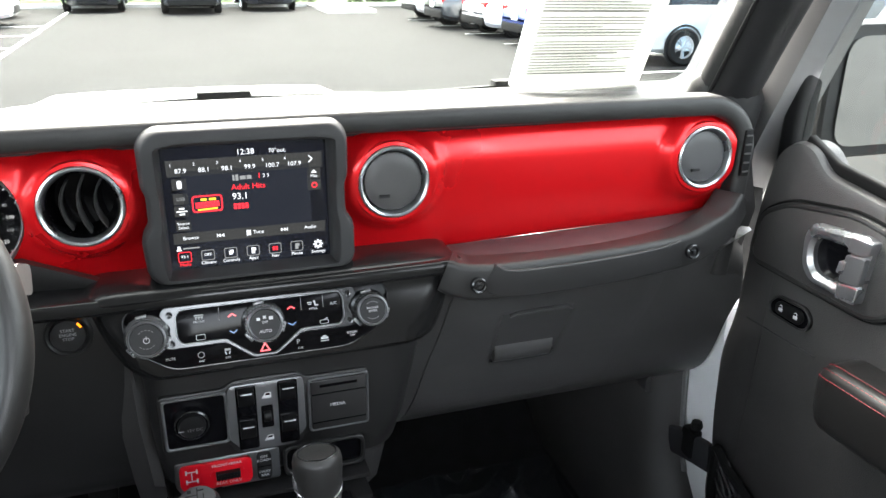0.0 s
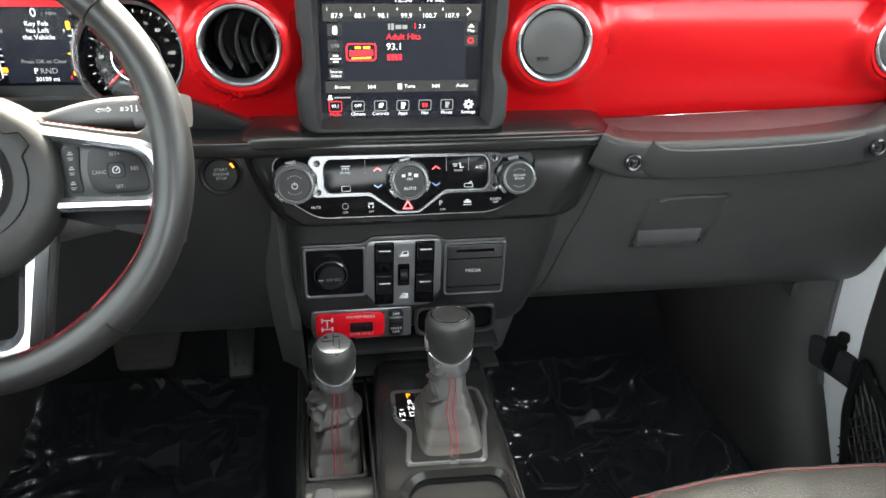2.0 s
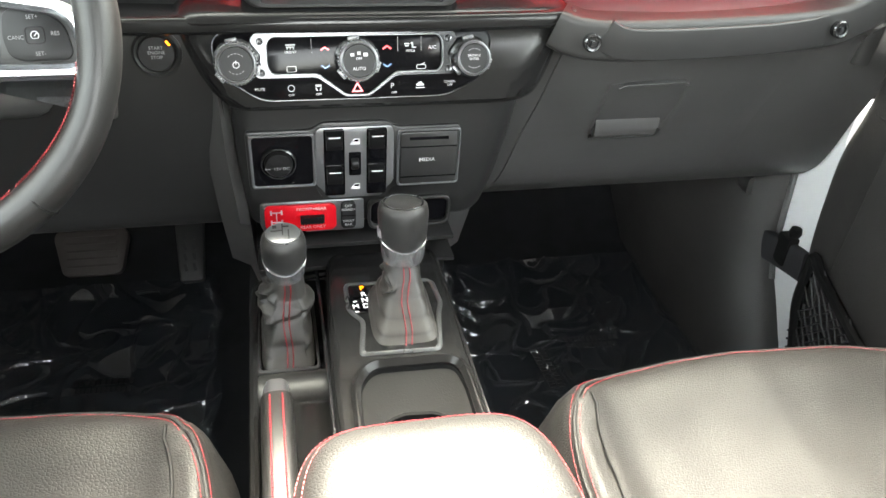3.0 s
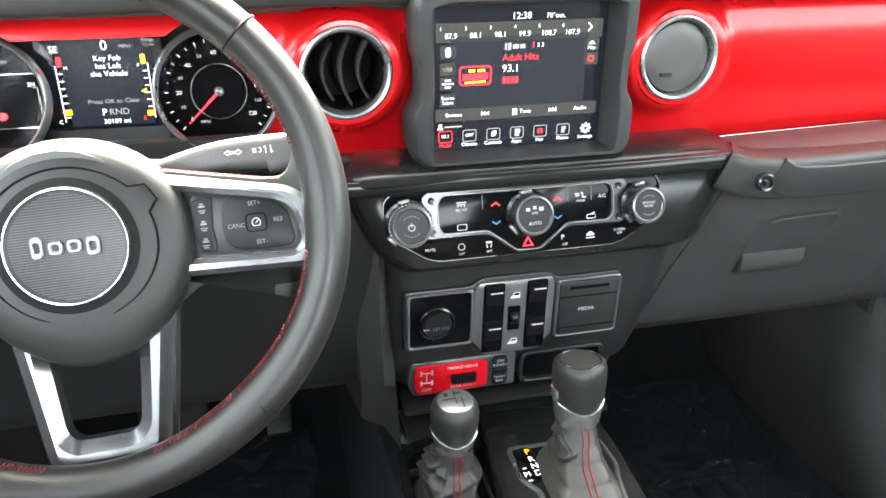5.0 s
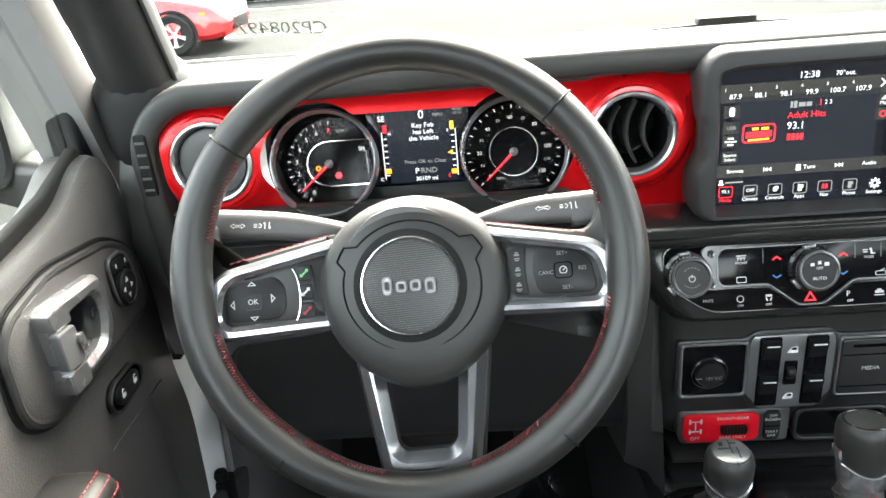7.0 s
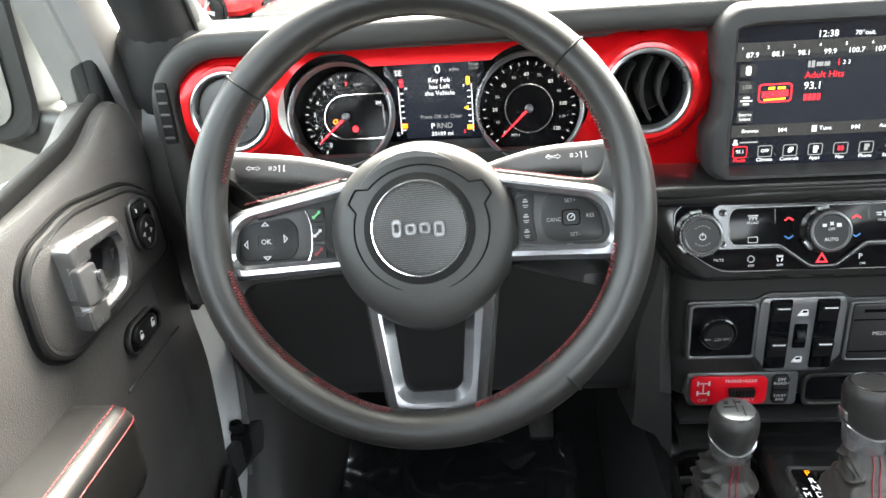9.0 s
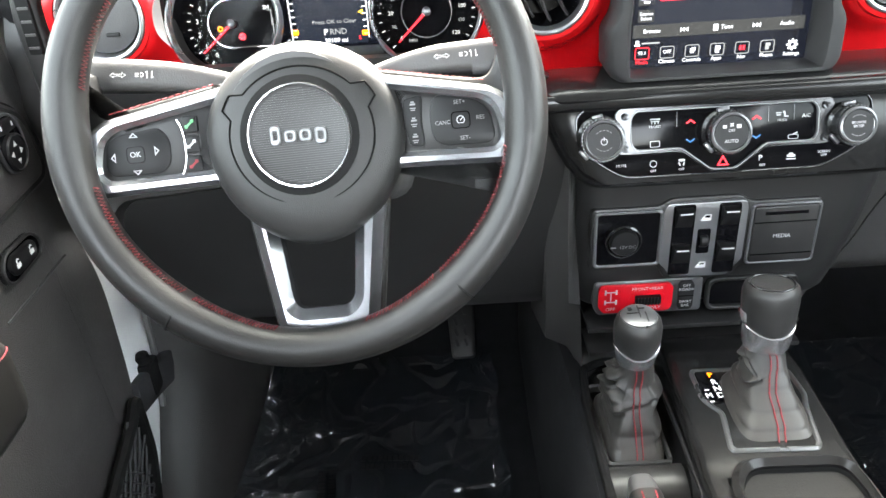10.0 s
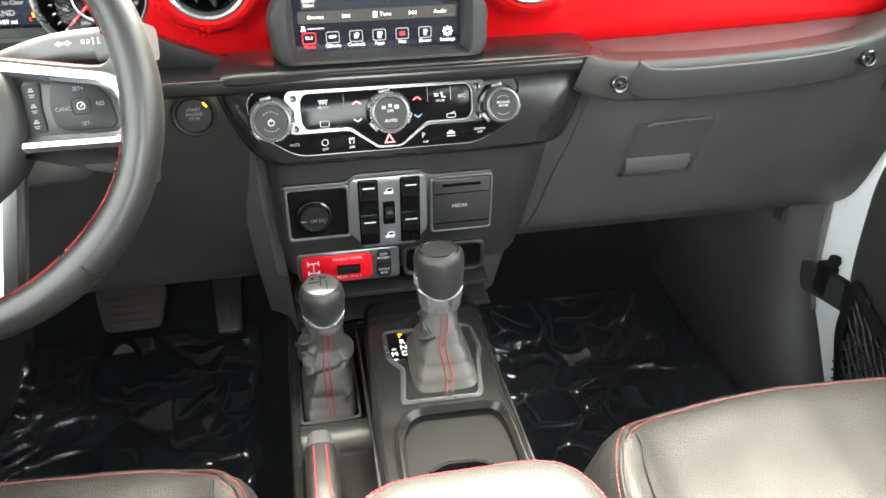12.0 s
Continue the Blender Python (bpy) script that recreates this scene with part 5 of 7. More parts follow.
part("socket_plate", plate(rect(0.064, 0.06, 0.004, 5, -0.078, -0.0055), -0.004, 0.0012), GLOSS, sw)
soc = part("power_socket", lathe([(0.019, 0.0), (0.019, 0.005), (0.0175, 0.0065), (0.0155, 0.004), (0.0145, 0.003)], 36), DARKCHROME, sw, "round twelve volt socket with a cap", m=at(-0.0828, -0.0062, 0.001))
part("cap", lathe([(0.0155, 0.0), (0.0152, 0.006), (0.0135, 0.0085), (0, 0.009)], 32), BUTTON, soc)
writing("socket_text", "12V DC", 0.0052, INKDIM, soc, at(0.003, -0.0035, 0.0093))
part("plug_icon", bars([(-0.012, -0.0035, 0.006, 0.0012)], 0.009, 0.0093), INKDIM, soc)
wo = rounded([(-0.04, 0.034), (-0.043, 0.026), (-0.0435, -0.036), (-0.036, -0.044), (-0.03, -0.0545), (0.03, -0.0545), (0.036, -0.044), (0.0435, -0.036), (0.043, 0.026), (0.04, 0.034)], 0.004, 3)
part("rocker_plate", plate(wo, -0.002, 0.004, 0.0012), PEWTER, sw, "silver plate round the window switches")
for x in (-0.0225, 0.024):
    part("rocker_well", plate(rect(0.0225, 0.083, 0.003, 3, x, -0.009), 0.003, 0.0046), GLOSS, sw, "black rocker well")
for i, (x, y) in enumerate(((-0.0225, 0.0125), (0.024, 0.0125), (-0.0225, -0.0305), (0.024, -0.0305))):
    r = part("rocker", plate(rect(0.021, 0.038, 0.002, 3), 0.0, 0.0052, 0.0006), GLOSS, sw, "black window rocker switch", m=at(x, y, 0))
    part("paddle", loft([[(-0.0093, y0, 0.004), (0.0093, y0, 0.004), (0.0085, y0, h), (-0.0085, y0, h)] for y0, h in ((-0.005, 0.006), (0.0, 0.0085), (0.009, 0.0115), (0.0155, 0.0125), (0.017, 0.008))]), BUTTON, r)
    part("mark", box(0.0125, 0.0013, 0.0006, at=(0, 0.0135, 0.0124)), ICON, r)
part("lock_wheel", merge(*[moved(lathe([(0.006, -0.0045), (0.0075, -0.003), (0.0075, 0.003), (0.006, 0.0045)], 20), at(0, -0.0105, 0.003) @ Matrix.Rotation(radians(90), 4, "Y"))]), BUTTON, sw)
part("thumb_slot", plate(rect(0.0135, 0.029, 0.002, 3, 0, -0.011), 0.001, 0.0046), GLOSS, sw)
for y in (0.0165, -0.04):
    part("door_icon", merge(plate(rounded([(-0.0055, y - 0.0035), (0.0055, y - 0.0035), (0.0055, y + 0.0035), (-0.001, y + 0.0035)], 0.001, 2), 0.004, 0.0045)), ICON, sw)
    part("door_icon_glass", plate([(-0.0015, y + 0.0003), (0.004, y + 0.0003), (0.004, y + 0.0026), (-0.0002, y + 0.0026)], 0.0044, 0.0048), GLOSS, sw)
part("media_frame", rim(rect(0.072, 0.071, 0.005, 5, 0.0835, -0.0085), rect(0.067, 0.066, 0.004, 5, 0.0835, -0.0085), -0.002, 0.003, 0.001), PEWTER, sw)
md = part("media_door", plate(rect(0.066, 0.065, 0.003, 3, 0.0835, -0.0085), -0.002, 0.0035, 0.001), SATIN, sw, "flip-up media port door")
for gx_, gy_, gw_, gh_ in ((0.0835, 0.006, 0.064, 0.0012), (0.083, 0.0165, 0.044, 0.0035), (0.0835, -0.032, 0.064, 0.0012)):
    part("groove", bars([(gx_, gy_, gw_, gh_)], 0.0034, 0.004), GLOSS, md)
writing("media_text", "MEDIA", 0.0062, INK, md, at(0.0815, -0.0105, 0.0038))

# ---- axle lock panel ----
ax = thing("axle_lock_panel", basis((0.0, 0.041, 0.974), (1, 0, 0), (0, -1, -0.02)), "red axle lock switch panel with white print", "control panel")
part("base", plate(rounded([(-0.103, -0.031), (0.012, -0.031), (0.012, 0.012), (-0.107, 0.012), (-0.109, -0.018)], 0.005), -0.02, 0.0, 0.0015), DIM_SILVER, ax)
part("red_plate", plate(rounded([(-0.097, -0.027), (-0.0255, -0.027), (-0.021, -0.022), (-0.021, 0.004), (-0.0255, 0.009), (-0.1, 0.009), (-0.103, 0.004), (-0.103, -0.019)], 0.003), -0.001, 0.003, 0.001), REDPLATE, ax, "red plate")
wr = part("rocker_well", plate(rounded([(-0.067, -0.015), (-0.032, -0.015), (-0.029, -0.009), (-0.032, -0.003), (-0.067, -0.003), (-0.07, -0.009)], 0.002), 0.002, 0.0036), REDPLATE, ax)
part("rocker", merge(box(0.028, 0.0095, 0.009, 0.002, at=(-0.049, -0.009, 0.005)), *[box(0.0012, 0.0098, 0.0015, at=(-0.06 + i * 0.0036, -0.009, 0.0095)) for i in range(7)]), BUTTON, ax)
writing("axle_text", "FRONT+REAR", 0.0055, INK, ax, at(-0.0495, 0.0035, 0.0033))
writing("axle_text", "REAR ONLY", 0.0055, INK, ax, at(-0.0485, -0.0215, 0.0033))
writing("axle_text", "OFF", 0.0062, INK, ax, at(-0.0895, -0.0215, 0.0033))
part("axle_icon", bars([(-0.0895, 0.001, 0.0125, 0.0013), (-0.0955, 0.001, 0.002, 0.006), (-0.0835, 0.001, 0.002, 0.006), (-0.0895, -0.005, 0.0012, 0.011), (-0.0895, -0.012, 0.0125, 0.0013), (-0.0955, -0.012, 0.002, 0.006), (-0.0835, -0.012, 0.002, 0.006)], 0.003, 0.0034), INK, ax)
part("mode_button", plate(rounded([(-0.013, -0.027), (-0.0005, -0.027), (0.002, -0.0225), (0.002, 0.0055), (-0.0005, 0.01), (-0.013, 0.01), (-0.0155, 0.0055), (-0.0155, -0.0225)], 0.002), -0.001, 0.0035, 0.001), BUTTON, ax)
part("split", bars([(-0.0068, -0.0085, 0.017, 0.0008)], 0.0034, 0.0038), DARKCHROME, ax)
writing("mode_text", "OFF\nROAD+", 0.005, INK, ax, at(-0.0068, 0.0025, 0.0038))
writing("mode_text", "SWAY\nBAR", 0.005, INK, ax, at(-0.0068, -0.0185, 0.0038))
part("cubby", rim(rect(0.1, 0.042, 0.012, 5, 0.066, -0.01), rect(0.092, 0.034, 0.01, 5, 0.066, -0.01), -0.004, 0.003, 0.001), SATIN, ax)
part("cubby_back", plate(rect(0.094, 0.036, 0.01, 5, 0.066, -0.01), -0.018, -0.003), GLOSS, ax)

# ---- steering wheel ----
TW = radians(21.8)
WC = Vector((-0.3665, -0.1524, 1.2605))
stw = thing("steering_wheel", basis(WC, (1, 0, 0), (0, -math.cos(TW), math.sin(TW))) @ Matrix.Rotation(radians(2.6), 4, "Z") @ Matrix.Scale(1.045, 4), "black leather three-spoke steering wheel with red stitching", "steering wheel")
RC = 0.158
HUB = Matrix.Translation((0.0025, -0.001, -0.016)) @ Matrix.Diagonal((1.085, 1.02, 1, 1))
BADGE = Matrix.Translation((0.0012, -0.0095, -0.016))


def spoke_frame_of(s):
    """Side spokes run from the sunk hub out to the rim."""
    return Matrix(((1.045, 0, 0, -0.001), (0, 1.12, 0, -0.006), (s * 0.165, 0, 1, -0.026), (0, 0, 0, 1))) @ Matrix.Rotation(radians(-0.8), 4, "Z")


LOW = Matrix(((1, 0, 0, 0), (0, 1.055, 0, 0), (0, -0.237, 1, -0.0332), (0, 0, 0, 1)))


def grip_pt(f, b, lift=0.0):
    return ((0.0136 + lift) * f * math.cos(b) - 0.0136 * (f - 1), (0.0165 + lift) * (1 + (f - 1) * 0.5) * math.sin(b))


def swell(a):
    """How much the rim's section swells at an angle: in the lower arcs and where the spokes join."""
    f = 1.0
    for c, k, w in ((308, 0.13, 22), (232, 0.13, 22), (0, 0.08, 14), (360, 0.08, 14), (180, 0.08, 14), (48, 0.04, 12), (132, 0.04, 12)):
        f += k * math.exp(-((a - c) / w) ** 2)
    return f


def grip(t):
    f = swell(math.degrees(t * 2 * math.pi))
    return [grip_pt(f, 2 * math.pi * i / 28) for i in range(28)]


ring_pts = [(RC * math.cos(a), RC * math.sin(a), 0) for a in [2 * math.pi * i / 120 for i in range(120)]]
part("rim", sweep(ring_pts, grip, (0, 0, 1), True), WRAP, stw, "leather-wrapped rim")
for deg in (42, 139, 231, 309):
    a = radians(deg)
    part("seam", tube([(RC * math.cos(a) + 0.0143 * math.cos(b) * math.cos(a), RC * math.sin(a) + 0.0143 * math.cos(b) * math.sin(a), 0.0171 * math.sin(b)) for b in [2 * math.pi * i / 20 for i in range(20)]], 0.0009, 6, (math.sin(a), -math.cos(a), 0.01), True), RUBBER, stw)


for a0, a1 in ((-52, -12), (192, 230), (233, 258), (283, 306), (14, 40), (141, 166)):
    zig = []
    for i in range(2 * (a1 - a0)):
        deg = a0 + 0.5 * i
        a = radians(deg)
        x, z = grip_pt(swell(deg % 360), radians(168 if i % 2 else 151), 0.0011)
        zig.append(((RC + x) * math.cos(a), (RC + x) * math.sin(a), z))
    part("stitching", tube(zig, 0.00055, 5), THREAD, stw, "red baseball stitching")
# hub cover
hub = []
for i in range(48):
    a = 2 * math.pi * i / 48
    x, y = 0.0655 * math.cos(a), 0.064 * math.sin(a) - 0.008
    if math.sin(a) < 0:
        y = -0.008 + 0.077 * math.sin(a)
        x *= 1 - 0.10 * abs(math.sin(a)) ** 3
    hub.append(Vector((x, y)))


def hub_ring(k, z):
    return [(p.x * k, (p.y + 0.01) * k - 0.01, z) for p in hub]


part("hub_cover", loft([hub_ring(0.97, -0.035), hub_ring(1.0, -0.012), hub_ring(0.99, -0.002), hub_ring(0.94, 0.006), hub_ring(0.85, 0.0105), hub_ring(0.7, 0.013), hub_ring(0.5, 0.0145), hub_ring(0.25, 0.0155), hub_ring(0.02, 0.0158)]), PAD, stw, "grained black airbag cover", angle=80, m=HUB)
crease = [Vector((0.0485 * math.cos(a), 0.0485 * math.sin(a) - 0.009, 0.0125)) for a in [2 * math.pi * i / 60 for i in range(120)]]
for p in crease:
    a = math.atan2(p.y + 0.009, p.x)
    for c in (radians(152), radians(28), radians(270)):
        d = abs((a - c + math.pi) % (2 * math.pi) - math.pi)
        if d < radians(10):
            f = 1.16
            p.x, p.y = p.x * f, (p.y + 0.009) * f - 0.009
            p.z -= 0.0015
part("crease", tube([(p.x * 0.95, p.y * 0.95, p.z + 0.0005) for p in crease], 0.0007, 6, (0, 0, 1), True), RUBBER, stw, m=HUB)
bd = part("badge", lathe([(0.0385, 0.011), (0.0385, 0.0165), (0.0375, 0.0172), (0.036, 0.0165), (0, 0.0165)], 56), SATIN, stw, "round ribbed badge", m=BADGE @ Matrix.Diagonal((0.93, 0.93, 1, 1)))
part("badge_groove", lathe([(0.0345, 0.0162), (0.036, 0.0172), (0.0385, 0.0166), (0.041, 0.0158)], 56), RUBBER, stw, m=BADGE @ at(0, 0, -0.0008))
part("ring", lathe([(0.036, 0.0155), (0.0368, 0.0185), (0.0378, 0.0185), (0.0386, 0.0155)], 64), CHROME, bd, "bright ring")
part("rib", bars([(0, -0.034 + i * 0.0017, 2 * math.sqrt(max(1e-6, 0.0345 ** 2 - (-0.034 + i * 0.0017) ** 2)), 0.0006, 0) for i in range(41)], 0.0164, 0.0168), PLASTIC, bd)
for ex_, ey_, ew_, eh_ in ((-0.0175, 0.0012, 0.0075, 0.0145), (-0.0065, -0.0002, 0.0092, 0.0092), (0.0047, -0.0002, 0.0092, 0.0092), (0.0158, -0.0014, 0.0085, 0.0128)):
    part("emblem", rim(rect(ew_, eh_, 0.0034, 5, ex_, ey_), rect(ew_ * 0.42, eh_ * 0.42, 0.0015, 5, ex_, ey_), 0.0165, 0.019, 0.0008), PEWTER, bd, "raised plain chrome mark")
writing("airbag_text", "AIRBAG", 0.0055, PLASTIC, stw, HUB @ at(0.002, -0.068, 0.0105))
# side spokes: dark carrier, silver frame, button pods
for s in (-1, 1):
    car_ = rounded([(s * 0.05, 0.0345), (s * 0.112, 0.0232), (s * 0.127, 0.0222), (s * 0.1335, 0.034), (s * 0.134, 0.048), (s * 0.146, 0.046), (s * 0.152, 0.0), (s * 0.146, -0.058), (s * 0.132, -0.056), (s * 0.1315, -0.042), (s * 0.124, -0.0345), (s * 0.05, -0.0315)][::s], [0.001, 0.01, 0.01, 0.012, 0.004, 0.004, 0.02, 0.004, 0.004, 0.012, 0.01, 0.001][::s], 5)
    sf = spoke_frame_of(s)
    part("spoke", plate(car_, -0.02, 0.0015, 0.006), WRAP, stw, "leather-wrapped spoke with a thumb rest", m=sf)
    fo = rounded([(s * 0.05, 0.0315), (s * 0.130, 0.0165), (s * 0.142, 0.008), (s * 0.147, -0.022), (s * 0.141, -0.031), (s * 0.05, -0.0285)][::s], [0.001, 0.008, 0.012, 0.012, 0.008, 0.001][::s], 4)
    fi = rounded([(s * 0.05, 0.0225), (s * 0.122, 0.0095), (s * 0.130, 0.003), (s * 0.134, -0.015), (s * 0.129, -0.0208), (s * 0.05, -0.0185)][::s], [0.001, 0.008, 0.01, 0.01, 0.006, 0.001][::s], 4)
    part("spoke_frame", rim(fo, fi, -0.008, 0.0068, 0.0034), SPOKE, stw, "satin silver spoke frame", m=sf)
    pod = part("button_pod", plate(rounded([(s * 0.07, 0.0175), (s * 0.122, 0.0085), (s * 0.131, 0.002), (s * 0.1335, -0.0155), (s * 0.13, -0.0205), (s * 0.072, -0.019), (s * 0.066, 0.0)][::s], 0.006, 4), -0.006, 0.002, 0.0015), SATIN, stw, m=sf)
    zt = 0.0046
    if s < 0:
        part("button", plate(rounded([(-0.129, 0.003), (-0.121, 0.0075), (-0.094, 0.0105), (-0.0875, 0.003), (-0.088, -0.012), (-0.094, -0.0185), (-0.127, -0.0185), (-0.131, -0.013)], 0.005, 4), 0.0, 0.0038, 0.0012), BUTTON, pod)
        writing("button_text", "OK", 0.005, INK, pod, at(-0.1105, -0.0055, zt))
        part("button_ring", rim(rect(0.012, 0.0105, 0.003, 4, -0.1105, -0.0055), rect(0.011, 0.0095, 0.0026, 4, -0.1105, -0.0055), 0.0036, 0.0043), GLOSS, pod)
        for x, y, a in ((-0.1105, 0.0065, 0), (-0.1105, -0.0165, 180), (-0.125, -0.0065, 90), (-0.0965, -0.004, -90)):
            part("arrow_icon", moved(rim([Vector(p) for p in ((-0.003, -0.0013), (0.003, -0.0013), (0, 0.0017))], [Vector(p) for p in ((-0.0017, -0.0008), (0.0017, -0.0008), (0, 0.0008))], zt - 0.0007, zt), at(x, y, 0, a)), INK, pod)
        part("arc_line", tube([(-0.0835 + 0.006 * math.cos(a), -0.003 + 0.018 * math.sin(a), 0.0035) for a in [radians(-70 + i * 14) for i in range(11)]], 0.0006, 6), CHROME, pod)
        for y, m_, in ((0.0105, UI_GREEN), (-0.002, INK), (-0.0145, THREAD)):
            part("button", plate(rect(0.0105, 0.011, 0.002, 3, -0.0735, y), 0.0, 0.0035, 0.001), BUTTON, pod)
            part("phone_icon", bars([(-0.0735, y, 0.005, 0.0012, 40), (-0.0755, y - 0.0015, 0.002, 0.002), (-0.0715, y + 0.0018, 0.002, 0.002)], 0.0035, 0.0039), m_, pod)
    else:
        part("button", plate(rounded([(0.089, 0.0115), (0.094, 0.0145), (0.119, 0.0095), (0.127, 0.0025), (0.13, -0.014), (0.126, -0.0185), (0.096, -0.018), (0.089, -0.014), (0.0865, -0.002)], 0.005, 4), 0.0, 0.0038, 0.0012), BUTTON, pod)
        part("button", plate(rounded([(0.07, 0.0135), (0.083, 0.0155), (0.0815, -0.001), (0.083, -0.017), (0.073, -0.0165), (0.069, -0.002)], 0.003, 3), 0.0, 0.0035, 0.001), BUTTON, pod)
        part("button_ring", rim(rect(0.0125, 0.0105, 0.003, 4, 0.1075, -0.0025), rect(0.0115, 0.0095, 0.0026, 4, 0.1075, -0.0025), 0.0036, 0.0043), GLOSS, pod)
        part("cruise_icon", merge(rim(circle(0.0027, 16, 0.1075, -0.0025, radians(-50), radians(230)), circle(0.0022, 16, 0.1075, -0.0025, radians(-50), radians(230)), zt - 0.0007, zt), bars([(0.1082, -0.0018, 0.003, 0.0005, 45)], zt - 0.0007, zt)), INK, pod)
        for t_, x, y in (("SET+", 0.1075, 0.0085), ("SET-", 0.1095, -0.0138), ("CANC", 0.0955, -0.0035), ("RES", 0.1205, -0.002)):
            writing("button_text", t_, 0.0036, INKDIM, pod, at(x, y, zt))
        for y in (0.0085, -0.0015, -0.0115):
            part("distance_icon", bars([(0.0765, y + 0.0012, 0.0036, 0.0012), (0.0765, y + 0.0026, 0.0022, 0.0009), (0.0765, y - 0.0012, 0.004, 0.0006), (0.0765, y - 0.0024, 0.0028, 0.0006)], 0.0035, 0.0039), INKDIM, pod)
    part("stitching", dashes([(s * (0.055 + 0.0036 * i), 0.0336 - 0.00066 * i, 0.0018) for i in range(20)], 0.0045, 0.0004, 0.003), THREAD, stw, m=sf)
# lower spoke
lo = rounded([(-0.0495, -0.046), (0.0535, -0.046), (0.0385, -0.137), (0.0285, -0.1435), (-0.0255, -0.1435), (-0.0345, -0.137)], [0.001, 0.001, 0.01, 0.008, 0.008, 0.01], 4)
li = rounded([(-0.031, -0.046), (0.031, -0.046), (0.0225, -0.119), (0.017, -0.1245), (-0.017, -0.1245), (-0.0225, -0.119)], [0.001, 0.001, 0.006, 0.005, 0.005, 0.006], 4)
part("lower_spoke", rim(lo, li, -0.022, 0.003, 0.0075), SPOKE, stw, "satin silver lower spoke frame", m=LOW)
part("spoke_web", rim(inset(lo, -0.003), inset(li, -0.004), -0.02, -0.010, 0.002), PAD, stw, m=LOW)

col = thing("steering_column", basis(WC, (1, 0, 0), (0, -math.cos(TW), math.sin(TW))), "black steering column with two control stalks", "steering column")
part("shroud", loft([[(p.x * k, p.y * k - 0.012, z) for p in rect(0.13, 0.11, 0.03, 5)] for z, k in ((-0.03, 0.75), (-0.045, 0.95), (-0.1, 1.05), (-0.19, 1.1), (-0.24, 1.15))]), PLASTIC, col)
part("boss", lathe([(0.05, -0.04), (0.055, -0.02), (0.05, -0.005)], 24, True, True), PLASTIC, col)
for s in (-1, 1):
    tip = (s * 0.168, 0.046 if s < 0 else 0.042, -0.052)
    st = part("stalk", sweep(curve_pts([(s * 0.05, 0.03, -0.066), (s * 0.1, 0.041, -0.058), tip], 6), lambda t: [(a * (1.0 + 0.4 * t), b * (1.35 + 0.3 * t)) for a, b in [(p.x, p.y) for p in rect(0.019, 0.026, 0.006, 4)]], (0, 0, 1)), PLASTIC, col, "black control stalk")
    if s > 0:
        part("twist_sleeve", sweep([(0.13, 0.0405, -0.0545), (0.162, 0.042, -0.052)], [(p.x, p.y) for p in rect(0.027, 0.04, 0.007, 4)]), GREY, st)
    if s < 0:
        part("end_cap", sweep([(-0.166, 0.0455, -0.052), (-0.171, 0.0465, -0.0515)], [(p.x, p.y) for p in rect(0.026, 0.0425, 0.006, 4)], (0, 0, 1)), GREY, st, "grey end cap")
    mk = basis((s * (0.125 if s < 0 else 0.118), 0.043, -0.0335), (1, 0.04 * s, 0), (0, 0.25, 1))
    icon = [tube([(x + d * 0.003, 0, 0.0003), (x, 0.0025, 0.0003), (x, 0.001, 0.0003), (x - d * 0.003, 0.001, 0.0003), (x - d * 0.003, -0.001, 0.0003), (x, -0.001, 0.0003), (x, -0.0025, 0.0003)], 0.0003, 5, (0, 0, 1), True) for x, d in ((-0.0165, -1), (-0.0095, 1))]
    icon += [bars([(0.003, k * 0.0016, 0.003, 0.0005) for k in (-1, 0, 1)], 0, 0.0005), rim(circle(0.0024, 12, 0.0062, 0, -math.pi / 2, math.pi / 2), circle(0.0019, 12, 0.0062, 0, -math.pi / 2, math.pi / 2), 0, 0.0005), bars([(0.0115, 0, 0.0006, 0.007), (0.0155, 0, 0.0006, 0.007), (0.0108, 0.0028, 0.002, 0.0005, 45), (0.0162, -0.0028, 0.002, 0.0005, 45)], 0, 0.0005)]
    part("stalk_icon", merge(*icon), INK, st, m=mk @ Matrix.Diagonal((0.9, 0.75, 1, 1)))


# ---- centre console ----
con = thing("center_console", pose(0.0, -0.2, 0.56), "black moulded console between the front seats", "console")


def prism(outline, z0, z1, bevel):
    return plate([Vector(p) for p in outline], z0, z1, bevel)


wpart("tunnel", loft([[(-0.15, y, 0.55), (-0.135, y, z - 0.05), (-0.13, y, z), (0.108, y, z), (0.115, y, z - 0.05), (0.145, y, 0.55)] for y, z in ((0.6, 0.72), (0.3, 0.8), (0.1, 0.84), (-0.02, 0.85), (-0.5, 0.85), (-1.0, 0.83))]), CARPET, con)
wpart("lower_tray", prism(rounded([(-0.128, -0.6), (-0.04, -0.6), (-0.04, 0.03), (-0.1, 0.05), (-0.124, 0.02)], 0.012), 0.80, 0.864, 0.006), CONSOLE, con)
wpart("tray_edge", tube(curve_pts([(-0.124, -0.6, 0.868), (-0.1245, -0.2, 0.872), (-0.122, 0.0, 0.876), (-0.108, 0.035, 0.878), (-0.06, 0.04, 0.88), (0.02, 0.04, 0.89)], 6), 0.005, 8), CONSOLE, con)
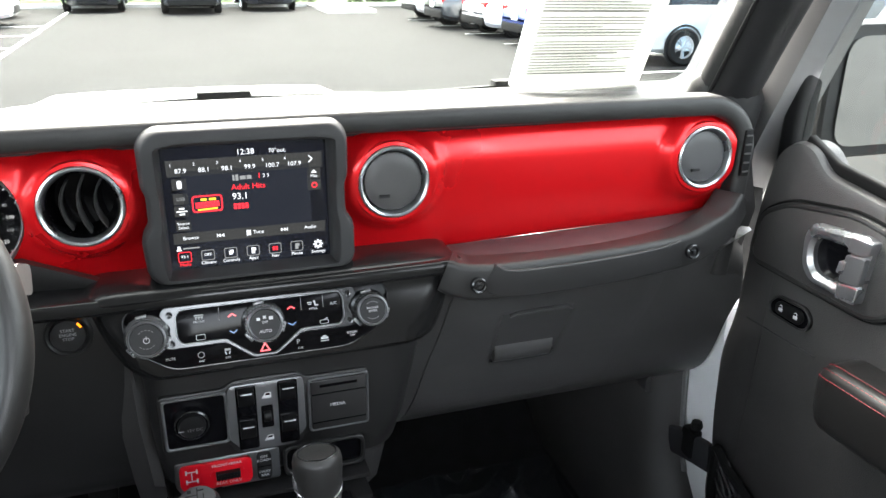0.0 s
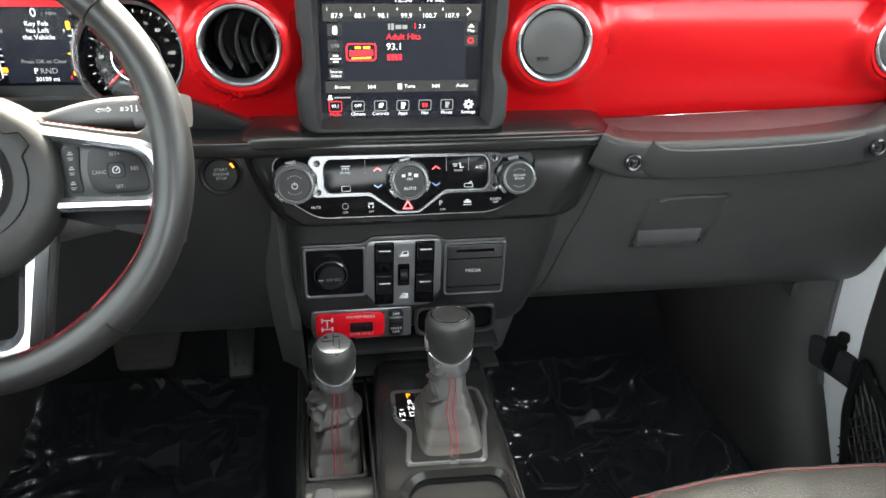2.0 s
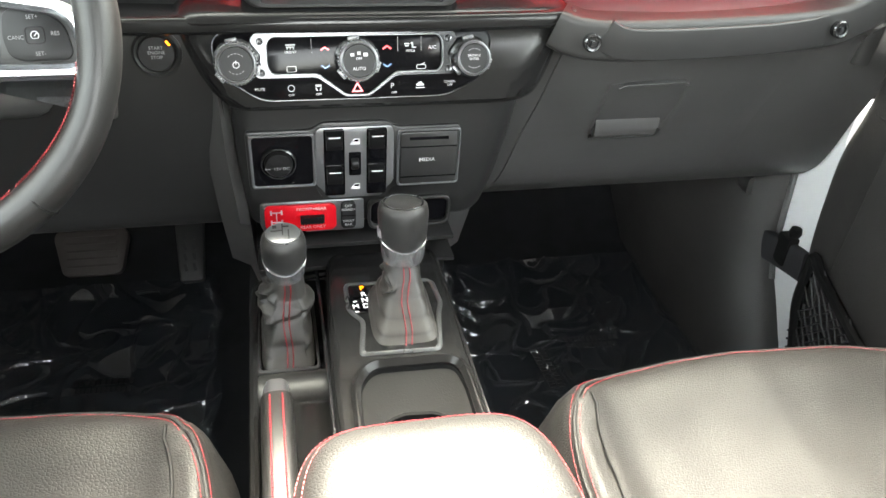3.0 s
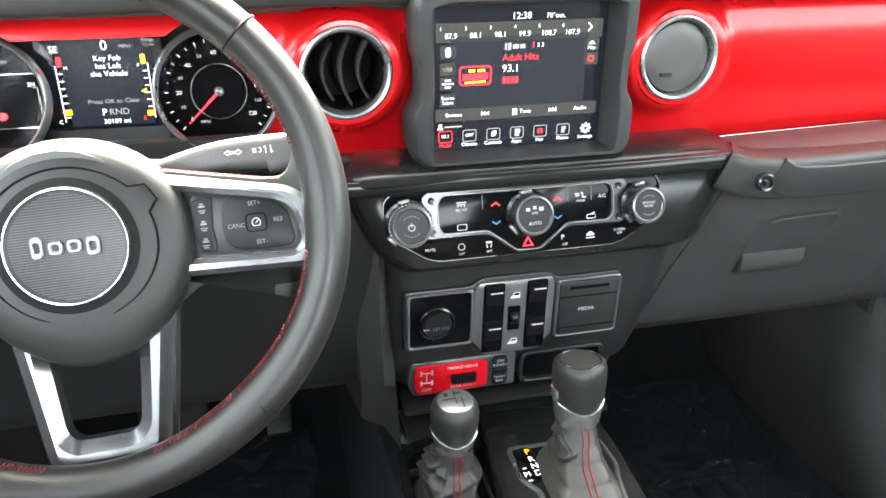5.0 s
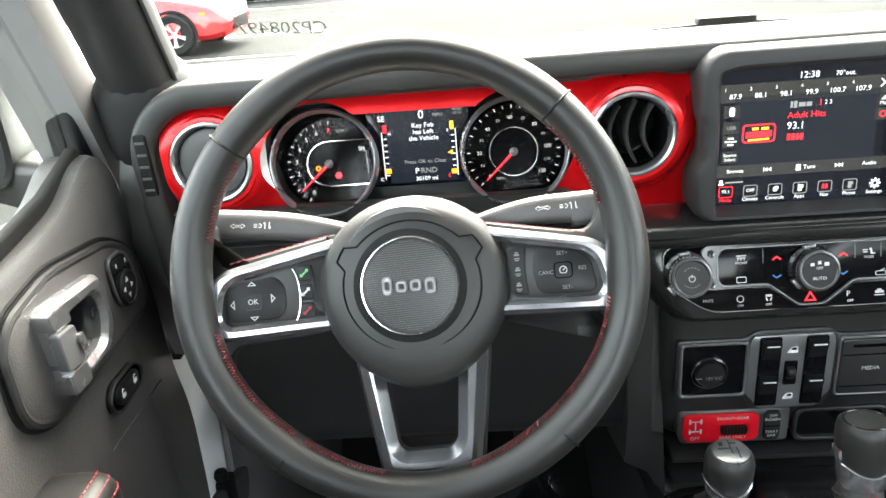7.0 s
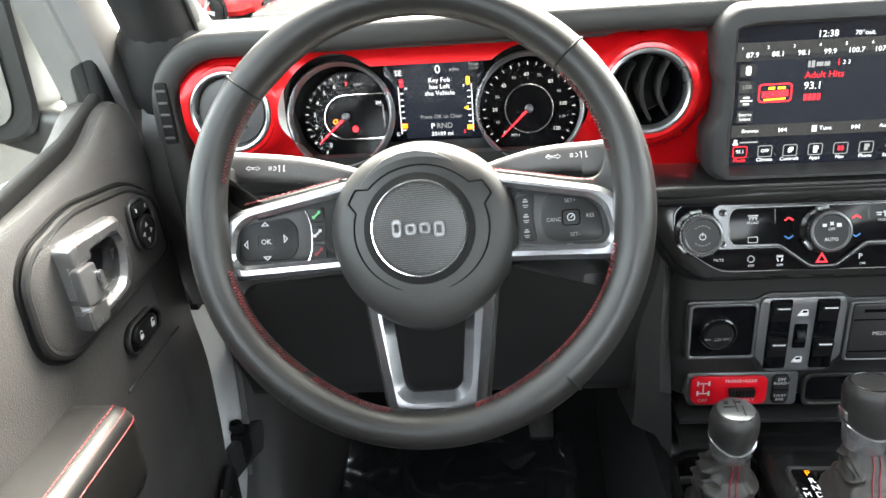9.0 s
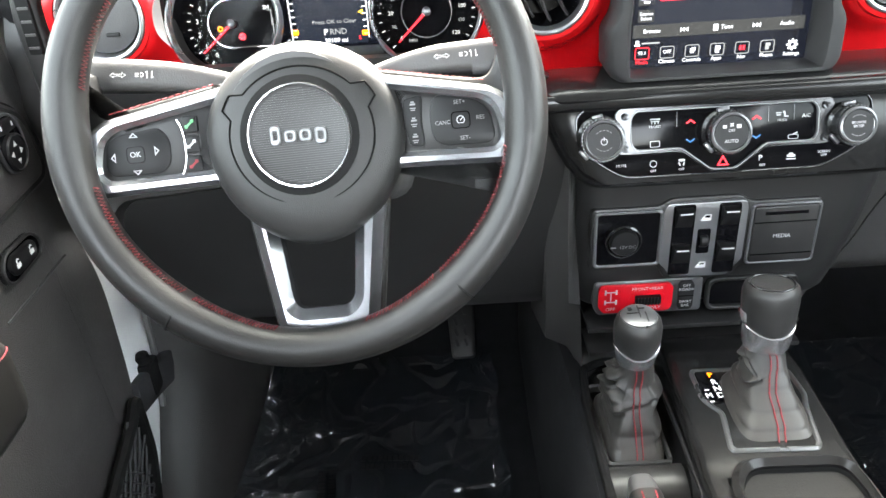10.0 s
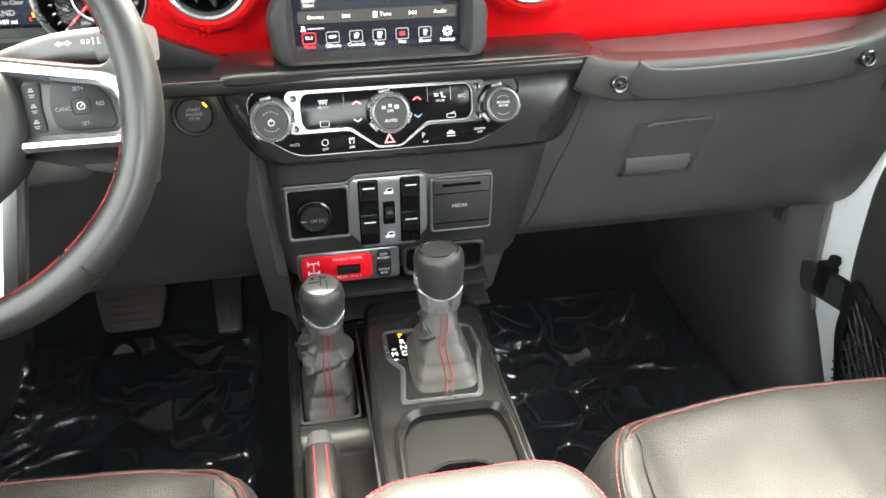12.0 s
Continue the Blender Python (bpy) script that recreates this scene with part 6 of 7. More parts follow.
# raised main deck: rises towards the dashboard
deck = []
for y, z, x0, x1 in ((0.05, 0.905, -0.034, 0.1), (0.02, 0.914, -0.037, 0.1), (-0.04, 0.919, -0.041, 0.099), (-0.15, 0.915, -0.045, 0.096), (-0.165, 0.912, -0.046, 0.098), (-0.178, 0.911, -0.046, 0.098)):
    deck.append([(p.x, y, p.y) for p in rounded([(x0 - 0.004, 0.8), (x1 + 0.006, 0.8), (x1, z), (x0, z)], [0.001, 0.001, 0.012, 0.012], 4)])
wpart("deck", loft(deck), CONSOLE, con, "satin black console deck")
for x0, x1, rr in ((-0.046, -0.027, [0.001, 0.001, 0.001, 0.012]), (0.081, 0.098, [0.001, 0.001, 0.012, 0.001])):
    rail = [[(p.x, y, p.y) for p in rounded([(x0 - (0.004 if x0 < 0 else 0), 0.8), (x1 + (0.006 if x0 > 0 else 0), 0.8), (x1, z), (x0, z)], rr, 4)] for y, z in ((-0.177, 0.911), (-0.4, 0.907), (-0.6, 0.905))]
    wpart("deck_rail", loft(rail), CONSOLE, con)
wpart("deck_rear", box(0.13, 0.24, 0.1, 0.004, at=(0.027, -0.48, 0.855)), CONSOLE, con)
# Thin chrome lines stand in for the highlight along the deck's rounded edges.
for x0, x1 in ((-0.0475, -0.052), (0.1005, 0.105)):
    wpart("edge_highlight", tube([(x0, 0.04, 0.895), (x0, -0.1, 0.897), (x1, -0.5, 0.885)], 0.0022, 6), DARKCHROME, con)
# cup holder frame
cup_o = rounded([(-0.037, -0.37), (0.091, -0.37), (0.0905, -0.2), (0.085, -0.166), (-0.014, -0.164), (-0.03, -0.19)], 0.014, 5)
cup_i = rounded([(-0.028, -0.365), (0.082, -0.365), (0.0815, -0.205), (0.076, -0.177), (-0.006, -0.175), (-0.021, -0.197)], 0.014, 5)
wpart("cup_frame", rim(cup_o, cup_i, 0.9, 0.9255, 0.0055), CONSOLE, con, "rounded cup holder frame")
CUP = Vector((0.0275, -0.277))


def cup_loop(r, z):
    out = []
    for p in cup_i:
        d = (p - CUP).normalized()
        out.append((CUP.x + d.x * r, CUP.y + d.y * r, z))
    return out


wpart("cup_tray", loft([[(p.x, p.y, 0.9165) for p in cup_i], [(CUP.x + (p.x - CUP.x) * 0.985, CUP.y + (p.y - CUP.y) * 0.985, 0.913) for p in cup_i], cup_loop(0.0515, 0.9065), cup_loop(0.0495, 0.9085), cup_loop(0.047, 0.907), cup_loop(0.0455, 0.9), cup_loop(0.042, 0.862), cup_loop(0.04, 0.854)], True, False, True), RUBBER, con, "deep round cup holder with a rubber mat")

# gear selector
DK = Matrix.Translation((0, 0, 0.9175)) @ Matrix.Rotation(radians(2), 4, "X")
gs = thing("gear_selector", DK, "black automatic gear selector with a pleated leather boot", "gear selector")
bo = rounded([(-0.014, -0.152), (0.066, -0.154), (0.071, -0.148), (0.079, -0.098), (0.085, -0.08), (0.082, -0.042), (0.075, -0.035), (-0.018, -0.033), (-0.022, -0.04), (-0.022, -0.078), (-0.018, -0.088), (-0.009, -0.1), (-0.016, -0.146)][::-1], 0.005, 3)
bi = inset(bo, 0.0055)
part("bezel", rim(bo[::-1], bi[::-1], -0.002, 0.005, 0.0018), DIM_SILVER, gs, "satin silver selector bezel")
part("bezel_floor", plate(bi[::-1], -0.002, 0.0015), GLOSS, gs)
ind = part("range_display", plate(rounded([(-0.017, -0.076), (-0.009, -0.086), (0.0, -0.086), (0.0045, -0.08), (0.0045, -0.042), (-0.0005, -0.037), (-0.017, -0.038)], 0.003), 0.0, 0.004, 0.001), GLOSS, gs, "gear range display")
writing("range_text", "P", 0.0105, UI_ORANGE, ind, at(-0.0015, -0.045, 0.0043, 4))
for i, c in enumerate("RND"):
    writing("range_text", c, 0.0105, UI_WHITE, ind, at(-0.0008 + 0.0004 * i, -0.056 - i * 0.0098, 0.0043, 4))
writing("range_text", "M", 0.0095, UI_WHITE, ind, at(-0.0115, -0.0755, 0.0043, 4))
part("range_mark", bars([(-0.0115, -0.067, 0.004, 0.001), (-0.0112, -0.084, 0.004, 0.001)], 0.004, 0.0044), UI_WHITE, ind)


def along(profile, t):
    """Eased steps through (t, value) pairs."""
    for (a, u), (b, v) in zip(profile, profile[1:]):
        if t <= b:
            k = (t - a) / (b - a)
            return u + (v - u) * k * k * (3 - 2 * k)
    return profile[-1][1]


TAPER = ((0.0, 0.0), (0.12, 0.2), (0.3, 0.52), (0.55, 0.78), (0.75, 0.92), (1.0, 1.0))
SLEEVE = ((0.0, 0.0), (0.16, 0.2), (0.42, 0.8), (0.6, 0.05), (0.72, 0.8), (1.0, 1.0))
SLOPE = ((0.0, 0.0), (0.25, 0.45), (0.6, 0.72), (0.72, 0.95), (1.0, 1.0))


def boot(c0, c1, w0, d0, w1, d1, z0, z1, seed, shape, slope, depth, count):
    """A leather boot from a wide foot to a narrow neck, slumped into slanting folds."""
    rnd = random.Random(seed)
    folds = []
    for i in range(count):
        folds.append((0.1 + 0.75 * (i + rnd.random()) / count, rnd.choice((-0.15, 0.4, 0.85, 1.2)) * math.pi + rnd.uniform(-0.4, 0.4), rnd.choice((-1, 1)) * rnd.uniform(0.05, 0.2), depth * rnd.uniform(0.6, 1.3), rnd.uniform(0.022, 0.045), rnd.uniform(0.7, 1.5)))
    loops, n, k = [], 120, 64
    for j in range(k + 1):
        t = j / k
        w, d = w0 + (w1 - w0) * along(shape, t), d0 + (d1 - d0) * along(slope, t)
        c = Vector(c0).lerp(Vector(c1), t)
        lp = []
        sq = 0.36 + 0.56 * t ** 1.5
        fade = math.sin(math.pi * min(1, 0.03 + t)) ** 0.6
        for i in range(n):
            a = 2 * math.pi * i / n
            ca, sa = math.cos(a), math.sin(a)
            sx, sy = math.copysign(abs(ca) ** sq, ca), math.copysign(abs(sa) ** sq, sa)
            wr = 0.0
            for t0, a0, lean, dep, wid, span in folds:
                da = (a - a0 + math.pi) % (2 * math.pi) - math.pi
                e = t - t0 - lean * da
                wr += dep * (math.exp(-((e - 1.5 * wid) / (1.5 * wid)) ** 2) - 1.1 * math.exp(-(e / wid) ** 2)) * math.exp(-(da / span) ** 4)
            wr += 0.25 * depth * noise.noise(Vector((ca * 1.6 + seed, sa * 1.6, t * 4)))
            wr *= fade * (0.3 if sa < -0.93 else 1.0)
            lp.append((c.x + sx * (w + wr), c.y + sy * (d + wr), z0 + (z1 - z0) * t))
        loops.append(lp)
    return loft(loops)


def boot_stitch(ob, c0, c1, d0, d1, z0, z1, gap, slope):
    """A double seam up the front of a boot."""
    for o in (-gap, gap):
        pts = []
        for i in range(29):
            t = 0.02 + 0.94 * i / 28
            c = Vector(c0).lerp(Vector(c1), t)
            d = d0 + (d1 - d0) * along(slope, t)
            pts.append((c.x + o + 0.0015 * math.sin(t * 9), c.y - d - 0.0012, z0 + (z1 - z0) * t))
        part("stitching", dashes(pts, 0.0038, 0.0008, 0.0032), THREAD, ob, "double red stitching")


def collar(r0, r1, low, high, dip):
    """A flared band whose upper edge rises at the sides."""
    loops = []
    for k, (f, g) in enumerate(((0.0, 0.0), (0.35, 0.15), (0.75, 0.7), (1.0, 1.0))):
        loops.append([((r0 + (r1 - r0) * f) * math.cos(a), (r0 + (r1 - r0) * f) * math.sin(a), low + (high - dip * (1 - abs(math.cos(a)) ** 2) - low) * g) for a in [2 * math.pi * i / 48 for i in range(48)]])
    loops.append([((r1 - 0.0015) * math.cos(a), (r1 - 0.0015) * math.sin(a), high + 0.001 - dip * (1 - abs(math.cos(a)) ** 2)) for a in [2 * math.pi * i / 48 for i in range(48)]])
    return loft(loops, True, False, False)


S0, S1 = Vector((0.036, -0.095, 0.002)), Vector((0.041, -0.062, 0.06))
part("boot", boot((S0.x, S0.y), (S1.x, S1.y), 0.035, 0.047, 0.0175, 0.018, 0.001, 0.058, 12, TAPER, TAPER, 0.0042, 9), BOOT, gs, "pleated dark leather boot", angle=180)
boot_stitch(gs, (S0.x, S0.y), (S1.x, S1.y), 0.047, 0.018, 0.001, 0.058, 0.0032, TAPER)
kax = basis(S1, (1, 0, 0), (0.02, 0.14, 1)) @ Matrix.Diagonal((0.95, 0.9, 1, 1))
part("collar", collar(0.0215, 0.0272, -0.006, 0.023, 0.0095), COLLAR, gs, "satin silver collar", m=kax)
part("knob", lathe([(0.0225, 0.012), (0.0258, 0.018), (0.0272, 0.03), (0.0282, 0.045), (0.0282, 0.054), (0.0268, 0.06), (0.0235, 0.063), (0.021, 0.0625), (0.0, 0.062)], 40), PAD, gs, "black selector knob", m=kax)
part("crown", rim(circle(0.0225, 36), circle(0.0205, 36), 0.0622, 0.0638, 0.0005), DARKCHROME, gs, m=kax)
part("trigger", box(0.006, 0.018, 0.012, 0.003, at=(-0.026, 0, 0.03)), SILVER, gs, m=kax)

# transfer case lever
tc = thing("transfer_lever", pose(-0.087, -0.09, 0.866), "black round-topped transfer lever with a crumpled boot", "gear lever")
part("foot_frame", rim(rect(0.066, 0.124, 0.008, 4, 0.0, 0.036), rect(0.06, 0.118, 0.006, 4, 0.0, 0.036), -0.004, 0.008, 0.002), PLASTIC, tc)
part("boot", boot((0.0, 0.033), (0.003, 0.036), 0.029, 0.055, 0.0185, 0.017, 0.0, 0.093, 7, SLEEVE, SLOPE, 0.0055, 13), BOOT, tc, "crumpled dark leather boot", angle=180)
boot_stitch(tc, (0.0, 0.033), (0.003, 0.036), 0.055, 0.017, 0.0, 0.093, 0.003, SLOPE)
tax = basis((0.003, 0.035, 0.092), (1, 0, 0), (0, -0.08, 1))
part("collar", collar(0.0185, 0.0232, -0.004, 0.02, 0.008), COLLAR, tc, "bright collar", m=tax)
part("knob", lathe([(0.0195, 0.01), (0.0222, 0.018), (0.0235, 0.03), (0.0235, 0.04), (0.022, 0.047), (0.0185, 0.0515), (0.0175, 0.0515)], 36), PAD, tc, "black lever knob", m=tax)
part("cap", lathe([(0.0185, 0.05), (0.0175, 0.053), (0.014, 0.0546), (0, 0.0552)], 32), DIM_SILVER, tc, "silver shift pattern cap", m=tax)
part("pattern", bars([(0, 0.003, 0.0012, 0.018), (-0.006, 0.001, 0.012, 0.0012), (0.006, -0.005, 0.0012, 0.014), (0.003, 0.008, 0.007, 0.0012), (-0.008, 0.0075, 0.004, 0.004)], 0.0548, 0.0556), BLACKINK, tc, m=tax)

# parking brake
pb = thing("parking_brake", pose(-0.101, -0.216, 0.866), "leather parking brake lever with red stitching and silver button", "parking brake")
bax = [(0.0, 0.03, 0.03), (0.0, -0.05, 0.036), (0.0, -0.2, 0.03)]
part("grip", sweep(curve_pts(bax, 6), [(p.x, p.y) for p in rect(0.031, 0.032, 0.013, 5)]), WRAP, pb)
part("button", sweep([(0, 0.028, 0.031), (0, 0.044, 0.031), (0, 0.052, 0.0305)], lambda t: [(p.x * (1 - 0.25 * t), p.y * (1 - 0.25 * t)) for p in rect(0.029, 0.03, 0.012, 5)]), DIM_SILVER, pb, "silver release button")
for o in (-0.006, 0.006):
    part("stitching", dashes([(o, 0.024 - 0.012 * i, 0.0516 - 0.3 * (0.084 - 0.012 * i) ** 2) for i in range(18)], 0.0045, 0.0009, 0.0038), THREAD, pb)
part("base", box(0.04, 0.1, 0.03, 0.008, at=(0, -0.15, 0.008)), CONSOLE, pb)
wpart("tray_roll", loft([[(-0.122, y, 0.85), (-0.048, y, 0.85), (-0.048, y, z), (-0.122, y, z)] for y, z in ((-0.114, 0.866), (-0.118, 0.872), (-0.128, 0.875), (-0.14, 0.8735), (-0.15, 0.869), (-0.158, 0.862))]), SATIN, con, "rounded front lip of the brake tray", angle=60)

# padded console lid
lid = thing("armrest", pose(0.012, -0.55, 0.9), "black leather console armrest with red stitching", "armrest")
LX, LY = 0.108, 0.235


def lid_pt(u, v):
    x, y = (2 * u - 1), (2 * v - 1)
    n = 5
    r = (abs(x) ** n + abs(y) ** n) ** (1 / n)
    m_ = max(abs(x), abs(y))
    k = m_ / r if r else 1
    return x * k * LX, y * k * LY, m_


def lid_top(u, v):
    x, y, m_ = lid_pt(u, v)
    return (x, y, 0.118 + 0.012 * (1 - m_ ** 2) - 0.03 * max(0, (m_ - 0.8) / 0.2) ** 2.2)


part("cushion", sheet(lid_top, 30, 40), LEATHER, lid, "stuffed leather top", angle=180)
part("side", loft([[((lid_pt(*p)[0]) * k, lid_pt(*p)[1] * k, z) for p in [(i / 24, 1.0) for i in range(24)] + [(1.0, 1 - i / 24) for i in range(24)] + [(1 - i / 24, 0.0) for i in range(24)] + [(0.0, i / 24) for i in range(24)]] for z, k in ((0.0, 0.96), (0.05, 0.99), (0.06, 1.0), (0.082, 1.003), (0.0885, 0.998))]), LEATHER, lid)
part("base", box(0.2, 0.46, 0.12, 0.01, at=(0, 0, -0.05)), PLASTIC, lid)
for k, o in ((0.93, 0.0), (0.985, 0.0)):
    pth = [((lid_pt(u, v)[0]) * k, lid_pt(u, v)[1] * k, 0) for u, v in [(0.0, i / 48) for i in range(48)] + [(i / 30, 1.0) for i in range(30)] + [(1.0, 1 - i / 48) for i in range(48)]]
    out = []
    for p in pth:
        m_ = k
        out.append((p[0], p[1], 0.1188 + 0.012 * (1 - m_ ** 2) - 0.03 * max(0, (m_ - 0.8) / 0.2) ** 2.2))
    part("stitching", dashes(out, 0.0046, 0.0005, 0.003), THREAD, lid, "red stitching")

# ---- front seats ----


def seat(cx, cy, label):
    ob = thing("bucket_seat", pose(cx, cy, 0.56), label, "car seat", "front seats")
    HX, HY, TOP = 0.243, 0.285, 0.352

    def flat(u, v):
        x, y = 2 * u - 1, 2 * v - 1
        n = 4.6 if y > 0 else 8
        r = (abs(x) ** n + abs(y) ** n) ** (1 / n)
        m_ = max(abs(x), abs(y))
        k = m_ / r if r else 1
        return x * k, y * k, m_

    def top(u, v):
        x, y, m_ = flat(u, v)
        ax = abs(x)
        z = TOP + 0.022 * math.exp(-((ax - 0.84) / 0.13) ** 2) - 0.02 * (1 - y) * 0.5 + 0.012 * (1 - ax) - 0.07 * max(0, (m_ - 0.86) / 0.14) ** 2.4
        z -= 0.006 * math.exp(-((ax - 0.8) / 0.02) ** 2) / (1 + math.exp((y - 0.84) * 40)) - 0.01 * math.exp(-((y - 0.78) / 0.16) ** 2)
        z -= 0.0022 * noise.noise(Vector((x * 5 + cx, y * 5, 0.3)))
        return (x * HX, y * HY, z)

    part("cushion", sheet(top, 64, 64), LEATHER, ob, "smooth black leather cushion", angle=180)
    per = [(0.0, i / 24) for i in range(24)] + [(i / 24, 1.0) for i in range(24)] + [(1.0, 1 - i / 24) for i in range(24)] + [(1 - i / 24, 0.0) for i in range(24)]
    part("skirt", loft([[(flat(u, v)[0] * HX * k, flat(u, v)[1] * HY * k, top(u, v)[2] * a + b) for u, v in per] for k, a, b in ((0.9, 0, 0.05), (0.97, 0, 0.12), (1.0, 0.5, 0.08), (1.012, 0.9, 0.02), (1.0, 1.0, 0.0))]), LEATHER, ob)
    part("base", box(0.4, 0.46, 0.12, 0.02, at=(0, -0.02, 0.03)), PLASTIC, ob)
    for k in (0.885, 0.915):
        pth = []
        for u, v in [(0.0, 0.15 + 0.85 * i / 40) for i in range(40)] + [(i / 40, 1.0) for i in range(40)] + [(1.0, 1 - 0.85 * i / 40) for i in range(41)]:
            x, y, _ = flat(u, v)
            uu, vv = 0.5 + (u - 0.5) * k, 0.5 + (v - 0.5) * k
            p = top(uu, vv)
            pth.append((p[0], p[1], p[2] + 0.0008))
        part("stitching", dashes(pth, 0.005, 0.00045, 0.0038), THREAD, ob, "red stitching along the edge")
    pth = []
    for u, v in [(0.0, 0.15 + 0.85 * i / 60) for i in range(60)] + [(i / 60, 1.0) for i in range(60)] + [(1.0, 1 - 0.85 * i / 60) for i in range(61)]:
        p = top(0.5 + (u - 0.5) * 0.9, 0.5 + (v - 0.5) * 0.9)
        pth.append((p[0], p[1], p[2] - 0.0004))
    part("piping", tube(pth, 0.0021, 8), LEATHER, ob, "raised leather piping")
    for s in (-1, 1):
        pth = []
        for i in range(30):
            u, v = 0.5 + s * (0.395 + 0.03 * max(0, i - 22) / 7), 0.06 + 0.875 * i / 29
            p = top(u, v)
            pth.append((p[0], p[1], p[2] + 0.0012))
        part("seam", tube(pth, 0.0016, 6), RUBBER, ob)
    back = []
    for t in [i / 10 for i in range(11)]:
        z = 0.3 + 0.62 * t
        y = -0.3 - 0.26 * t
        w = 0.235 - 0.05 * t ** 3
        back.append([(p.x, y + p.y * 1.0, z - p.y * 0.3) for p in rect(2 * w, 0.11, 0.045, 5)])
    part("backrest", loft(back), LEATHER, ob, "black leather backrest")
    part("headrest", box(0.26, 0.1, 0.17, 0.04, 4, at=(0, -0.6, 1.0)), LEATHER, ob)
    return ob


seat(-0.375, -0.452, "black leather driver seat with red stitching")
seat(0.372, -0.47, "black leather passenger seat with red stitching")

# ---- doors ----


def door(s, xp, dy, net, label):
    """A front door. s: side; xp: the inner face; dy, net: how far its front edge and its net stand back."""
    ob = thing("door_1" if s < 0 else "door_2", pose(s * xp, 0.16, 0.6), label, "car door", "front doors", "structure")

    def loc(y, z, d=0.0):
        """Local place of a point on the inner face, d towards the cabin."""
        return (-s * d, y - 0.16, z - 0.6)

    def slab(pts, d0, d1, r=0.01, bevel=0.004, n=4):
        bm = plate(rounded(pts, r, n), d0, d1, bevel)
        bm.transform(Matrix(((0, 0, -s, 0), (1, 0, 0, -0.16), (0, 1, 0, -0.6), (0, 0, 0, 1))))
        return bm

    def ring_of(outer, width, d0, d1, r, bevel=0.0008):
        lp = rounded(outer, r, 4)
        bm = rim(lp, inset(lp, width), d0, d1, bevel)
        bm.transform(Matrix(((0, 0, -s, 0), (1, 0, 0, -0.16), (0, 1, 0, -0.6), (0, 0, 0, 1))))
        return bm

    o = dy
    panel = [(0.1 + o, 0.6), (0.145 + o, 0.85), (0.15 + o, 0.98), (0.13 + o, 1.05), (0.12 + o, 1.2), (0.1 + o, 1.295), (0.07 + o, 1.322), (0.035 + o, 1.318), (-0.04, 1.29), (-0.16, 1.272), (-1.05, 1.27), (-1.05, 0.6)]
    part("inner_panel", slab(panel, -0.045, 0.0, [0.01, 0.04, 0.04, 0.04, 0.05, 0.02, 0.02, 0.03, 0.05, 0.05, 0.02, 0.02], 0.012), VINYL, ob, "grained black door trim")
    part("outer_skin", slab([(0.12 + o, 0.58), (0.12 + o, 1.25), (-1.08, 1.25), (-1.08, 0.58)], -0.12, -0.05, 0.02), BODY, ob, "white painted outer skin")
    # handle pocket in a raised console
    raised = [(0.058, 1.148), (0.048, 1.214), (0.0, 1.241), (-0.105, 1.256), (-0.17, 1.246), (-0.188, 1.228), (-0.187, 1.165), (-0.15, 1.142)]
    part("handle_console", slab(raised, -0.005, 0.008, 0.02, 0.006), VINYL, ob)
    part("console_rim", tube([loc(p.x, p.y, 0.004) for p in rounded(raised, 0.02, 5)], 0.0042, 8, (1, 0, 0), True), PAD, ob)
    # Dark tube that draws the shade round the raised console.
    part("console_shade_line", tube([loc(p.x, p.y, 0.0) for p in inset(rounded(raised, 0.02, 5), -0.006)], 0.0022, 6, (1, 0, 0), True), RUBBER, ob)
    ho = [(-0.052, 1.234), (-0.043, 1.215), (-0.045, 1.178), (-0.06, 1.16), (-0.13, 1.156), (-0.139, 1.162), (-0.147, 1.235), (-0.138, 1.242)]
    hi = [(-0.067, 1.22), (-0.06, 1.206), (-0.062, 1.186), (-0.073, 1.173), (-0.107, 1.171), (-0.112, 1.175), (-0.117, 1.215), (-0.112, 1.221)]
    bm = rim(rounded(ho, 0.012, 4), rounded(hi, 0.008, 4), 0.0, 0.02, 0.005)
    bm.transform(Matrix(((0, 0, -s, 0), (1, 0, 0, -0.16), (0, 1, 0, -0.6), (0, 0, 0, 1))))
    hb = part("handle_bezel", bm, SILVER, ob, "satin silver handle bezel")
    part("pocket", slab(hi, 0.0, 0.0085, 0.008, 0.001), GLOSS, hb)
    part("lever", slab([(-0.117, 1.216), (-0.1445, 1.219), (-0.1415, 1.183), (-0.112, 1.18)], 0.002, 0.0235, 0.004, 0.0015), PEWTER, hb, "silver pull lever", angle=12)
    part("lever_cap", slab([(-0.118, 1.238), (-0.149, 1.239), (-0.1455, 1.2215), (-0.1165, 1.2185)], 0.002, 0.0225, 0.003, 0.0015), SILVER, hb, angle=12)
    part("lever_cap", slab([(-0.111, 1.1775), (-0.1415, 1.1805), (-0.139, 1.159), (-0.11, 1.158)], 0.002, 0.0225, 0.003, 0.0015), SILVER, hb, angle=12)
    part("lever_lip", slab([(-0.1115, 1.206), (-0.12, 1.207), (-0.117, 1.19), (-0.109, 1.191)], 0.012, 0.0262, 0.002, 0.001), SILVER, hb, angle=12)
    # lock switch
    lo_ = [(0.009, 1.1), (-0.004, 1.115), (-0.056, 1.117), (-0.068, 1.105), (-0.066, 1.09), (-0.053, 1.082), (0.004, 1.084)]
    lk = part("lock_switch", slab(lo_, 0.0, 0.004, 0.01, 0.001), GLOSS, ob, "oval lock switch")
    part("rim", ring_of(lo_, 0.003, 0.0, 0.0065, 0.01), SATIN, lk)
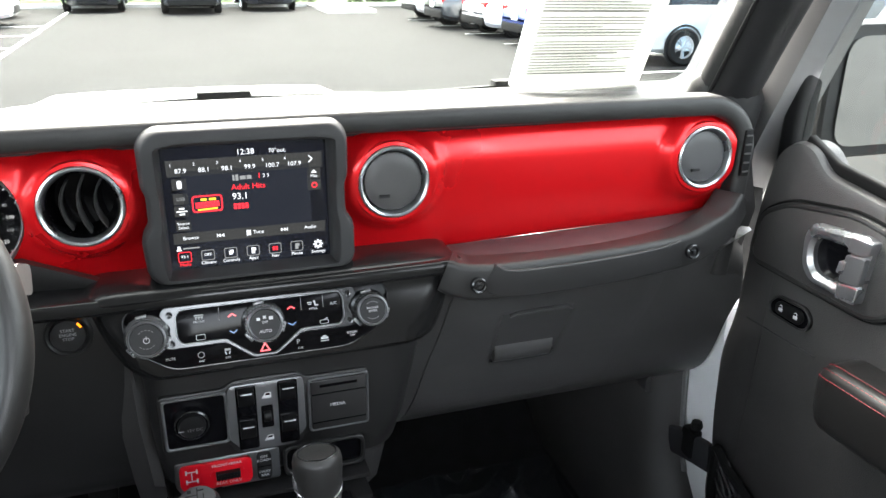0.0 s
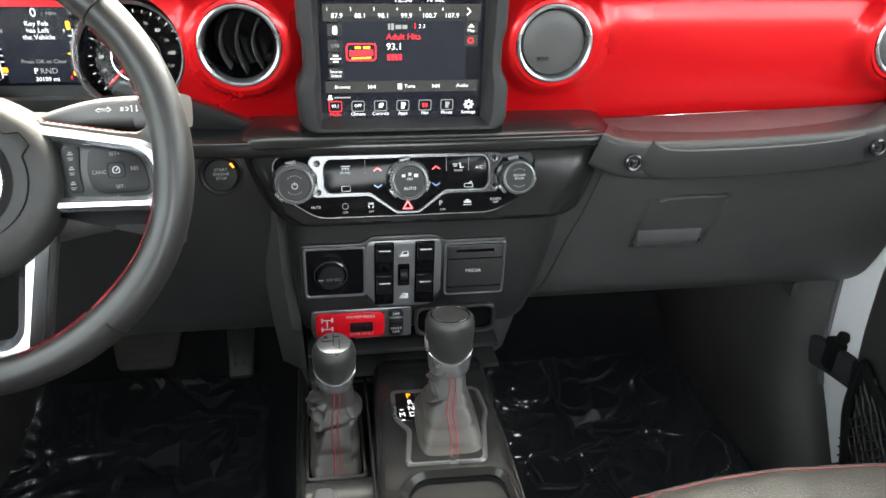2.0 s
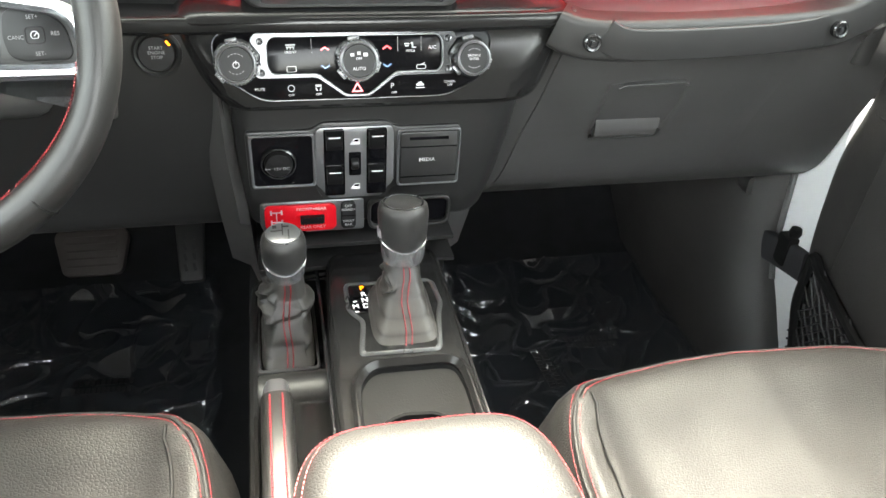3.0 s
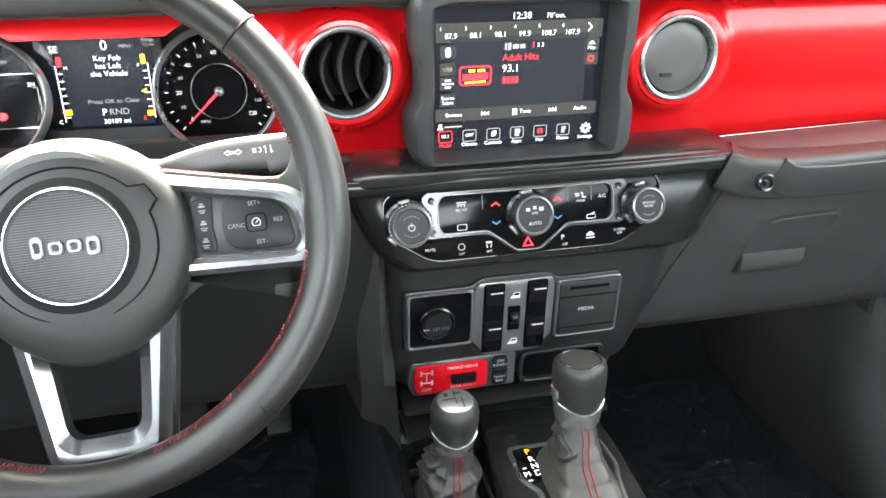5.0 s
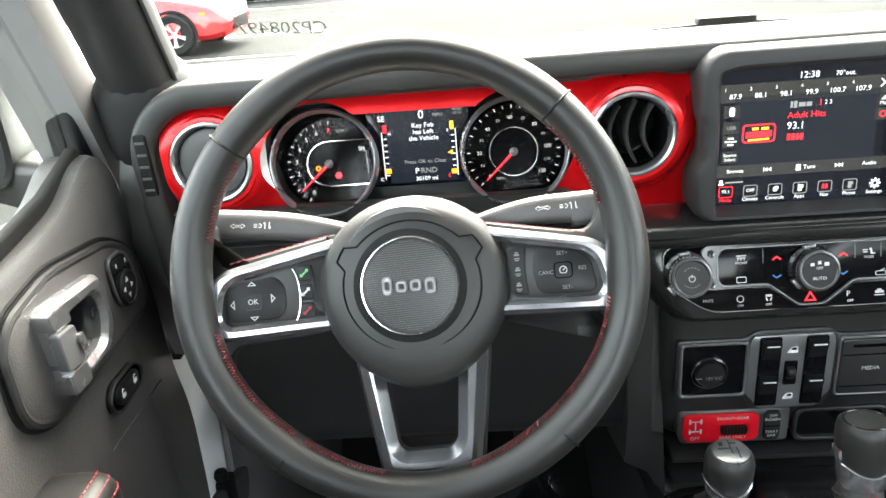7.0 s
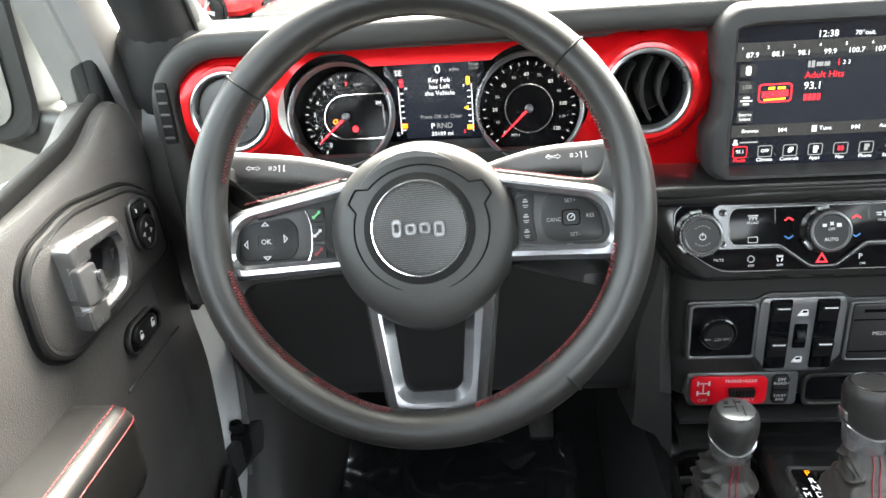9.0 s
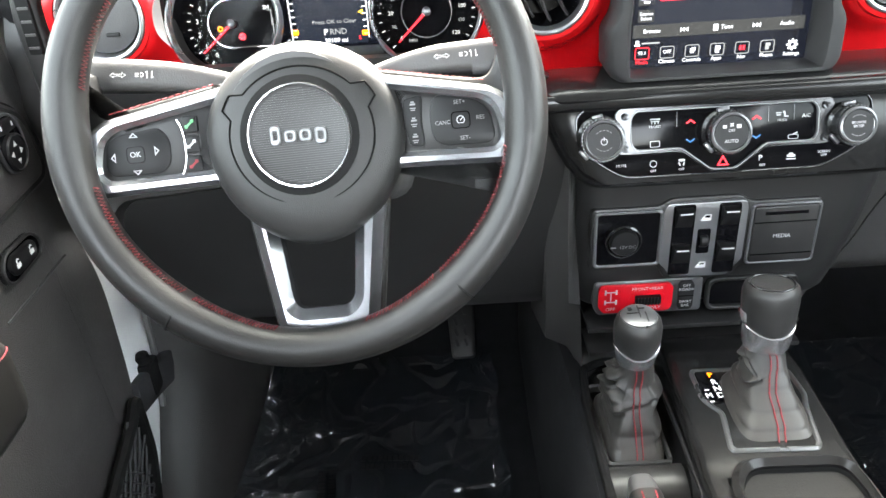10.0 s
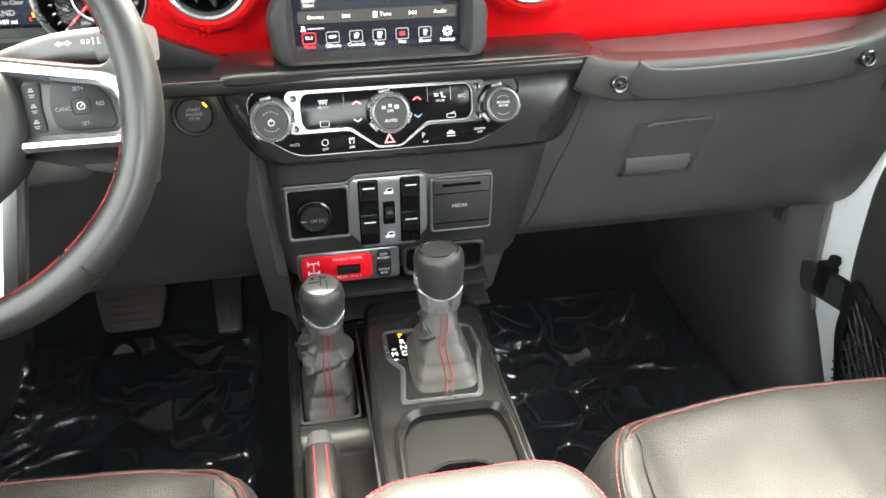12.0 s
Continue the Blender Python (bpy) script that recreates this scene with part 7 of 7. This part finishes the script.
    part("button", slab([(-0.005, 1.102), (-0.011, 1.109), (-0.05, 1.111), (-0.058, 1.102), (-0.05, 1.089), (-0.008, 1.09)], 0.003, 0.008, 0.006, 0.002), BUTTON, lk)
    for y, z in ((-0.0445, 1.1), (-0.0175, 1.1)):
        part("lock_icon", slab([(y - 0.0035, z - 0.0035), (y + 0.0035, z - 0.0035), (y + 0.0035, z + 0.001), (y - 0.0035, z + 0.001)], 0.0078, 0.0086, 0.001, 0.0), ICON, lk)
        part("lock_icon", tube([loc(y - 0.002, z + 0.001, 0.0082), loc(y - 0.0022, z + 0.004, 0.0082), loc(y, z + 0.0055, 0.0082), loc(y + 0.0022, z + 0.004, 0.0082)], 0.0006, 5, (1, 0, 0)), ICON, lk)
    if s < 0:
        mo = [(0.03, 1.208), (0.0275, 1.178), (0.012, 1.171), (-0.009, 1.174), (-0.0185, 1.193), (-0.0195, 1.231), (0.016, 1.229)]
        ms = part("mirror_switch", slab(mo, 0.006, 0.0105, 0.011, 0.001), GLOSS, ob, "mirror adjuster switch")
        part("rim", ring_of(mo, 0.0028, 0.006, 0.0125, 0.011), DIM_SILVER, ms, "thin silver rim")
        bm = lathe([(0.0182, 0.0), (0.0182, 0.005), (0.0165, 0.0065), (0.0155, 0.005), (0, 0.0045)], 32)
        bm.transform(Matrix.Translation(loc(0.0045, 1.192, 0.0095)) @ Matrix.Rotation(radians(90) * (-s), 4, "Y"))
        part("pad", bm, BUTTON, ms)
        for dy_, dz_, ang in ((0, 0.0085, 0), (0, -0.0085, 180), (0.0085, 0, -90), (-0.0085, 0, 90)):
            q_ = Matrix.Rotation(radians(ang), 2)
            part("arrow_icon", slab([Vector((0.0045 + dy_, 1.192 + dz_)) + q_ @ Vector(v) for v in ((-0.0028, -0.0022), (0.0028, -0.0022), (0.0, 0.0028))], 0.0135, 0.0148, 0.0, 0.0), ICON, ms)
        part("selector", slab([(0.0205, 1.2125), (0.014, 1.2245), (-0.0145, 1.2265), (-0.0145, 1.214), (0.0, 1.2115)], 0.0098, 0.0135, 0.003, 0.001), BUTTON, ms)
        for y, z in ((-0.008, 1.2195), (0.012, 1.218)):
            part("selector_mark", slab([(y - 0.0008, z - 0.002), (y + 0.0008, z - 0.002), (y + 0.0008, z + 0.002), (y - 0.0008, z + 0.002)], 0.0134, 0.0142, 0.0, 0.0), ICON, ms)
    # armrest
    y0, zt, dt = (-0.148, 1.105, 0.056) if s < 0 else (-0.125, 1.09, 0.06)
    secs = []
    for u in (0.0, 0.05, 0.15, 0.3, 0.5, 0.75, 1.0, 3.0, 8.0, 16.0):
        k = math.sqrt(1 - (1 - min(1, u)) ** 2)
        y, dm, top, low = y0 - 0.034 * u, dt * (0.3 + 0.7 * k), zt - 0.03 * (1 - k), zt - 0.04 - 0.045 * k
        secs.append([loc(y, p.y, p.x) for p in rounded([(-0.012, low), (dm, low), (dm, top), (-0.012, top)], [0.002, 0.02, 0.022 * (0.4 + 0.6 * k), 0.002], 6)])
    arm = part("armrest", loft(secs), WRAP, ob, "padded leather armrest", angle=60)
    for a in (12, 40, 68):
        pts = []
        for u in [0.12 + 0.1 * i for i in range(9)] + [1 + 0.5 * i for i in range(30)]:
            k = math.sqrt(1 - (1 - min(1, u)) ** 2)
            rr = 0.022 * (0.4 + 0.6 * k)
            dm, top = dt * (0.3 + 0.7 * k), zt - 0.03 * (1 - k)
            pts.append(loc(y0 - 0.034 * u, top - rr + (rr + 0.0006) * math.cos(radians(a)), dm - rr + (rr + 0.0006) * math.sin(radians(a))))
        part("stitching", dashes(pts, 0.0062, 0.0007, 0.0048), THREAD, arm, "red stitching")
    part("crease", tube([loc(0.05, 1.056, 0.0005), loc(-0.02, 1.056, 0.0005), loc(-0.08, 1.057, 0.0005)], 0.0014, 6), GREY, ob)
    # net pocket
    nf = [(0.075 + net, 0.838), (0.055 + net, 0.82), (-0.08, 0.755 + 0.02), (-0.6, 0.75), (-0.6, 0.61), (0.02 + net, 0.61), (0.075 + net, 0.75)]
    part("net_border", tube([loc(p.x, p.y, 0.012) for p in rounded(nf, 0.02, 4)], 0.008, 8, (1, 0, 0), True), RUBBER, ob, "black net pocket border")
    cords = []
    for i in range(64):
        for g in (1, -1):
            a = Vector((0.16 - i * 0.016, 0.61))
            pts = []
            for j in range(17):
                y, z = a.x - g * j * 0.013 + (0.0 if g > 0 else -0.2), a.y + j * 0.0145
                topz = 0.838 - max(0, (0.055 + net - y)) * 0.46 if y > -0.08 else 0.77
                if -0.6 < y < 0.072 + net and z < max(0.75, topz):
                    pts.append(loc(y, z, 0.012 + 0.0015 * math.sin(j * 2 + i)))
            if len(pts) > 1:
                cords.append(tube(pts, 0.0017, 4, (1, 0, 0)))
    part("net", merge(*cords), NET, ob, "stretched diamond net")
    # window frame and mirror
    part("window_frame", sweep(curve_pts([loc(0.12 + o, 1.25, -0.052), loc(0.118 + o, 1.32, -0.05), loc(0.098 + o, 1.5, -0.045), loc(0.02 + o, 1.72, -0.03), loc(-0.06, 1.79, -0.02), loc(-1.0, 1.79, -0.01)], 6), [(p.x, p.y) for p in rect(0.03, 0.032, 0.008, 3)], (1, 0, 0)), FOAM, ob, "black window frame")
    part("belt_seal", sweep([loc(0.06 + o, 1.322, -0.02), loc(-0.04, 1.297, -0.022), loc(-0.16, 1.28, -0.022), loc(-1.0, 1.278, -0.022)], [(p.x, p.y) for p in rect(0.012, 0.016, 0.004, 3)]), RUBBER, ob)
    pn = part("window_glass", slab([(0.105 + o, 1.27), (0.1 + o, 1.36), (-0.0 + o, 1.75), (-1.0, 1.77), (-1.0, 1.27)], -0.05, -0.046, 0.01, 0.0), GLASS, ob, smooth=False)
    pn.visible_shadow = False
    md = -0.25
    ms = part("mirror_housing", loft([[loc(0.15 + yy, 1.36 + p.y * k, md + p.x * k) for p in rect(0.22, 0.19, 0.045, 5)] for yy, k in ((-0.035, 1.0), (-0.03, 1.04), (0.02, 1.03), (0.06, 0.85), (0.075, 0.5))]), SATIN, ob, "black door mirror housing")
    part("mirror_glass", loft([[loc(0.15 - 0.037 - yy, 1.36 + p.y, md - 0.005 + p.x) for p in rect(0.19, 0.16, 0.035, 5)] for yy in (0.0, 0.002)]), MIRROR, ms, "mirror glass")
    part("mirror_arm", sweep([loc(0.12 + o, 1.27, -0.06), loc(0.15, 1.265, -0.14), loc(0.16, 1.3, md)], [(p.x, p.y) for p in rect(0.05, 0.06, 0.015, 3)]), SATIN, ms)
    return ob


door(-1, 0.675, -0.03, 0.0, "closed white driver door with black trim and net pocket")
door(1, 0.685, -0.05, -0.018, "closed white passenger door with black trim and net pocket")

# fabric check straps at the foot of the pillars
for s in (-1, 1):
    c = 0.06 if s < 0 else 0.015
    ck = thing("check_strap", pose(0, c, 0), "black fabric door check strap on the pillar", "strap", "door straps")
    part("webbing", sweep(curve_pts([(s * 0.66, 0.25, 0.745), (s * 0.67, 0.18, 0.775), (s * 0.682, 0.12, 0.785), (s * 0.69, 0.07, 0.79)], 5), [(p.x, p.y) for p in rect(0.014, 0.05, 0.005, 3)], (0, 0, 1)), NET, ck)
    part("buckle", box(0.02, 0.03, 0.05, 0.006, at=(s * 0.684, 0.115, 0.795)), RUBBER, ck)
    part("knob", lathe([(0.008, 0), (0.01, 0.006), (0.008, 0.014), (0, 0.016)], 14), RUBBER, ck, m=pose(s * 0.683, 0.105, 0.825))

# ---- pedals ----
pd = thing("brake_pedal", basis((-0.425, 0.52, 0.615), (1, 0, 0), (0, -0.72, 0.69)), "wide black rubber brake pedal on a steel arm", "pedal")
part("pad", plate(rounded([(-0.05, -0.042), (0.05, -0.042), (0.064, 0.03), (0.058, 0.042), (-0.058, 0.042), (-0.064, 0.03)], 0.014), -0.012, 0.008, 0.004), PEDAL, pd)
part("tread", bars([(0, -0.025 + i * 0.014, 0.085, 0.004) for i in range(5)], 0.0075, 0.0095), PEDAL, pd)
part("arm", sweep(curve_pts([(0.0, 0.02, -0.01), (0.0, 0.1, 0.0), (0.0, 0.25, 0.09)], 5), [(p.x, p.y) for p in rect(0.014, 0.02, 0.004, 2)]), DARKCHROME, pd)
pa = thing("accelerator_pedal", basis((-0.252, 0.50, 0.62), (1, 0, 0.03), (0, -0.6, 0.8)), "narrow black plastic accelerator pedal", "pedal")
part("pad", plate(rounded([(-0.021, -0.06), (0.021, -0.06), (0.026, 0.06), (-0.026, 0.06)], 0.008), -0.01, 0.006, 0.003), PLASTIC, pa)
part("tread", bars([(x, -0.035 + i * 0.02, 0.005, 0.014, 15) for i in range(4) for x in (-0.01, 0.006)], 0.0055, 0.0075), GREY, pa)
part("arm", sweep([(0, 0.05, -0.006), (0, 0.12, -0.004), (0, 0.22, 0.05)], [(p.x, p.y) for p in rect(0.03, 0.014, 0.004, 2)]), PLASTIC, pa)

# ---- floor films ----


def film(x0, x1, y0, y1, seed, label):
    """A crinkled clear sheet lying over the carpet and up the toe board."""
    ob = thing("floor_film", pose((x0 + x1) / 2, (y0 + y1) / 2, 0.552), label, "plastic film")
    cx, cy = (x0 + x1) / 2, (y0 + y1) / 2

    rc = random.Random(seed * 7)
    creases = [(rc.uniform(x0, x1), rc.uniform(y0, y1), rc.uniform(-0.3, 0.9) if rc.random() < 0.75 else rc.uniform(1.2, 1.9), rc.uniform(0.015, 0.11), rc.uniform(0.003, 0.008), rc.uniform(0.002, 0.005)) for _ in range(46)]

    def fn(u, v):
        x, y = x0 + (x1 - x0) * u, y0 + (y1 - y0) * v
        base = 0.552 + (0.0 if y < 0.32 else (0.03 * (y - 0.32) / 0.18 if y < 0.5 else 0.03 + 0.79 * (y - 0.5)))
        p = Vector((x * 3.2 + seed, y * 3.2, 0))
        h = 0.0012 * noise.noise(p * 1.3)
        for ax_, ay_, ang, ln, hh, wd in creases:
            dx, dy = x - ax_, y - ay_
            a, b = dx * math.cos(ang) + dy * math.sin(ang), -dx * math.sin(ang) + dy * math.cos(ang)
            if abs(a) < ln and abs(b) < 0.02:
                h += hh * math.exp(-abs(b + 0.003 * math.sin(a * 55 + ax_ * 90)) / wd) * (1 - (a / ln) ** 2)
        patch = max(0.0, noise.noise(p * 1.1 + Vector((9, 4, 2))) - 0.18)
        h += 0.05 * patch * max(0, 1 - abs(noise.noise(p * 9)) * 2) ** 6 + 0.0035 * max(0, 1 - abs(noise.noise(p * 4.5 + Vector((3, 1, 7)))) * 5) ** 2
        edge = max(0, abs(2 * u - 1) - 0.86) / 0.14
        h += edge ** 2 * 0.022 * (0.5 + noise.noise(Vector((y * 12, seed, 1))))
        wob = 0.012 * noise.noise(Vector((y * 14, seed, 5))) * (1 if u > 0.5 else -1) * edge
        return (x + wob - cx, y - cy, base + h - 0.552 + 0.003)

    f = part("sheet", sheet(fn, 210, 250), FILM, ob, "clear crinkled film", angle=180)
    f.visible_shadow = False
    rnd = random.Random(seed)
    for bx, by, turn, rows in ((0.62, 0.25, 8, 2), (0.55, 0.55, -3, 2), (0.3, 0.42, 95, 2), (0.75, 0.1, 5, 2)):
        out = []
        for r in range(rows):
            xx = -0.045
            while xx < 0.045:
                w = rnd.uniform(0.006, 0.01)
                out.append((xx + w / 2, -r * 0.016, w * 0.7, 0.011))
                xx += w
        px, py, pz = fn(bx, by)
        part("print_line", bars(out, 0.0, 0.0004), BLACKINK, ob, "bars of black print", m=Matrix.Translation((px, py, pz + 0.003)) @ Matrix.Rotation(radians(turn), 4, "Z") @ Matrix.Rotation(radians(6), 4, "X"))
    return ob


film(-0.60, -0.20, -0.05, 0.47, 3.3, "clear crinkled protective film over the driver carpet")
film(0.20, 0.62, -0.05, 0.45, 8.1, "clear crinkled protective film over the passenger carpet")
